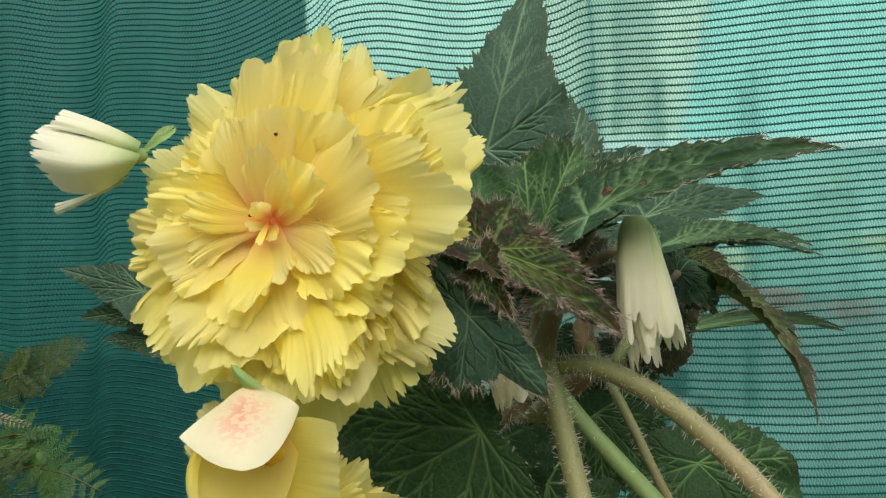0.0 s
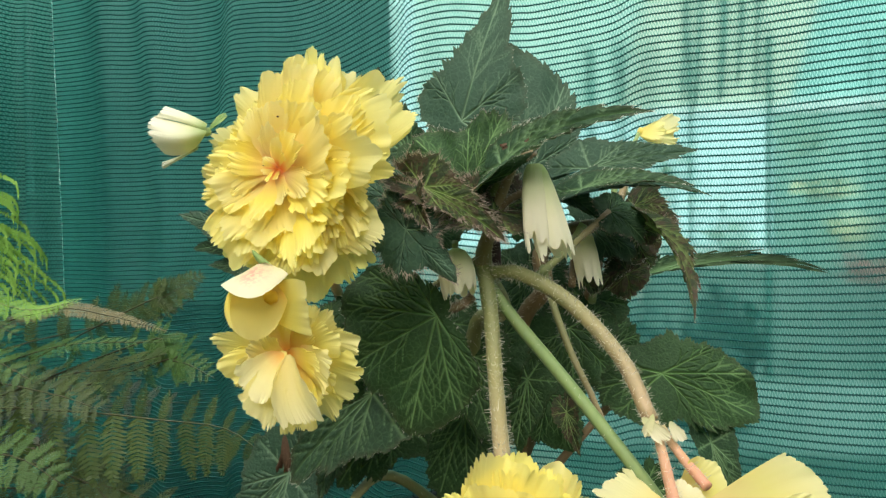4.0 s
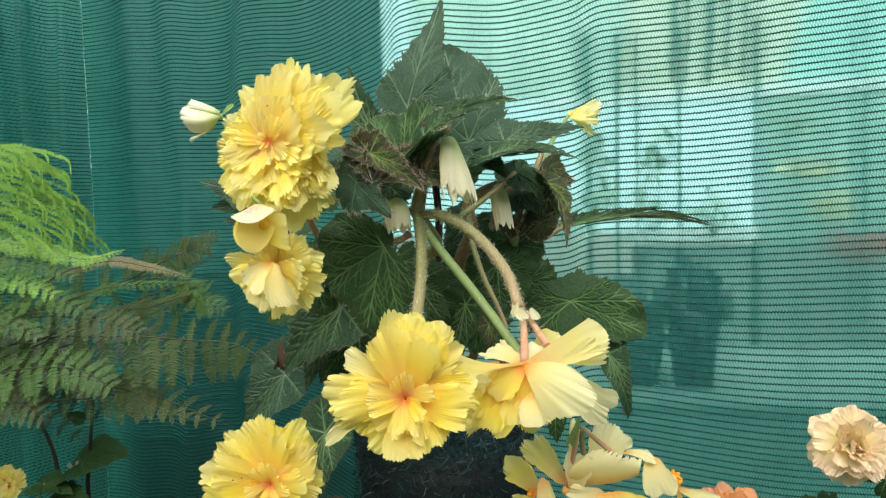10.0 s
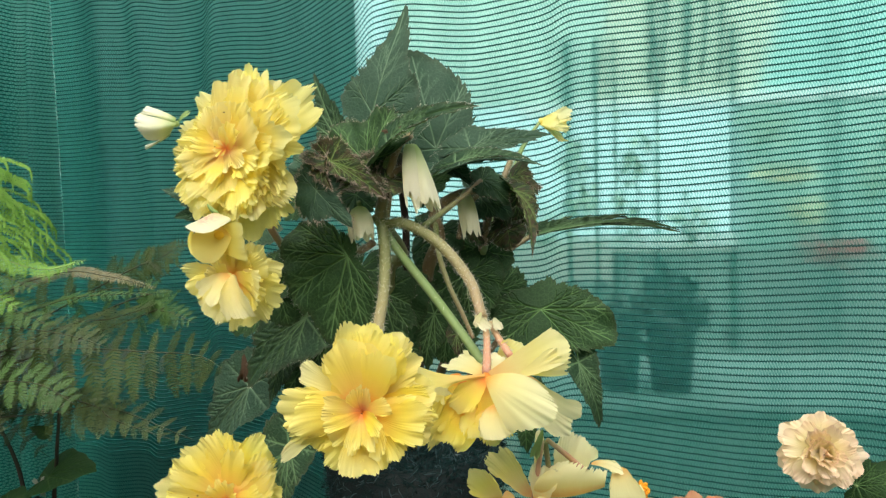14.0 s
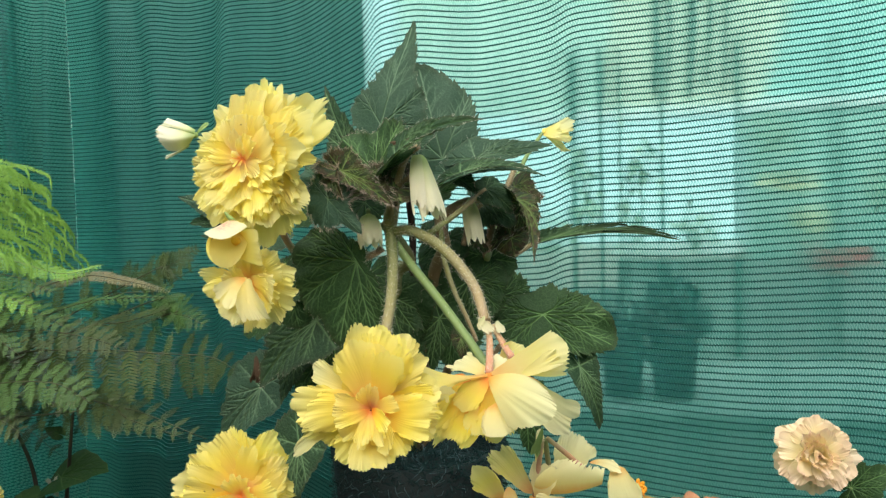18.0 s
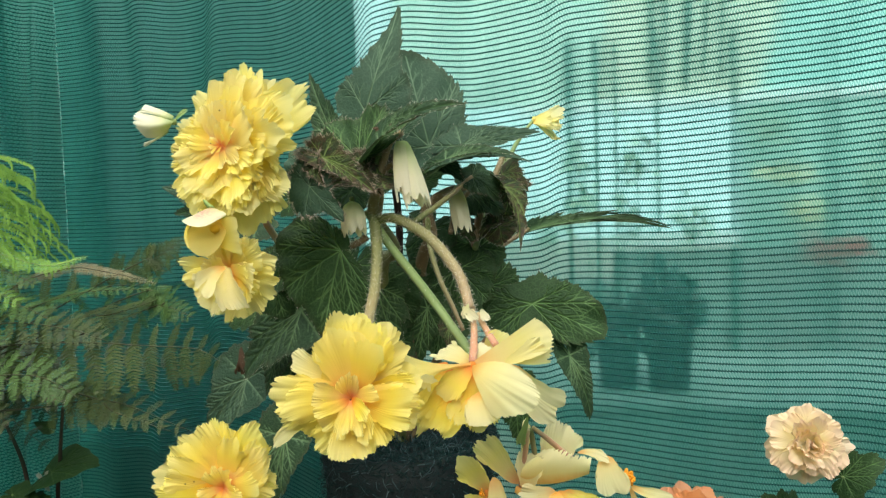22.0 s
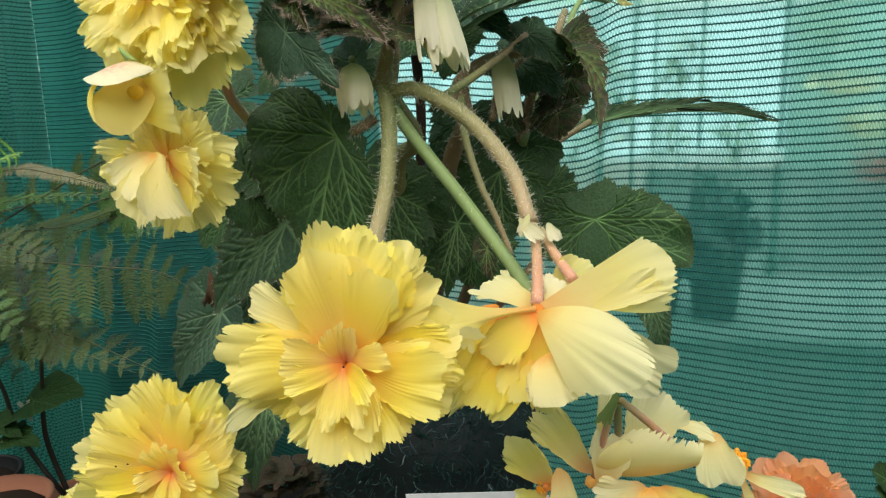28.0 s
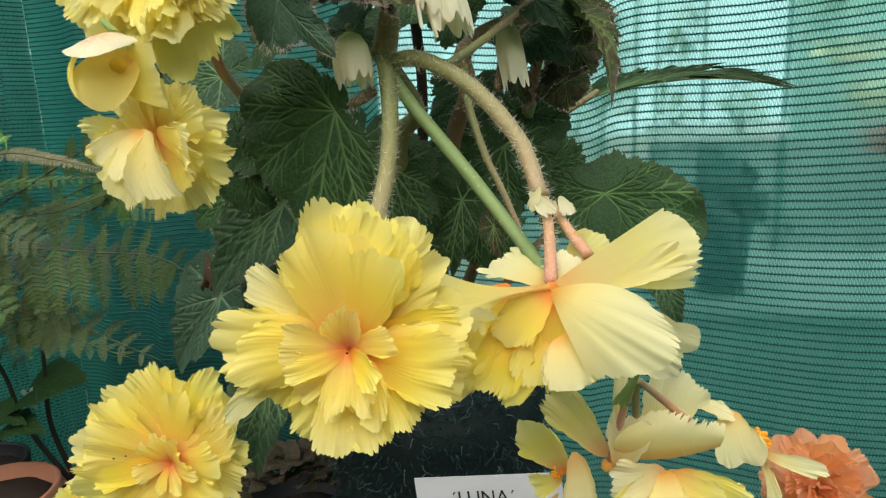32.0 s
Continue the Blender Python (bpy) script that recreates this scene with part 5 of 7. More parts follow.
# -- stems
stem(begonia, [(0.0501, 0.3160, 1.2466), (0.0564, 0.3000, 1.2115), (0.0619, 0.2700, 1.1772), (0.0705, 0.2150, 1.1513), (0.0778, 0.1750, 1.1371)], (0.0078, 0.0072, 0.0066, 0.0062, 0.006), STEM, hairs=420, hair_len=0.0045, seed=1)
stem(begonia, [(0.0556, 0.3140, 1.2415), (0.0764, 0.3060, 1.2411), (0.1089, 0.2980, 1.2225), (0.1399, 0.2750, 1.1905), (0.1542, 0.2500, 1.1600)], (0.0062, 0.0066, 0.0070, 0.0064, 0.0060), STEM, hairs=480, hair_len=0.0045, seed=2)
stem(begonia, [(0.0449, 0.3180, 1.2467), (0.0656, 0.3120, 1.2161), (0.1080, 0.2900, 1.1693), (0.1524, 0.2570, 1.1194), (0.1670, 0.2400, 1.0996)], (0.0060, 0.0058, 0.0056, 0.0054, 0.005), STEM_GREEN, hairs=60, seed=3)
stem(begonia, [(0.0890, 0.3900, 1.2400), (0.0990, 0.3500, 1.2100), (0.1113, 0.3350, 1.1787), (0.1247, 0.3300, 1.1509), (0.1347, 0.3300, 1.1266)], (0.0040, 0.0036, 0.003, 0.0025), STEM, hairs=160, seed=4)
stem(begonia, [(0.1559, 0.2480, 1.1593), (0.1590, 0.2360, 1.1433), (0.1614, 0.2060, 1.1232)], (0.0035, 0.0038, 0.0045), STEM_PINK, hairs=150, seed=5)
stem(begonia, [(0.1599, 0.2500, 1.1561), (0.1682, 0.2420, 1.1441), (0.1792, 0.2220, 1.1334)], (0.0034, 0.0036, 0.004), STEM_PINK, hairs=60, seed=6)
for k, (q0, q1, w) in enumerate((((0.1485, 0.2430, 1.1630), (0.1625, 0.2360, 1.1528), 0.016), ((0.1644, 0.2460, 1.1607), (0.1686, 0.2400, 1.1502), 0.013), ((0.1542, 0.2400, 1.1663), (0.1509, 0.2380, 1.1533), 0.010))):
    petal_between(begonia, BRACT, q0, q1, 0.75 * w, (0, -1, 0.4), 111 + k, teeth=0.12, nt=7)
# pedicels of the low cluster
petal_between(begonia, SEPAL, (0.2035, 0.2150, 1.0770), (0.1970, 0.2400, 1.0418), 0.010, (0, -1, 0), 115, teeth=0.0)
stem(begonia, [(0.2022, 0.2350, 1.0594), (0.1985, 0.2500, 1.0337), (0.1934, 0.2620, 0.9989)], (0.0028, 0.003, 0.0032), STEM_PINK, n=12, seed=7)
stem(begonia, [(0.2047, 0.2400, 1.0576), (0.2073, 0.2620, 1.0206)], (0.003, 0.0034), STEM, n=8, seed=8)
stem(begonia, [(0.2066, 0.2400, 1.0596), (0.2212, 0.2550, 1.0423), (0.2388, 0.2700, 1.0214)], (0.0026, 0.003, 0.0032), STEM_PINK, n=10, seed=9)
# main canes, from the pot upwards
root = (POT_C[0], POT_C[1] - 0.02, POT_TOP - 0.01)
stem(begonia, [root, (0.0263, 0.4200, 1.1686), (0.0586, 0.3600, 1.2078), (0.0500, 0.3180, 1.2450), (0.0554, 0.3100, 1.2711), (0.0718, 0.3000, 1.3116), (0.0877, 0.2920, 1.3225)], (0.010, 0.009, 0.0085, 0.0085, 0.0060, 0.0045, 0.004), STEM, hairs=300, hair_len=0.005, seed=10, n=40)
stem(begonia, [root, (0.0629, 0.4500, 1.1660), (0.0896, 0.4000, 1.2200), (0.0879, 0.3950, 1.2508), (0.1123, 0.4000, 1.2697), (0.1425, 0.4100, 1.2758)], (0.011, 0.010, 0.0095, 0.009, 0.007, 0.004), STEM_BROWN, hairs=300, hair_len=0.005, seed=11, n=40)
stem(begonia, [root, (0.0416, 0.4400, 1.1669), (0.0486, 0.4200, 1.2309), (0.0478, 0.4100, 1.2806), (0.0460, 0.4000, 1.3313)], (0.006, 0.006, 0.0055, 0.0055, 0.005), STAKE, "cane", "dark brown support cane", seed=12, lumps=0.0)
stem(begonia, [root, (0.1139, 0.5000, 1.1617), (0.1303, 0.4700, 1.2099), (0.1411, 0.4600, 1.2535), (0.1595, 0.4800, 1.2981), (0.1662, 0.5000, 1.3203)], (0.008, 0.0075, 0.007, 0.006, 0.005, 0.004), STEM_BROWN, hairs=160, seed=13, n=30)
stem(begonia, [(0.1357, 0.5000, 1.1832), (0.1474, 0.5300, 1.1956), (0.1911, 0.5600, 1.2226)], (0.005, 0.0048, 0.004), STEM_BROWN, "petiole", hairs=60, seed=14)
stem(begonia, [(0.1667, 0.5200, 1.3033), (0.1742, 0.5800, 1.3360), (0.1952, 0.6500, 1.3781)], (0.0045, 0.004, 0.003), STEM_GREEN, "petiole", seed=15)
stem(begonia, [(0.1312, 0.4600, 1.2025), (0.1409, 0.5000, 1.2410), (0.1573, 0.5400, 1.3018), (0.1619, 0.5600, 1.3206)], (0.005, 0.005, 0.0045, 0.004), STEM_GREEN, seed=16)
stem(begonia, [(0.0419, 0.3160, 1.2246), (0.0325, 0.3120, 1.2178), (0.0189, 0.3090, 1.2132)], (0.005, 0.0046, 0.004), STEM_BROWN, "petiole", hairs=160, hair_len=0.005, seed=17)
stem(begonia, [(0.0713, 0.3020, 1.3129), (0.0591, 0.3040, 1.2976), (0.0483, 0.3100, 1.2767)], (0.004, 0.004, 0.005), STEM_GREEN, "petiole", hairs=60, seed=18)
stem(begonia, [(-0.0715, 0.3500, 1.2236), (-0.0578, 0.3000, 1.2399), (-0.0452, 0.2700, 1.2504), (-0.0451, 0.2500, 1.2655)], (0.0050, 0.0048, 0.0045, 0.004), STEM_PINK, seed=19)
stem(begonia, [root, (-0.0505, 0.4200, 1.1692), (-0.0709, 0.3700, 1.2102), (-0.0737, 0.3500, 1.2258)], (0.009, 0.008, 0.006, 0.005), STEM_BROWN, hairs=80, seed=20)
stem(begonia, [root, (-0.0580, 0.4200, 1.0476), (-0.0923, 0.3300, 0.9948), (-0.0741, 0.2350, 1.0057)], (0.008, 0.006, 0.005, 0.004), STEM, hairs=60, seed=23)
stem(begonia, [(0.0372, 0.3150, 1.2470), (0.0322, 0.3050, 1.2580), (0.0323, 0.3000, 1.2634)], (0.003, 0.003, 0.003), STEM_GREEN, "petiole", n=10, seed=21)
stem(begonia, [(0.0507, 0.3300, 1.2895), (0.0511, 0.3400, 1.2679), (0.0454, 0.3400, 1.2324)], (0.0042, 0.0042, 0.0045), STEM, hairs=100, seed=22)
stem(begonia, [root, (0.1581, 0.4950, 1.1092), (0.1940, 0.5060, 1.1310)], (0.006, 0.005, 0.004), STEM_BROWN, "petiole", seed=24)

for k, (q0, q1, q2) in enumerate((((0.0556, 0.3100, 1.2765), (0.0698, 0.3050, 1.2919), (0.0938, 0.3100, 1.3010)), ((0.0874, 0.3300, 1.2372), (0.1140, 0.3600, 1.2594), (0.1413, 0.3800, 1.2838)), ((0.1124, 0.4000, 1.2231), (0.1176, 0.4200, 1.2540), (0.1411, 0.4300, 1.2789)), ((0.0450, 0.3180, 1.2495), (0.0079, 0.3300, 1.2276), (-0.0213, 0.3400, 1.1984)))):
    stem(begonia, [q0, q1, q2], (0.0042, 0.0036, 0.003), STEM if k % 2 else STEM_BROWN, "petiole", n=14, hairs=110, hair_len=0.004, seed=140 + k)

# -- leaves: hub, tip, normal, breadth, material, seed, droop, fold
def grow(hub, tip, nrm, asp, mat, seed, droop, fold, hairs):
    redhair = mat is LEAF_RED
    leaf(begonia, hub, tip, nrm, asp, mat, seed, droop, fold, wave=0.06, hairs=hairs, hair_mat=HAIR_RED if redhair or hairs > 300 else HAIR, hair_len=0.0045 if redhair else 0.003, **(dict(lobes=0.3, teeth=0.14) if redhair else dict(lobes=0.2, teeth=0.075)))


grow((-0.0258, 0.4200, 1.3349), (-0.0530, 0.4300, 1.4162), (-0.3, -1, 0.1), 0.48, LEAF, 203, 0.3, 0.3, 0)
grow((-0.0137, 0.4000, 1.3220), (-0.0548, 0.4000, 1.3002), (-0.2, -1, 0.4), 0.9, LEAF_DARK, 204, 0.5, 0.1, 0)
grow((0.0197, 0.2620, 1.3000), (0.0730, 0.2500, 1.2651), (0.2, -0.9, 0.5), 0.42, LEAF_RED, 210, 0.4, 0.45, 700)
grow((0.0150, 0.2550, 1.2932), (0.0262, 0.2450, 1.2735), (-0.3, -1, 0.2), 0.6, LEAF_RED, 211, 0.9, 0.5, 420)
grow((-0.0448, 0.3450, 1.1926), (-0.0890, 0.3350, 1.1761), (-0.3, -1, 0.3), 0.95, LEAF_DARK, 215, 0.5, 0.1, 120)
grow((-0.0408, 0.3350, 1.1473), (-0.1152, 0.3350, 1.0698), (-0.3, -1, 0.3), 0.70, LEAF, 216, 0.4, 0.15, 160)
grow((-0.1343, 0.3850, 1.0590), (-0.1949, 0.3880, 0.9791), (-0.3, -1, 0.1), 0.62, LEAF_GREY, 217, 0.4, 0.2, 0)
grow((-0.0631, 0.3300, 1.0115), (-0.0817, 0.3200, 0.9204), (0, -1, 0.1), 0.52, LEAF, 218, 0.4, 0.2, 0)
grow((0.1712, 0.4000, 1.2739), (0.1945, 0.3300, 1.2104), (0.6, -0.8, 0.4), 0.24, LEAF_RED, 221, 0.9, 0.5, 160)
grow((0.1284, 0.4000, 1.3194), (0.2103, 0.4200, 1.3276), (0, -0.8, 0.6), 0.45, LEAF_GREY, 223, 0.5, 0.2, 60)
grow((0.1193, 0.3700, 1.2992), (0.2015, 0.3450, 1.2885), (0, -0.6, 0.8), 0.34, LEAF_GREY, 224, 0.9, 0.3, 60)
grow((-0.1995, 0.4200, 1.2749), (-0.2524, 0.4200, 1.2896), (-0.2, -1, 0.3), 0.55, LEAF_GREY, 225, 0.4, 0.1, 0)
grow((-0.2018, 0.4300, 1.2616), (-0.2512, 0.4300, 1.2569), (-0.2, -1, 0.1), 0.45, LEAF, 226, 0.4, 0.1, 0)
grow((-0.2036, 0.4400, 1.2401), (-0.2375, 0.4400, 1.2398), (-0.2, -1, 0.3), 0.55, LEAF, 227, 0.4, 0.1, 0)
grow((0.0727, 0.4500, 1.1324), (0.0638, 0.4400, 1.0654), (0, -1, 0.2), 0.62, LEAF_DARK, 228, 0.4, 0.1, 0)
grow((0.0184, 0.4200, 1.1637), (0.0459, 0.4000, 1.0925), (0.1, -1, 0.2), 0.75, LEAF_DARK, 229, 0.4, 0.1, 120)
grow((0.1312, 0.4900, 1.2021), (0.1160, 0.4800, 1.1420), (0, -1, 0.2), 0.85, LEAF_DARK, 230, 0.5, 0.1, 0)
grow((-0.1247, 0.4100, 1.2467), (-0.1921, 0.4200, 1.2404), (-0.2, -1, 0.4), 0.75, LEAF, 231, 0.4, 0.1, 60)
grow((0.2405, 0.4900, 1.0669), (0.2603, 0.5080, 0.9838), (0.5, -1, 0.1), 0.36, LEAF, 232, 0.8, 0.3, 0)
grow((0.1069, 0.4000, 1.1180), (0.1180, 0.3850, 1.0857), (-0.4, -1, 0.2), 0.5, LEAF_RED, 233, 0.4, 0.2, 0)
grow((-0.0665, 0.3800, 1.2693), (-0.0222, 0.3700, 1.2749), (0, -1, 0.3), 0.8, LEAF_DARK, 234, 0.5, 0.1, 0)
grow((-0.0102, 0.4300, 1.1883), (-0.0234, 0.4000, 1.1262), (0, -1, 0.2), 0.9, LEAF_DARK, 235, 0.4, 0.1, 0)
grow((-0.0454, 0.4000, 1.1108), (-0.0886, 0.3800, 1.0527), (-0.2, -1, 0.2), 0.9, LEAF_DARK, 236, 0.5, 0.1, 0)
grow((0.0152, 0.4400, 1.0990), (-0.0034, 0.4200, 1.0281), (0, -1, 0.2), 0.9, LEAF_DARK, 237, 0.5, 0.1, 0)
grow((0.0894, 0.4800, 1.1688), (0.1063, 0.4700, 1.1057), (0.1, -1, 0.2), 0.9, LEAF_DARK, 238, 0.5, 0.1, 0)
grow((-0.0791, 0.3700, 1.1060), (-0.0943, 0.3600, 1.0484), (-0.2, -1, 0.1), 0.7, LEAF, 239, 0.5, 0.1, 0)
grow((0.0672, 0.4400, 1.2818), (0.1011, 0.4400, 1.3002), (0.1, -1, 0.3), 0.9, LEAF_DARK, 240, 0.5, 0.1, 0)
grow((0.0508, 0.4000, 1.2931), (0.0174, 0.3800, 1.2717), (-0.1, -1, 0.3), 0.9, LEAF_DARK, 241, 0.5, 0.1, 0)
grow((0.1752, 0.4400, 1.2686), (0.2007, 0.4400, 1.2773), (0.1, -1, 0.3), 0.8, LEAF_RED, 242, 0.6, 0.2, 80)
grow((0.1223, 0.4500, 1.2296), (0.1330, 0.4400, 1.2123), (0.1, -1, 0.1), 0.8, LEAF_RED, 243, 0.8, 0.4, 200)
grow((0.1194, 0.3450, 1.3002), (0.1941, 0.3300, 1.3011), (0.0, -0.6, 0.8), 0.26, LEAF, 244, 0.6, 0.3, 80)
grow((0.1752, 0.4600, 1.0288), (0.1757, 0.4800, 0.9595), (0.2, -1, 0.1), 0.6, LEAF_DARK, 245, 0.5, 0.1, 0)
grow((0.0390, 0.3450, 1.3177), (0.0052, 0.3500, 1.3529), (-0.2, -1, 0.3), 0.6, LEAF, 252, 0.5, 0.2, 160)
grow((0.0685, 0.3350, 1.3221), (0.1114, 0.3400, 1.3551), (0.2, -0.8, 0.6), 0.5, LEAF_GREY, 253, 0.7, 0.25, 160)
grow((0.0340, 0.3300, 1.2950), (-0.0038, 0.3200, 1.2958), (-0.2, -0.8, 0.6), 0.6, LEAF, 254, 0.6, 0.2, 160)
grow((0.0956, 0.4000, 1.3037), (0.1368, 0.3900, 1.2773), (0.3, -0.8, 0.5), 0.6, LEAF_GREY, 255, 0.7, 0.25, 60)
grow((-0.1190, 0.4000, 1.1509), (-0.1687, 0.4100, 1.1178), (-0.2, -1, 0.2), 0.8, LEAF_DARK, 246, 0.5, 0.1, 0)
# broad leaves round their stalks
palm(begonia, (0.042, 0.3, 1.3002), (0, -1, 0.15), [(0, 0.016), (12, 0.030), (22, 0.048), (34, 0.058), (42, 0.060), (52, 0.050), (62, 0.057), (80, 0.053), (92, 0.046), (104, 0.043), (121, 0.058), (135, 0.060), (160, 0.047), (175, 0.044), (190, 0.024), (250, 0.006), (300, 0.006)], LEAF_DARK, 205, 0.14, 0.06, 0.11, 620, 0.0032, HAIR_RED, 7, tilt=0.35, crease=0.04)
leaf(begonia, (0.0656, 0.2850, 1.3147), (0.1545, 0.2460, 1.3382), (-0.1, -0.75, 0.7), 0.27, LEAF, 207, 0.7, 0.30, wave=0.06, hairs=260, hair_len=0.003, lobes=0.2, teeth=0.085)
palm(begonia, (0.0099, 0.25, 1.2732), (0, -1, 0.15), [(39, 0.0207), (75, 0.0277), (102, 0.0299), (130, 0.0238), (179, 0.0190), (228, 0.0238), (255, 0.0277), (300, 0.0262), (314, 0.0460), (340, 0.0213)], LEAF_GREY, 208, 0.2, 0.05, 0.11, 900, 0.005, HAIR_RED, 6)
palm(begonia, (0.0172, 0.305, 1.2118), (0, -1, 0.15), [(64, 0.0167), (109, 0.0245), (124, 0.0423), (147, 0.0651), (168, 0.0745), (192, 0.0710), (213, 0.0788), (235, 0.0726), (258, 0.0898), (275, 0.0763), (288, 0.0657), (304, 0.0547), (319, 0.0287), (347, 0.0065)], LEAF_DARK, 212, 0.22, 0.03, 0.07, 420, 0.0025, None, 7)
palm(begonia, (0.0269, 0.375, 1.3586), (-0.1, -1, 0.1), [(0, 0.0477), (27, 0.0569), (48, 0.0618), (61, 0.0751), (64, 0.0890), (70, 0.1040), (75.5, 0.1330), (80, 0.1000), (87, 0.0830), (95, 0.0602), (114, 0.0472), (148, 0.0438), (176, 0.0322), (268, 0.0240)], LEAF_GREY, 201, 0.12, 0.03, 0.12, 200, 0.0025, None, 5, crease=0.028)
palm(begonia, (0.0792, 0.46, 1.3278), (0.15, -1, 0.1), [(25, 0.0443), (51, 0.0704), (70, 0.0944), (81, 0.1055), (95, 0.1246), (105, 0.1313), (114, 0.1068), (137, 0.0645), (175, 0.0499), (227, 0.0334), (342, 0.0199)], LEAF_GREY, 202, 0.18, 0.03, 0.09, 0, veins=5, crease=0.028)
palm(begonia, (0.1966, 0.49, 1.1312), (0.1, -0.9, 0.45), [(9, 0.0751), (30, 0.0551), (50, 0.0438), (78, 0.0420), (106, 0.0307), (142, 0.0393), (170, 0.0553), (200, 0.0641), (234, 0.0539), (288, 0.0460), (323, 0.0791), (336, 0.0982), (350, 0.0950)], LEAF_DARK, 219, 0.2, 0.04, 0.10, 60, veins=7)
palm(begonia, (-0.0688, 0.335, 1.1784), (0, -1, 0.15), [(60, 0.0466), (89, 0.0457), (128, 0.0330), (178, 0.0275), (248, 0.0368), (290, 0.0415), (358, 0.0323)], LEAF_DARK, 213, 0.3, 0.05, 0.09, 160, veins=5)
palm(begonia, (0.1103, 0.46, 1.1783), (0.1, -1, 0.2), [(0, 0.0461), (25, 0.0435), (62, 0.0366), (92, 0.0127), (120, 0.0413), (147, 0.0361), (181, 0.0400), (214, 0.0430), (240, 0.0442), (266, 0.0600), (297, 0.0554), (331, 0.0462)], LEAF_DARK, 260, 0.3, 0.06, 0.09, 0, veins=6)
palm(begonia, (0.0755, 0.47, 1.2264), (-0.1, -1, 0.3), [(0, 0.0335), (31, 0.0387), (61, 0.0112), (94, 0.0376), (123, 0.0335), (144, 0.0386), (183, 0.0316), (210, 0.0385), (245, 0.0517), (264, 0.0433), (305, 0.0364), (335, 0.0355)], LEAF, 261, 0.3, 0.06, 0.09, 0, veins=6)
palm(begonia, (0.1441, 0.5, 1.1531), (0.2, -1, 0.2), [(0, 0.0386), (32, 0.0387), (61, 0.0378), (96, 0.0306), (125, 0.0117), (144, 0.0344), (181, 0.0307), (206, 0.0379), (240, 0.0352), (266, 0.0471), (302, 0.0571), (325, 0.0389)], LEAF_DARK, 262, 0.3, 0.06, 0.09, 0, veins=6)
palm(begonia, (0.0399, 0.43, 1.1616), (0, -1, 0.2), [(0, 0.0366), (25, 0.0339), (55, 0.0393), (86, 0.0121), (118, 0.0373), (146, 0.0426), (179, 0.0368), (213, 0.0364), (235, 0.0477), (271, 0.0588), (305, 0.0404), (332, 0.0336)], LEAF_DARK, 263, 0.3, 0.06, 0.09, 0, veins=6)
palm(begonia, (0.0898, 0.45, 1.1182), (0.1, -1, 0.25), [(0, 0.0368), (31, 0.0365), (60, 0.0332), (94, 0.0120), (120, 0.0137), (153, 0.0422), (185, 0.0416), (216, 0.0337), (234, 0.0414), (265, 0.0440), (299, 0.0569), (326, 0.0377)], LEAF_DARK, 264, 0.3, 0.06, 0.09, 0, veins=6)
palm(begonia, (-0.0088, 0.42, 1.2759), (-0.2, -1, 0.3), [(0, 0.0299), (32, 0.0119), (55, 0.0335), (87, 0.0287), (124, 0.0275), (150, 0.0302), (179, 0.0369), (206, 0.0416), (244, 0.0330), (264, 0.0313), (296, 0.0283), (332, 0.0304)], LEAF, 265, 0.3, 0.06, 0.09, 0, veins=6)
palm(begonia, (0.1279, 0.44, 1.2718), (0.2, -0.8, 0.6), [(0, 0.0346), (24, 0.0349), (59, 0.0290), (91, 0.0297), (118, 0.0296), (156, 0.0107), (184, 0.0306), (216, 0.0275), (240, 0.0346), (268, 0.0344), (300, 0.0348), (328, 0.0484)], LEAF, 266, 0.3, 0.06, 0.09, 160, veins=6)
palm(begonia, (0.1717, 0.47, 1.2579), (0.1, -1, 0.2), [(0, 0.0234), (36, 0.0249), (59, 0.0199), (89, 0.0086), (120, 0.0232), (153, 0.0216), (186, 0.0207), (206, 0.0204), (235, 0.0244), (269, 0.0242), (302, 0.0280), (325, 0.0222)], LEAF_RED, 267, 0.3, 0.06, 0.09, 260, veins=5)
palm(begonia, (0.1619, 0.455, 1.2282), (0.2, -1, 0.1), [(0, 0.0223), (24, 0.0221), (60, 0.0071), (95, 0.0210), (125, 0.0201), (150, 0.0184), (176, 0.0191), (207, 0.0214), (240, 0.0207), (274, 0.0228), (295, 0.0199), (324, 0.0187)], LEAF_RED, 268, 0.3, 0.06, 0.09, 300, veins=5)
palm(begonia, (-0.0275, 0.34, 1.2976), (-0.2, -1, 0.3), [(0, 0.0254), (31, 0.0249), (59, 0.0296), (95, 0.0297), (115, 0.0289), (144, 0.0406), (181, 0.0310), (213, 0.0242), (246, 0.0248), (274, 0.0269), (305, 0.0256), (335, 0.0086)], LEAF_GREY, 269, 0.3, 0.06, 0.09, 160, veins=6)
palm(begonia, (-0.0844, 0.37, 1.1498), (-0.2, -1, 0.2), [(0, 0.0272), (33, 0.0280), (64, 0.0092), (91, 0.0256), (115, 0.0300), (154, 0.0249), (177, 0.0255), (209, 0.0353), (235, 0.0358), (265, 0.0339), (296, 0.0296), (327, 0.0255)], LEAF_DARK, 270, 0.3, 0.06, 0.09, 0, veins=6)
palm(begonia, (0.1413, 0.3800, 1.2838), (0.2, -0.8, 0.6), [(0, 0.030), (35, 0.026), (80, 0.020), (130, 0.016), (180, 0.008), (230, 0.016), (290, 0.022), (325, 0.034)], LEAF, 271, 0.4, 0.08, 0.10, 200, 0.003, HAIR_RED, 5)
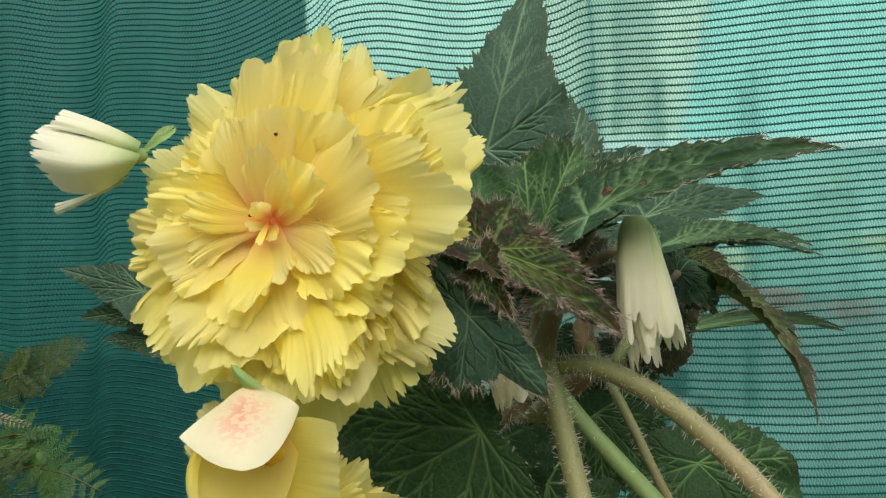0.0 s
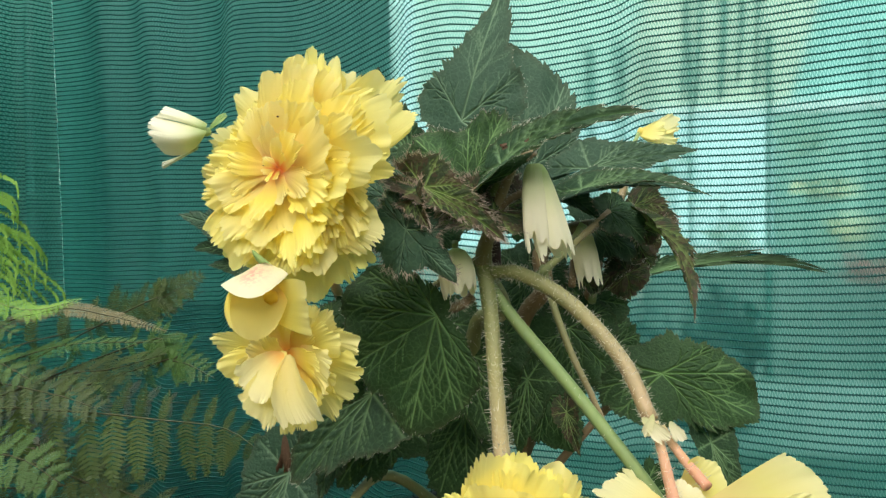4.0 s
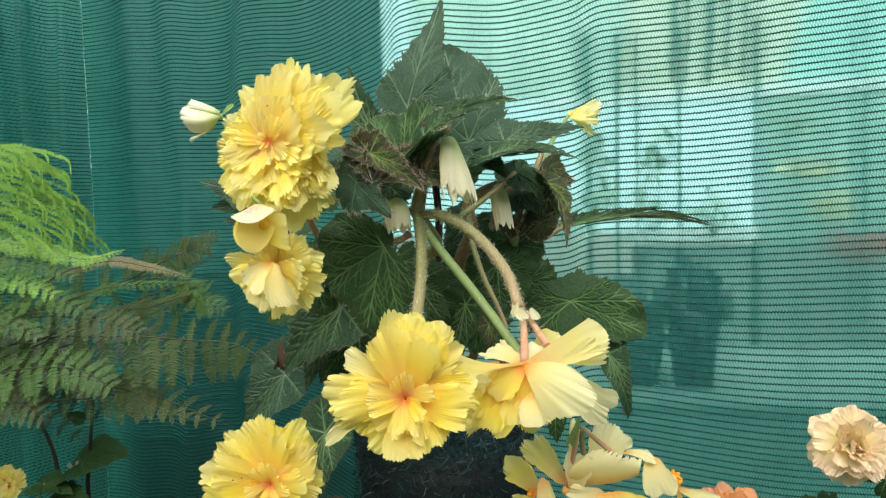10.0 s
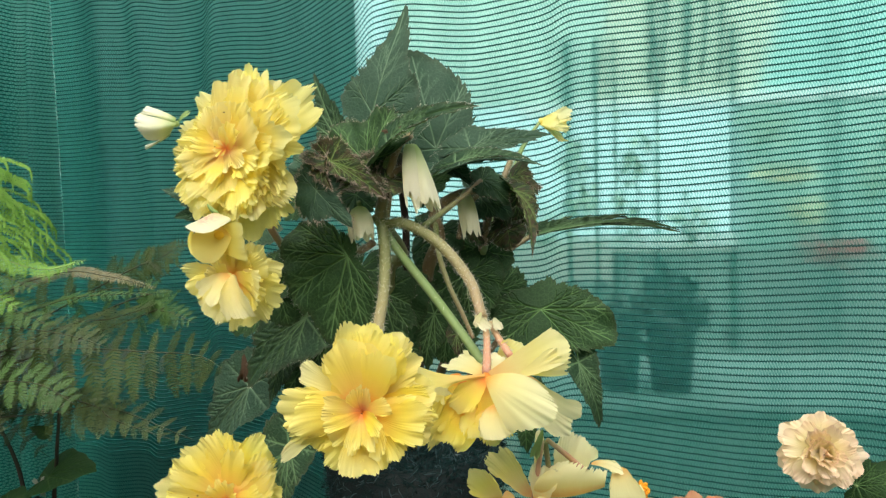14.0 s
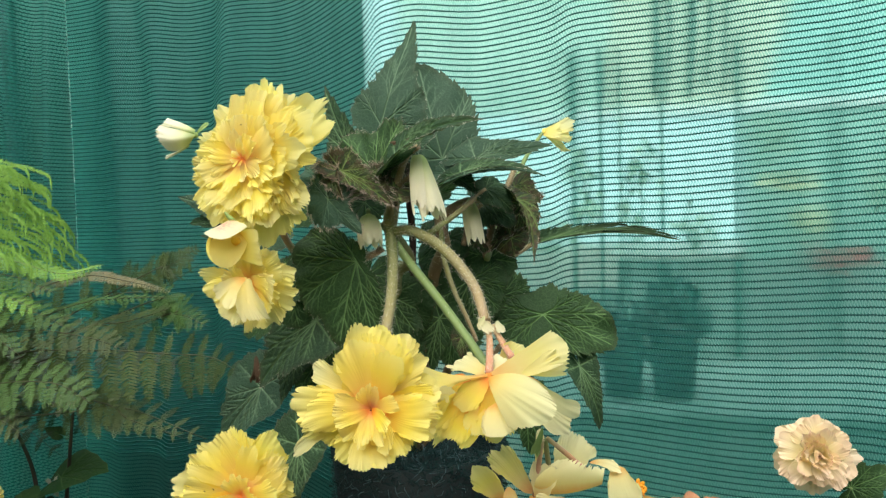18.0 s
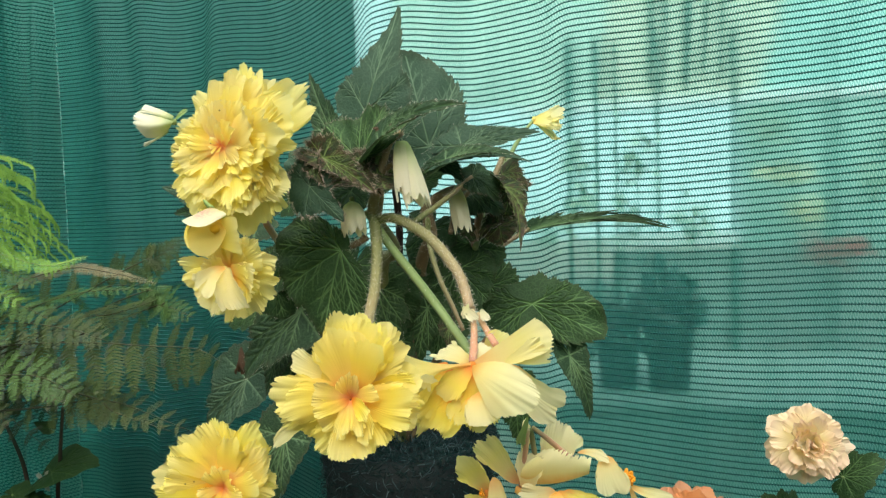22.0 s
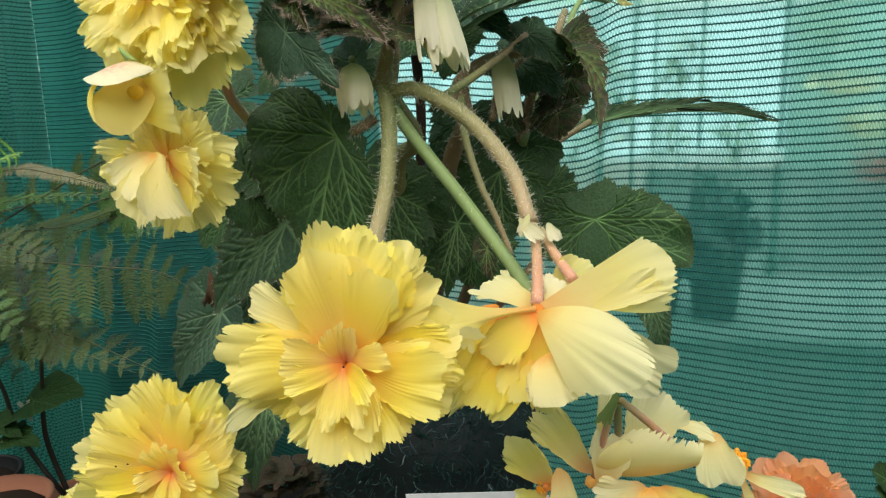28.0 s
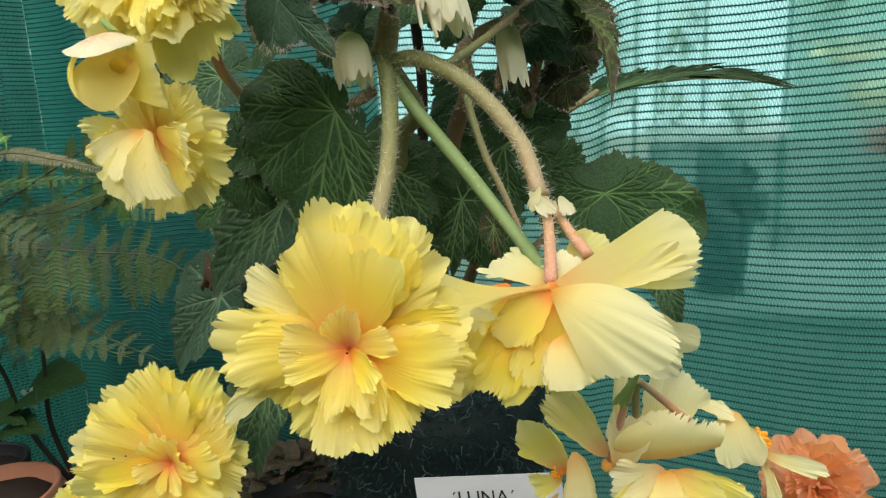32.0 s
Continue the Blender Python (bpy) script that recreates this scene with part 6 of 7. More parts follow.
# lobed and deeply toothed leaves
leaf(begonia, (0.1884, 0.5650, 1.2188), (0.3790, 0.5950, 1.2197), (0.0, -0.75, 0.7), 0.085, LEAF, 222, 0.75, 0.8, 0.03, 60, lobes=0.5, teeth=0.40)
leaf(begonia, (0.0597, 0.3000, 1.2840), (-0.0243, 0.2820, 1.2666), (-0.3, -1, 0.5), 0.42, LEAF_RED, 247, 0.7, 0.4, 0.08, 600, lobes=0.3, teeth=0.14, hair_mat=HAIR_RED, hair_len=0.006)
leaf(begonia, (0.0560, 0.3000, 1.2878), (-0.0002, 0.2850, 1.2886), (-0.2, -1, 0.5), 0.5, LEAF_RED, 248, 0.7, 0.4, 0.08, 500, lobes=0.3, teeth=0.14, hair_mat=HAIR_RED, hair_len=0.006)
leaf(begonia, (0.0410, 0.2980, 1.2831), (0.0672, 0.2850, 1.2641), (0.2, -1, 0.4), 0.6, LEAF_RED, 249, 0.9, 0.5, 0.08, 400, lobes=0.3, teeth=0.14, hair_mat=HAIR_RED, hair_len=0.006)
leaf(begonia, (0.1677, 0.4500, 1.2886), (0.1973, 0.4200, 1.2656), (0.3, -1, 0.4), 0.7, LEAF_RED, 250, 1.0, 0.5, 0.1, 200, lobes=0.3, teeth=0.12)
leaf(begonia, (0.1603, 0.4700, 1.2389), (0.1395, 0.4500, 1.2122), (-0.2, -1, 0.4), 0.6, LEAF_RED, 251, 1.0, 0.5, 0.1, 200, lobes=0.3, teeth=0.12)
for k, (q0, q1, w) in enumerate((((0.0683, 0.2700, 1.3223), (0.0719, 0.2680, 1.3242), 0.005), ((0.0715, 0.2680, 1.3257), (0.0689, 0.2620, 1.3216), 0.004), ((0.0829, 0.2660, 1.3265), (0.0844, 0.2620, 1.3254), 0.004), ((-0.1257, 0.3600, 1.1022), (-0.1218, 0.3600, 1.0699), 0.014))):
    petal_between(begonia, DRY, q0, q1, w, (0, -1, 0.3), 120 + k, teeth=0.15, ruffle=0.12)


# ---- pots, card
def netted_pot():
    t = thing("netted_pot", (POT_C[0], POT_C[1], STAGE), "tall round planter wrapped in frayed black green netting", "pot")
    h = POT_TOP - STAGE
    c = (POT_C[0], POT_C[1], STAGE)
    part("body", lathe_mesh("body", c, [(0.085, 0), (0.098, 0.03), (0.108, h * 0.5), (0.112, h * 0.9), (0.116, h), (0.106, h), (0.104, h - 0.02)], POT_NET, 64, 0.012, 4), t)
    part("soil", lathe_mesh("soil", c, [(0.103, h - 0.03), (0.10, h - 0.012), (0.05, h - 0.006)], POT_NET, 40, 0.02, 5), t)
    rng = np.random.default_rng(8)
    for name, mat, n in (("netting_fuzz", FUZZ, 5200), ("pale_netting_fuzz", NETPALE, 900)):
        verts, faces = [], []
        for _ in range(n):
            w, z = rng.uniform(math.pi * 0.9, math.pi * 2.1), rng.uniform(h * 0.45, h + 0.004)
            r = 0.113 + rng.uniform(0.0, 0.006)
            if rng.uniform() < 0.4:
                w, r, z = rng.uniform(0, 6.28), 0.118 * math.sqrt(rng.uniform()), h + rng.uniform(-0.012, 0.004)
            p = V((c[0] + r * math.cos(w), c[1] + r * math.sin(w), STAGE + z))
            d = rng.normal(0, 1, 3)
            d -= 0.8 * np.dot(d, (math.cos(w), math.sin(w), 0)) * V((math.cos(w), math.sin(w), 0))
            d = unit(d)
            s = unit(np.cross(d, (math.cos(w), math.sin(w), 0))) * 0.0005
            bow = V((math.cos(w), math.sin(w), 0)) * rng.uniform(0.001, 0.006)
            l = rng.uniform(0.006, 0.018)
            i = len(verts)
            for f, b in ((-0.5, 0), (-0.2, 0.8), (0.2, 0.8), (0.5, 0)):
                q = p + d * l * f + bow * b + rng.normal(0, 0.0008, 3)
                verts += [q - s, q + s]
            faces += [(i + 2 * k, i + 2 * k + 1, i + 2 * k + 3, i + 2 * k + 2) for k in range(3)]
        tagged(part(name, mesh(name, verts, faces, mat, smooth=False), t, "frayed loops of netting"), kind="stuff")


k = Mat("pale_teal_net_strand", 0.35, 0.5)
k.base(k.mix(k.noise(200), (0.02, 0.05, 0.055), (0.09, 0.16, 0.17)))
NETPALE = k.m
FUZZ = plain("black_net_strand", (0.002, 0.016, 0.016), (0.005, 0.032, 0.031), 60, 0.6, 0.1)
netted_pot()


def name_card():
    """A white printed card on a stick, leaning back a little."""
    a, b = V((0.0321, 0.3850, 0.8956)), V((0.1504, 0.3850, 0.9101))
    a[1] = b[1] = 0.388
    a[2], b[2] = a[2] - 0.0015, b[2] - 0.0005
    x = unit(b - a)
    up = unit(V((0, 0.12, 1)) - np.dot((0, 0.12, 1), x) * x)
    n = np.cross(x, up)
    w, hgt = np.linalg.norm(b - a), 0.075
    t = thing("name_card", (float((a[0] + b[0]) / 2), 0.40, STAGE), "white printed name card on a stick before the netted pot", "sign")

    def slab(name, u0, u1, v0, v1, d0, d1, mat, label=""):
        vs = [a + x * u + up * v - n * d for d in (d0, d1) for u, v in ((u0, v0), (u1, v0), (u1, v1), (u0, v1))]
        return part(name, mesh(name, vs, [(0, 1, 2, 3), (7, 6, 5, 4), (0, 4, 5, 1), (1, 5, 6, 2), (2, 6, 7, 3), (3, 7, 4, 0)], mat, smooth=False), t, label)

    slab("card", 0, w, -hgt, 0, 0, 0.0012, CARD, "white card")
    slab("backing", w * 0.9, w * 1.07, -hgt * 0.95, -0.006, 0.004, 0.0052, CARD, "second pale card behind")
    cu = bpy.data.curves.new("writing", "FONT")
    cu.body, cu.size, cu.align_x, cu.extrude = "\u00b4LUNA\u00b4", 0.0172, "CENTER", 0.0001
    ob = new("writing", cu)
    m = Matrix(((x[0], up[0], n[0]), (x[1], up[1], n[1]), (x[2], up[2], n[2]))).to_4x4()
    sgn = 1 if n[1] < 0 else -1
    pos = a + x * w * 0.50 - up * 0.0245 + n * 0.0009 * sgn
    cu.materials.append(INK)
    ob.matrix_world = Matrix.Translation(Vector(pos)) @ m
    bpy.context.view_layer.update()
    me = bpy.data.meshes.new_from_object(ob.evaluated_get(bpy.context.evaluated_depsgraph_get()))
    me.transform(ob.matrix_world)
    bpy.data.objects.remove(ob)
    part("writing", me, t, "black capital letters")
    for k in range(2):
        slab("printed_line", w * 0.22, w * 0.8, -0.046 - k * 0.012, -0.042 - k * 0.012, -0.0009, -0.0003, INK)
    part("stick", tube_mesh("stick", [(a[0] + w * 0.5, 0.402, STAGE), (a[0] + w * 0.5, 0.398, float(a[2]) - 0.02)], (0.003, 0.003), TIMBER, 8, 8), t)


name_card()


def round_pot(name, c, r, z, h, mat, label):
    t = thing(name, (c[0], c[1], z), label, "pot")
    o = (c[0], c[1], z)
    part("body", lathe_mesh("body", o, [(r * 0.72, 0), (r * 0.76, 0.01), (r * 0.94, h * 0.8), (r * 0.94, h * 0.82), (r, h * 0.83), (r * 1.02, h * 0.99), (r * 0.98, h), (r * 0.92, h - 0.004), (r * 0.90, h - 0.03)], mat, 48), t)
    part("soil", lathe_mesh("soil", o, [(r * 0.89, h - 0.04), (r * 0.86, h - 0.025), (r * 0.4, h - 0.02)], SOIL, 32, 0.02, 3), t)
    return t


# ---- the peach and the orange begonia
def side_begonia(c, rows, facing, mat, leaves, pot_c, h, label, seed):
    round_pot("plant_pot", pot_c, 0.09, STAGE, h, BLACKPOT, "black plastic pot with a begonia on the staging")
    b = thing("begonia_plant", (pot_c[0], pot_c[1], STAGE + h - 0.02), label, "plant")
    ring_flower(b, c, facing, (0, 0, 1), rows, seed, mat, label="full double flower", pleat=0.03, ruffle=0.045, teeth=0.03, taper=0.35)
    stem(b, [(pot_c[0], pot_c[1], STAGE + h - 0.03), (pot_c[0] * 0.6 + c[0] * 0.4, pot_c[1], c[2] - 0.10), (c[0], c[1] + 0.03, c[2] - 0.01)], (0.006, 0.005, 0.004), STEM_GREEN, seed=seed)
    for k, (hub, tip, asp) in enumerate(leaves):
        leaf(b, hub, tip, (0, -0.8, 0.6), asp, LEAF_DARK, seed * 10 + k, 0.5, 0.1)
        stem(b, [(pot_c[0], pot_c[1], STAGE + h - 0.03), (0.5 * (pot_c[0] + hub[0]), pot_c[1], hub[2] - 0.07), hub], (0.004, 0.0035, 0.003), STEM_GREEN, "petiole", n=12, seed=seed + k)


rose = rings((10, 0, 0.047, 0.046, 96, 0.020, -0.25), (10, 18, 0.044, 0.042, 82, 0.015, 0.1), (9, 5, 0.039, 0.036, 68, 0.012, 0.35), (9, 25, 0.033, 0.028, 54, 0.010, 0.5), (8, 0, 0.027, 0.022, 41, 0.008, 0.6), (8, 40, 0.020, 0.015, 27, 0.006, 0.6), (5, 10, 0.014, 0.009, 14, 0.005, 0.4), seed=12)
side_begonia((0.5146, 0.5000, 0.9620), rose, (-0.15, -1, 0.25), PEACH,
             [((0.5743, 0.5600, 0.9005), (0.6119, 0.5400, 0.9317), 0.9), ((0.5161, 0.5800, 0.8301), (0.4748, 0.5500, 0.8704), 0.9), ((0.5144, 0.5600, 0.8203), (0.4606, 0.5200, 0.8266), 0.95), ((0.5317, 0.5600, 0.8077), (0.5424, 0.5400, 0.8523), 0.9), ((0.4907, 0.5400, 0.8035), (0.4966, 0.5000, 0.8024), 0.9)],
             (0.66, 0.60), 0.34, "begonia with a peach cream double flower edged pink", 31)
rose2 = rings((10, 0, 0.046, 0.044, 96, 0.018, -0.3), (10, 18, 0.043, 0.040, 82, 0.014, 0.0), (9, 5, 0.038, 0.034, 68, 0.011, 0.25), (9, 25, 0.031, 0.026, 54, 0.009, 0.4), (8, 0, 0.024, 0.019, 40, 0.007, 0.5), (7, 30, 0.017, 0.012, 26, 0.005, 0.5), seed=13)
side_begonia((0.3717, 0.4300, 0.8894), rose2, (-0.1, -1, 0.3), ORANGE, [((0.4380, 0.5000, 0.8177), (0.4503, 0.4600, 0.8126), 0.9), ((0.3386, 0.5000, 0.7980), (0.3106, 0.4700, 0.8341), 0.8), ((0.3673, 0.5000, 0.7800), (0.3366, 0.4600, 0.7850), 0.9)],
             (0.44, 0.56), 0.30, "begonia with a bright orange double flower", 32)


# ---- ferns
def pinna_mesh(name, mat, seed, curl=0.0):
    """One pinna of unit length with toothed pinnules on both sides."""
    rng = np.random.default_rng(seed)
    verts, faces = [], []
    n = 18
    for i in range(n + 1):
        x = i / n
        for s in (-1, 1):
            verts.append((x, s * 0.008 * (1 - 0.8 * x), curl * x * x))
    for i in range(n):
        faces.append((2 * i, 2 * i + 2, 2 * i + 3, 2 * i + 1))
    for i in range(1, n + 1):
        x = i / n - 0.03
        l = 0.23 * math.sin(math.pi * min(1, 0.30 + 0.72 * x)) ** 0.8 * rng.uniform(0.85, 1.1)
        for s in (-1, 1):
            k = len(verts)
            lift = 0.03 * rng.normal()
            for u, w in ((0, -0.013), (0.5, -0.021), (1.0, 0.0), (0.5, 0.018), (0, 0.015)):
                verts.append((x + 1.25 * w + 0.35 * l * u, s * (0.006 + l * u), curl * x * x + lift * u - 0.02 * u * u))
            faces.append((k, k + 1, k + 2, k + 3, k + 4) if s > 0 else (k + 4, k + 3, k + 2, k + 1, k))
    return mesh(name, verts, faces, mat, smooth=False)


PINNAE = {m: [pinna_mesh("pinna", m, 5 + i, c) for i, c in enumerate((-0.10, -0.18, -0.26))] for m in (FERN, FERN_SHADED, FERN_MID, FERN_LIGHT, FERN_DRY)}


def frond(parent, pts, plen, n, mat, normal, seed, lean=0.5, both=(1, 1), fall=0.0):
    rng = np.random.default_rng(seed)
    n = int(n * (1.8 if plen < 0.035 else 1.0))
    f = part("frond", tube_mesh("frond", pts, (0.0020, 0.0013, 0.0005), STEM_FERN if mat is not FERN_LIGHT else STEM_GREEN, 20, 6), parent)
    path = smooth_path(pts, n * 3)
    tan = np.gradient(path, axis=0)
    for i in range(1, n):
        q = i / n
        p, t = path[i * 3 - 1], unit(tan[i * 3 - 1])
        nz = unit(V(normal) - np.dot(normal, t) * t)
        sd = np.cross(nz, t)
        for s, on in ((1, both[0]), (-1, both[1])):
            if not on:
                continue
            d = unit(sd * s + t * (lean + rng.normal(0, 0.08)) + V((0, 0, -fall)) + rng.normal(0, 0.06, 3))
            z = unit(nz - np.dot(nz, d) * d)
            y = np.cross(z, d)
            l = plen * on * math.sin(math.pi * (0.14 + 0.82 * q) ** 0.8) ** 0.7 * rng.uniform(0.85, 1.1)
            ob = part("pinna", PINNAE[mat][int(rng.integers(0, 3))], f)
            m = Matrix((d * l, y * l, z * l)).transposed().to_4x4()
            ob.matrix_basis = Matrix.Translation(Vector(p)) @ m
    return f


FERN_C = (-1.09, 0.66)
round_pot("fern_pot", FERN_C, 0.12, STAGE, 0.42, BLACKPOT, "black pot with a spreading fern on the staging")
fern = thing("fern", (*FERN_C, STAGE + 0.40), "spreading fern with arching dark and fresh green fronds", "plant")
stem(fern, [(FERN_C[0], FERN_C[1], STAGE + 0.395), (FERN_C[0] + 0.01, FERN_C[1], 0.90)], (0.03, 0.018), STEM_DARK, "crown", "scaly dark fern crown", hairs=300, hair_len=0.02, seed=60, lumps=0.1)
CR = (FERN_C[0], FERN_C[1], 0.89)
frond(fern, [CR, (-0.7419, 0.5000, 1.0266), (-0.5513, 0.4600, 1.0785), (-0.3869, 0.4300, 1.0915), (-0.2878, 0.4200, 1.0900), (-0.2109, 0.4100, 1.0883), (-0.1738, 0.4100, 1.0670)], 0.078, 19, FERN, (0.1, -1, 0.25), 300, 0.12, (0.55, 1))
frond(fern, [CR, (-0.7376, 0.5000, 1.0802), (-0.5386, 0.4700, 1.1227), (-0.4252, 0.4600, 1.1531), (-0.3069, 0.4600, 1.1591)], 0.030, 26, FERN_MID, (0, -0.55, 0.9), 301, 0.9, (1, 1))
frond(fern, [CR, (-0.6374, 0.5300, 1.1302), (-0.4971, 0.5200, 1.1820), (-0.4154, 0.5200, 1.1768), (-0.3402, 0.5200, 1.1587)], 0.015, 44, FERN_DRY, (0, -0.7, 0.7), 302, 0.5, (1, 1))
frond(fern, [CR, (-0.6146, 0.4800, 1.0271), (-0.3991, 0.4400, 1.0176), (-0.3492, 0.4300, 0.9998), (-0.2609, 0.4200, 0.9801)], 0.040, 20, FERN, (0, -0.6, 0.9), 303, 0.9, (1, 1))
frond(fern, [CR, (-0.7972, 0.6600, 1.0700), (-0.5558, 0.6600, 1.1383), (-0.4613, 0.6600, 1.1473), (-0.3795, 0.6600, 1.1910)], 0.062, 18, FERN, (0, -1, 0.1), 304, 0.25, (1, 0.3))
frond(fern, [CR, (-0.6710, 0.4600, 1.0722), (-0.5292, 0.4400, 1.1147), (-0.4077, 0.4200, 1.1125), (-0.3450, 0.4200, 1.0959)], 0.045, 22, FERN, (0.1, -0.8, 0.6), 305, 0.5, (1, 1))
frond(fern, [CR, (-0.7181, 0.4600, 1.0027), (-0.5515, 0.4200, 1.0442), (-0.4329, 0.4000, 1.0534), (-0.3752, 0.4000, 1.0261)], 0.055, 20, FERN_MID, (0.1, -0.8, 0.6), 306, 0.4, (1, 1))
frond(fern, [CR, (-0.7554, 0.4800, 1.1010), (-0.6455, 0.4600, 1.1394), (-0.5086, 0.4400, 1.1433), (-0.4289, 0.4300, 1.1180)], 0.05, 22, FERN_MID, (0.1, -0.6, 0.8), 307, 0.7, (1, 1))
frond(fern, [CR, (-0.5271, 0.5000, 1.0915), (-0.3948, 0.5000, 1.1198), (-0.3286, 0.5000, 1.1382)], 0.05, 18, FERN, (0, -0.5, 0.9), 308, 0.6, (1, 1))
frond(fern, [CR, (-0.5005, 0.4600, 0.9922), (-0.3699, 0.4400, 1.0123), (-0.2308, 0.4200, 0.9806)], 0.045, 18, FERN, (0.1, -0.8, 0.6), 309, 0.5, (1, 1))
frond(fern, [CR, (-0.4457, 0.5600, 1.1661), (-0.3817, 0.5700, 1.1914), (-0.3297, 0.5800, 1.2219)], 0.032, 16, FERN, (0.1, -1, 0.2), 310, 0.6, (1, 1))
frond(fern, [CR, (-0.3961, 0.5200, 1.1102), (-0.3180, 0.5000, 1.1292), (-0.2657, 0.4900, 1.1144)], 0.035, 16, FERN_MID, (0.1, -0.9, 0.4), 311, 0.6, (1, 1))
frond(fern, [CR, (-0.4206, 0.5400, 1.1321), (-0.3654, 0.5300, 1.1317), (-0.3344, 0.5300, 1.1365)], 0.030, 14, FERN_MID, (0.1, -0.9, 0.4), 312, 0.6, (1, 1))
frond(fern, [CR, (-0.6965, 0.4400, 0.9756), (-0.5732, 0.4200, 1.0039), (-0.4812, 0.4000, 0.9836)], 0.05, 18, FERN, (0.2, -0.8, 0.6), 313, 0.5, (1, 1))
frond(fern, [CR, (-0.7274, 0.4800, 1.1791), (-0.6394, 0.4600, 1.2177), (-0.5416, 0.4500, 1.2132), (-0.4595, 0.4500, 1.1930), (-0.3920, 0.4500, 1.2042)], 0.030, 28, FERN_LIGHT, (0.1, -0.6, 0.8), 314, 0.9, (1, 1))
frond(fern, [CR, (-0.7055, 0.4600, 1.1557), (-0.6298, 0.4500, 1.1978), (-0.5240, 0.4400, 1.1902), (-0.4614, 0.4400, 1.1669)], 0.040, 26, FERN_MID, (0.2, -0.7, 0.7), 315, 0.8, (1, 1))
frond(fern, [CR, (-0.7539, 0.4800, 1.1184), (-0.6530, 0.4600, 1.1725), (-0.5538, 0.4400, 1.1666), (-0.4902, 0.4400, 1.1434)], 0.045, 22, FERN_LIGHT, (0.3, -0.7, 0.7), 316, 0.8, (1, 1))
frond(fern, [CR, (-0.7350, 0.4600, 1.0535), (-0.6453, 0.4400, 1.1096), (-0.5557, 0.4200, 1.1145), (-0.5025, 0.4200, 1.0846)], 0.045, 20, FERN_MID, (0.3, -0.7, 0.7), 317, 0.8, (1, 1))

# rear fronds in the darkened green, for the depth of shade behind the fern
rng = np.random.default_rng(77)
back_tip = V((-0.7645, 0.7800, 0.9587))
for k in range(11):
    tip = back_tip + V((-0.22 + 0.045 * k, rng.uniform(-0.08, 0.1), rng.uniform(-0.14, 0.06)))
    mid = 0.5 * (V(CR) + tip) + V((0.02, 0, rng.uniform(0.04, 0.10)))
    frond(fern, [CR, mid, tip], rng.uniform(0.05, 0.075), 16, FERN_SHADED, (rng.uniform(-0.2, 0.3), -0.8, 0.5), 400 + k, 0.4)


def feather(parent, pts, width, n, mat, seed):
    """A long drooping feathery pinna: a thin rib with many fine pinnules."""
    rng = np.random.default_rng(seed)
    path = smooth_path(pts, n)
    tan, a, b = frames_along(path)
    verts, faces = [], []
    for i in range(n):
        verts += [path[i] - b[i] * 0.0007, path[i] + b[i] * 0.0007]
        if i:
            k = 2 * i
            faces.append((k - 2, k, k + 1, k - 1))
    for i in range(1, n):
        l = width * math.sin(math.pi * min(1, 0.25 + 0.75 * i / n)) ** 0.7 * rng.uniform(0.8, 1.15)
        for sgn in (-1, 1):
            d = unit(b[i] * sgn + tan[i] * 0.9 + a[i] * rng.normal(0, 0.35))
            w = unit(np.cross(d, a[i])) * 0.0011
            p, k = path[i], len(verts)
            verts += [p - w * 0.6, p + d * l * 0.5 - w, p + d * l, p + d * l * 0.5 + w, p + w * 0.6]
            faces.append((k, k + 1, k + 2, k + 3, k + 4))
    return part("pinna", mesh("pinna", verts, faces, mat, smooth=False), parent)


# fresh upper fronds that hang over from the side
fa, fb, fc = V((-0.6285, 0.4600, 1.3591)), V((-0.5322, 0.4600, 1.3548)), V((-0.6347, 0.4600, 1.2787))
rng = np.random.default_rng(61)
ends_y, ends_x = (250, 300, 340, 400, 440, 480), (78, 118, 142, 172, 168, 150)
for j, (u0, v0) in enumerate(((-70, 300), (-90, 360), (-60, 420))):
    fresh = part("frond", tube_mesh("frond", [CR, fa + (fb - fa) * (u0 - 40) / 100 + (fc - fa) * (v0 + 60 - 250) / 100, fa + (fb - fa) * u0 / 100 + (fc - fa) * (v0 - 250 - 60) / 100, fa + (fb - fa) * 0.15 + (fc - fa) * (v0 - 250 - 45) / 100], (0.003, 0.002, 0.0012), STEM_GREEN, 20, 6), fern)
    for i in range(25):
        q = (i + rng.uniform(0, 1)) / 25
        ye = 262 + 190 * q
        xe = np.interp(ye, ends_y, ends_x) * rng.uniform(0.72, 1.0)
        ys, xs = 248 + 150 * q, rng.uniform(-45, 15) * (0.3 + q)
        dep = V((0, rng.uniform(-0.05, 0.07), 0))
        put = lambda x, y: fa + (fb - fa) * x / 100 + (fc - fa) * (y - 250) / 100 + dep
        feather(fresh, [put(xs, ys), put(xs + (xe - xs) * 0.4, ys + (ye - ys) * 0.15 - 4), put(xs + (xe - xs) * 0.8, ys + (ye - ys) * 0.55), put(xe, ye + 4), put(xe + 4, ye + 26)], 0.0048, 44, FERN_LIGHT, 700 + 30 * j + i)


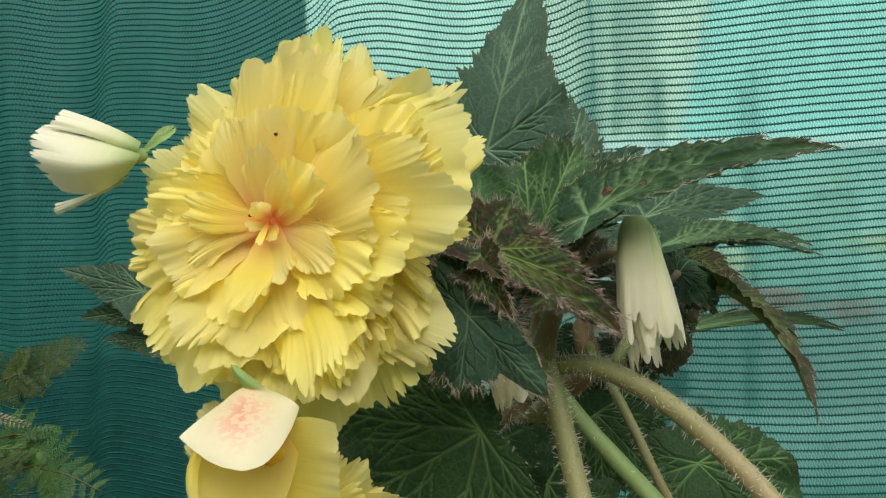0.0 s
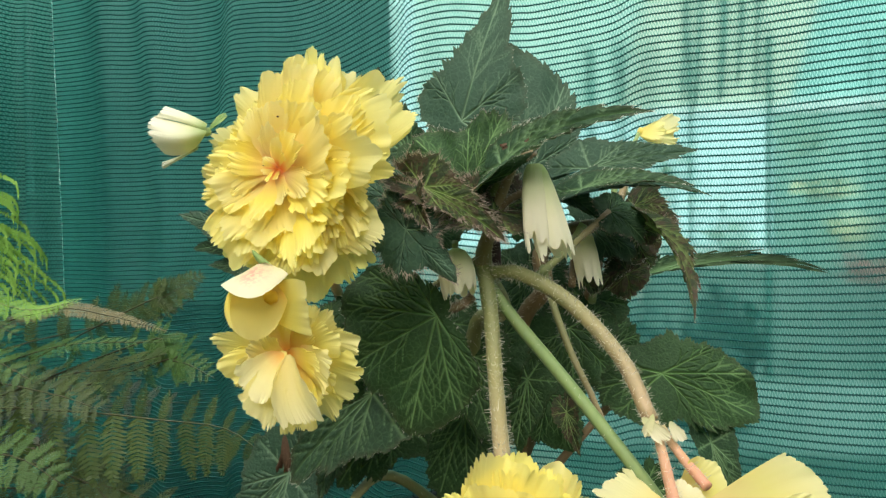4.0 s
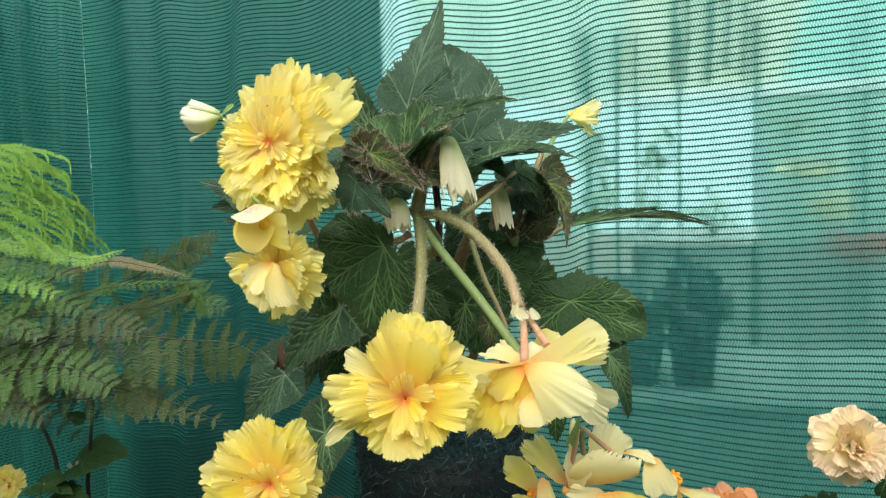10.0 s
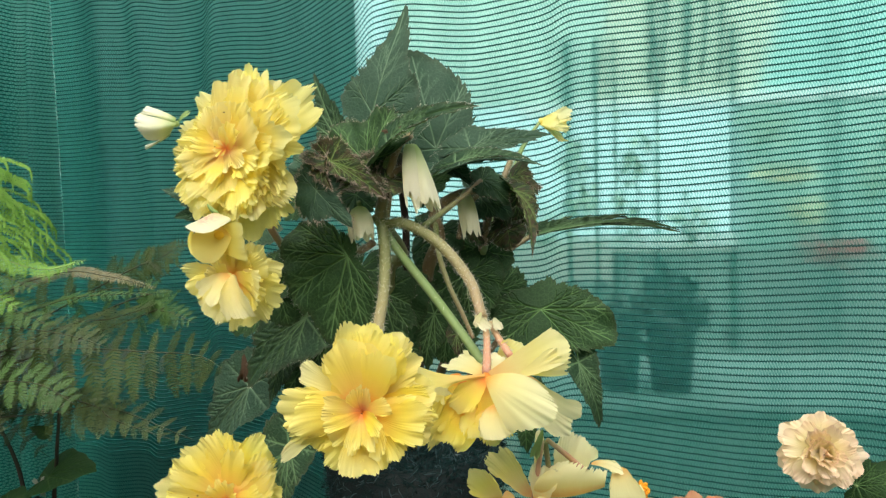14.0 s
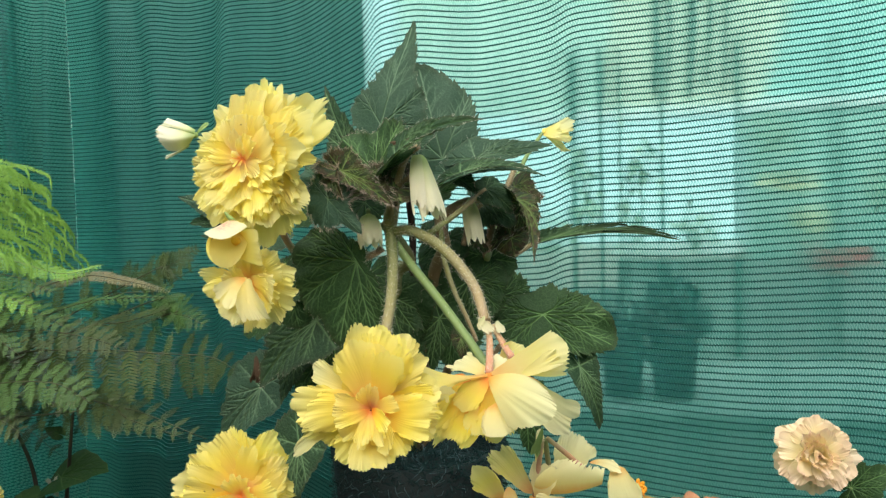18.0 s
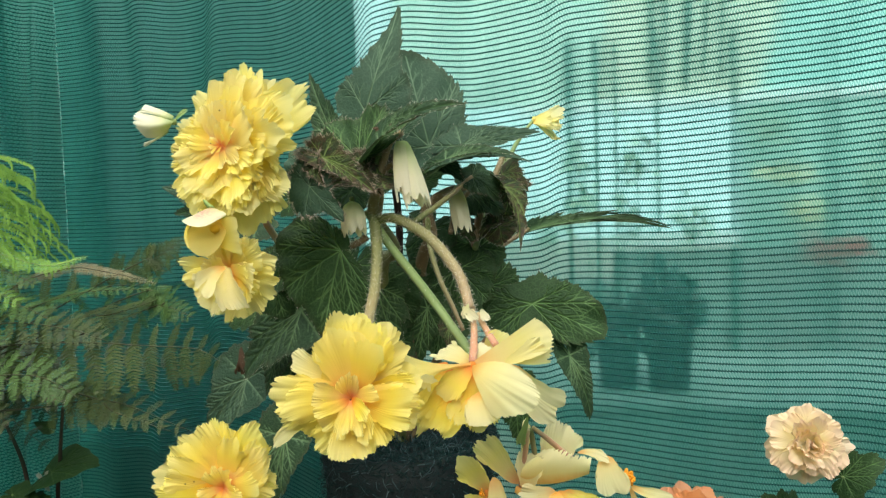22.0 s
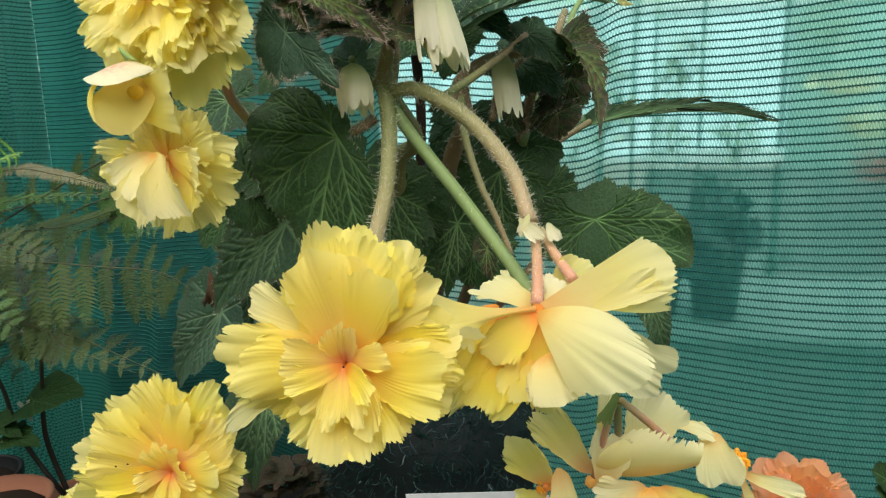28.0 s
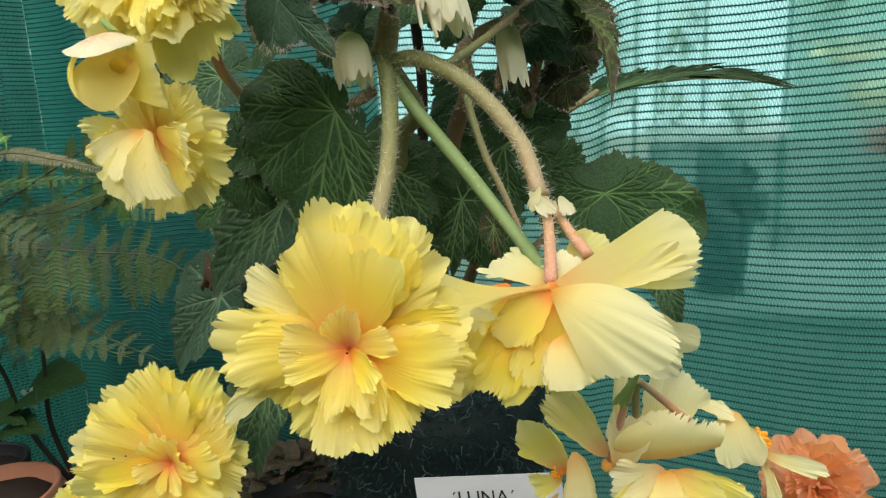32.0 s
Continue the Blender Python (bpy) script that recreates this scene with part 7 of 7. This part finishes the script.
# ---- small plants at the foot of the net
def heart_leaf_plant():
    c = (-0.80, 0.86)
    round_pot("terracotta_pot", c, 0.08, STAGE, 0.16, TERRACOTTA, "terracotta pot with a thin stemmed plant")
    b = thing("fuchsia_plant", (c[0], c[1], STAGE + 0.14), "thin dark stemmed plant with pink white flowers", "plant")
    base = (c[0], c[1], STAGE + 0.13)
    tops = [(-0.7651, 0.8000, 0.8835), (-0.9071, 0.8000, 0.8529)]
    stem(b, [base, (-0.8254, 0.8400, 0.6464), (-0.7977, 0.8200, 0.7676), tops[0]], (0.007, 0.006, 0.005, 0.004), STEM_DARK, seed=70)
    stem(b, [base, (-0.8804, 0.8400, 0.6418), (-0.8899, 0.8200, 0.7616), tops[1]], (0.007, 0.006, 0.005, 0.004), STEM_DARK, seed=71)
    leaf(b, (-0.8008, 0.8000, 0.7485), (-0.6893, 0.8000, 0.7633), (0.1, -0.42, 0.9), 0.85, LEAF_SMALL, 72, 0.6, 0.1, teeth=0.0, lobes=0.0)
    leaf(b, (-0.8032, 0.8000, 0.8403), (-0.8357, 0.8000, 0.8505), (0, -0.8, 0.6), 0.6, LEAF_SMALL, 73, 0.6, 0.1, teeth=0.0, lobes=0.0)
    leaf(b, (-0.9064, 0.8000, 0.8626), (-0.8637, 0.8000, 0.8695), (0, -0.6, 0.8), 0.6, LEAF_SMALL, 76, 0.6, 0.1, teeth=0.0, lobes=0.0)
    ring_flower(b, (-0.7768, 0.7900, 0.9035), (0.1, -1, 0.3), (0, 0, 1), rings((6, 0, 0.028, 0.016, 85, 0.004, -0.4), (5, 30, 0.02, 0.012, 55, 0.002, -0.3), seed=7), 74, WHITEPINK, label="small white pink flower")
    ring_flower(b, (-0.9036, 0.7900, 0.8622), (-0.3, -1, 0.2), (0, 0, 1), rings((6, 0, 0.026, 0.014, 85, 0.004, -0.4), seed=8), 75, WHITEPINK, label="small white pink flower")
    ring_flower(b, (-0.8191, 0.8000, 0.7285), (0.1, -1, 0.1), (0, 0, 1), rings((5, 0, 0.022, 0.012, 80, 0.003, -0.4), seed=9), 77, WHITEPINK, label="small white pink flower")


heart_leaf_plant()


def yellow_rose_plant():
    c = (-0.98, 0.80)
    round_pot("plant_pot", c, 0.09, STAGE, 0.22, BLACKPOT, "black pot behind the fern")
    b = thing("begonia_plant", (c[0], c[1], STAGE + 0.2), "begonia with small yellow orange flowers behind the fern", "plant")
    for k, q in enumerate(((-0.9218, 0.7400, 0.7170), (-0.9340, 0.7400, 0.7285))):
        ring_flower(b, q, (0.3, -1, 0.3), (0, 0, 1), rings((7, 0, 0.034, 0.03, 85, 0.006, -0.3), (5, 10, 0.024, 0.02, 60, 0.003, -0.2), seed=20 + k), 80 + k, YELLOW, label="small yellow flower")
        stem(b, [(c[0], c[1], STAGE + 0.19), q], (0.005, 0.003), STEM_GREEN, n=10, seed=82 + k)
    for k, (h, tp) in enumerate((((-0.8284, 0.7500, 0.6893), (-0.7219, 0.7300, 0.7023)), ((-0.8465, 0.7500, 0.7209), (-0.7712, 0.7400, 0.7081)))):
        leaf(b, h, tp, (0, -0.3, 0.95), 0.7, LEAF_SMALL, 84 + k, 0.5, 0.1)
        stem(b, [(c[0], c[1], STAGE + 0.19), h], (0.004, 0.003), STEM_GREEN, "petiole", n=10, seed=88 + k)


yellow_rose_plant()
TC = (-0.8008, 0.7000, 0.6370)
round_pot("terracotta_pot", (TC[0] - 0.03, TC[1]), 0.105, STAGE, TC[2] - STAGE - 0.040, TERRACOTTA, "tall terracotta pot beside the begonia")


def brown_plant():
    """A low plant of many small brown green leaves beside the netted pot."""
    c0 = V((-0.1417, 0.5000, 0.7958))
    c = (float(c0[0]), float(c0[1]))
    round_pot("plant_pot", c, 0.075, STAGE, float(c0[2]) - STAGE - 0.02, BLACKPOT, "black pot of small brown green leaves")
    b = thing("foliage_plant", (c[0], c[1], float(c0[2]) - 0.045), "low plant with many small brown green leaves", "plant")
    rng = np.random.default_rng(90)
    for k in range(90):
        w, r = rng.uniform(0, 6.28), rng.uniform(0, 0.075) ** 1.0
        h = 0.055 * (1 - (r / 0.085) ** 2) + rng.normal(0, 0.008)
        p = c0 + V((r * math.cos(w), r * math.sin(w) * 0.8, h - 0.02))
        d = unit((math.cos(w), math.sin(w) - 0.6, rng.uniform(-0.2, 0.7)))
        leaf(b, p, p + d * rng.uniform(0.012, 0.022), (0, -0.5, 0.9), 0.8, LEAF_BROWN, 900 + k, 0.5, 0.1, nt=30, nr=6)


brown_plant()


# ---- behind the net
def behind():
    # walls out of view, added to hold off low sky light and deepen shadows
    for nm, x0, x1, y0, y1 in (("blocker_back", -3.4, 3.0, -2.3, -2.24), ("blocker_left", -3.4, -3.34, -2.2, 1.5), ("blocker_right", 2.8, 2.86, -2.2, 1.2)):
        tagged(new(nm, box_mesh(nm, x0, x1, y0, y1, 0, 2.5, GREENWALL)), "unseen dull green wall added to block low sky light", "wall", kind="structure")
    dark = box_mesh("wall_dark", -1.10, -0.27, 1.22, 1.28, 0, 2.6, DARKWALL)
    for v in dark.vertices:
        v.co.y -= 0.10 * v.co.x
    # added black board: stands in for the shade low behind the fern
    foot_shade = box_mesh("shade_board", -1.10, -0.12, 1.203, 1.217, 0, 1.09, BLACKPOT)
    for v in foot_shade.vertices:
        v.co.y -= 0.10 * v.co.x
    tagged(new("shade_board", foot_shade), "near black board added as shade at the foot of the dark wall", "board", kind="structure")
    tagged(new("wall_dark", dark), "dark stained board wall close behind the net", "wall", kind="structure")
    tagged(new("wall_green", box_mesh("wall_green", -3.34, -1.0, 1.62, 1.68, 0, 2.6, GREENWALL)), "dull green sheet wall behind the net", "wall", kind="structure")
    b = thing("back_bench", (1.4, 1.9, 0), "pale topped bench behind the net", "bench")
    part("top", box_mesh("top", 0.1, 3.4, 1.55, 2.3, 0.67, 0.70, PANEL), b)
    part("front_panel", box_mesh("front_panel", 0.1, 3.4, 1.56, 1.58, 0.02, 0.668, PANEL), b)
    for x in (0.12, 3.3):
        part("leg", box_mesh("leg", x, x + 0.06, 2.2, 2.26, 0, 0.668, TIMBER), b)
    rng = np.random.default_rng(5)
    spots = [(0.555, 0.078, 0.22), (0.40, 0.07, 0.16)]
    for x, r, h in spots:
        round_pot("plant_pot", (x, 1.74), r, 0.70, h, BLACKPOT, "dark pot on the bench behind the net")
        q = thing("potted_plant", (x, 1.74, 0.70 + h - 0.02), "leafy pot plant seen dimly through the net", "plant")
        verts, faces = [], []
        for _ in range(160):
            c = V((x, 1.74, 0.70 + h + 0.03)) + rng.normal(0, 1, 3) * V((0.055, 0.05, 0.04))
            d, s = rng.normal(0, 0.022, 3), rng.normal(0, 0.015, 3)
            k = len(verts)
            verts += [c - d, c - s, c + d, c + s]
            faces.append((k, k + 1, k + 2, k + 3))
        part("foliage", mesh("foliage", verts, faces, FARDARK, smooth=False), q)
    # a glazed frame and posts further back
    f = thing("window_frame", (1.2, 3.4, 0), "white glasshouse frame with slender posts", "frame")
    part("rail", box_mesh("rail", 0.04, 4.2, 3.38, 3.44, 1.80, 1.85, WHITE), f)
    part("rail", box_mesh("rail", 0.50, 1.16, 3.36, 3.44, 1.05, 1.12, WHITE), f)
    part("wall", box_mesh("wall", 0.52, 4.2, 3.40, 3.46, 0.0, 1.02, PANEL), f)
    part("wall", box_mesh("wall", -0.2, 0.515, 3.40, 3.46, 0.0, 0.86, PANEL), f)
    for x, w in ((0.27, 0.03), (0.43, 0.02), (0.54, 0.012), (0.765, 0.016), (1.145, 0.022), (1.62, 0.012), (4.1, 0.05)):
        part("post", box_mesh("post", x, x + w, 3.37, 3.40, 0, 2.2, GREENWALL), f)
    part("panel", box_mesh("panel", 1.19, 4.08, 3.40, 3.42, 1.025, 1.795, MILKY), f, "milky pane")

    def sheet_panel(name, corners, y0, y1, mat, label):
        vs = [(x, y, z) for y in (y0, y1) for x, z in corners]
        part(name, mesh(name, vs, [(0, 1, 2, 3), (7, 6, 5, 4), (0, 4, 5, 1), (1, 5, 6, 2), (2, 6, 7, 3), (3, 7, 4, 0)], mat, smooth=False), f, label)

    sheet_panel("roof_sheet", ((0.45, 1.86), (1.27, 1.86), (1.56, 3.0), (0.62, 3.0)), 3.45, 3.46, BEIGE, "beige translucent roof sheet")
    sheet_panel("roof_sheet", ((1.29, 1.86), (4.2, 1.86), (4.2, 3.0), (1.58, 3.0)), 3.48, 3.49, TEALSHEET, "pale teal roof sheet")
    sheet_panel("roof_sheet", ((-0.7, 1.86), (0.43, 1.86), (0.60, 3.0), (-0.7, 3.0)), 3.42, 3.43, PALESHEET, "pale green roof sheet")
    for x, z, w in ((0.74, 1.93, 0.012), (0.81, 1.88, 0.008), (0.93, 1.90, 0.014), (1.02, 1.97, 0.009), (1.10, 1.92, 0.007)):
        part("hanging_stem", tube_mesh("hanging_stem", [(x, 3.42, z), (x + 0.02, 3.42, 0.5 * z + 1.45), (x - 0.02, 3.42, 2.9)], (w, w * 1.6, w * 1.2), GREENWALL, 10, 6, 0.2, int(100 * x)), f, "dark green stem that hangs before the roof sheet")
    # added glowing plane: brightens the openings and lights the net from behind
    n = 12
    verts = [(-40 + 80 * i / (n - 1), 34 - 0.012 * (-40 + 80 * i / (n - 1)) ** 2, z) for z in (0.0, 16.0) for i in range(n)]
    tagged(new("backdrop", mesh("backdrop", verts, grid_faces(n, 2), GLOW_FAR)), "glowing plane that stands in for the bright distance behind the net", "backdrop", kind="structure")
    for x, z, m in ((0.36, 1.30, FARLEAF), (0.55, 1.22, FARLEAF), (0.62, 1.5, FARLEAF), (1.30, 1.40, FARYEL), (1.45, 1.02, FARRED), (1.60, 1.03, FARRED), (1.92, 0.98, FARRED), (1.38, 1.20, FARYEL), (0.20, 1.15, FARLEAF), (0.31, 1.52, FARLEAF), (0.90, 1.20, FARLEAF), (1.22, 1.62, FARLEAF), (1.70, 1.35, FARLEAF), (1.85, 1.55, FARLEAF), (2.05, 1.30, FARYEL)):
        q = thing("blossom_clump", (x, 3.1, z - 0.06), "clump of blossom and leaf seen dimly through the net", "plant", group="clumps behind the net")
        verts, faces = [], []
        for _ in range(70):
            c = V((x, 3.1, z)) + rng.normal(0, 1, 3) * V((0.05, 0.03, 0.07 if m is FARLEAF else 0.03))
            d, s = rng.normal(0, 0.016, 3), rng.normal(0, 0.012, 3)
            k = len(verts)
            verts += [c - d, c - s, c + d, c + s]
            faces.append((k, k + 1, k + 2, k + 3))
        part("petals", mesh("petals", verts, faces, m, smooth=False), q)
        part("stalk", tube_mesh("stalk", [(x, 3.1, 0.0), (x + 0.02, 3.1, z * 0.5), (x, 3.1, z)], (0.006, 0.005, 0.004), GREENWALL, 8, 6), q)
    tree = thing("tree", (1.6, 6.0, 0), "tree with a broad olive green crown behind the glasshouse frame", "tree")
    for x, y in ((2.7, 6.1), (3.0, 6.2)):
        part("trunk", tube_mesh("trunk", [(x, y, 0), (x + 0.05, y, 1.6), (x - 0.05, y, 3.6)], (0.09, 0.07, 0.04), TIMBER, 12, 8, 0.06), tree)
    for x in (0.75, 1.02, 1.28, 1.52, 1.85):
        part("limb", tube_mesh("limb", [(1.31, 5.6, 2.15), (1.31 * 0.6 + x * 0.4, 5.6, 2.6), (x, 5.6, 3.8)], (0.045, 0.035, 0.03), TIMBER, 12, 8, 0.06), tree)
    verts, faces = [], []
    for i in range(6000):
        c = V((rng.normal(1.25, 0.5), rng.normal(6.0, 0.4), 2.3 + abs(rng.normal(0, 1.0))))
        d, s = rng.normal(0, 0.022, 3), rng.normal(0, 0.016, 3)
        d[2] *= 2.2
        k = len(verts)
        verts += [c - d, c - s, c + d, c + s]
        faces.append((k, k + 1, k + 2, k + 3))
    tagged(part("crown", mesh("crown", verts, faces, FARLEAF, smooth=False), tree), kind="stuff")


behind()
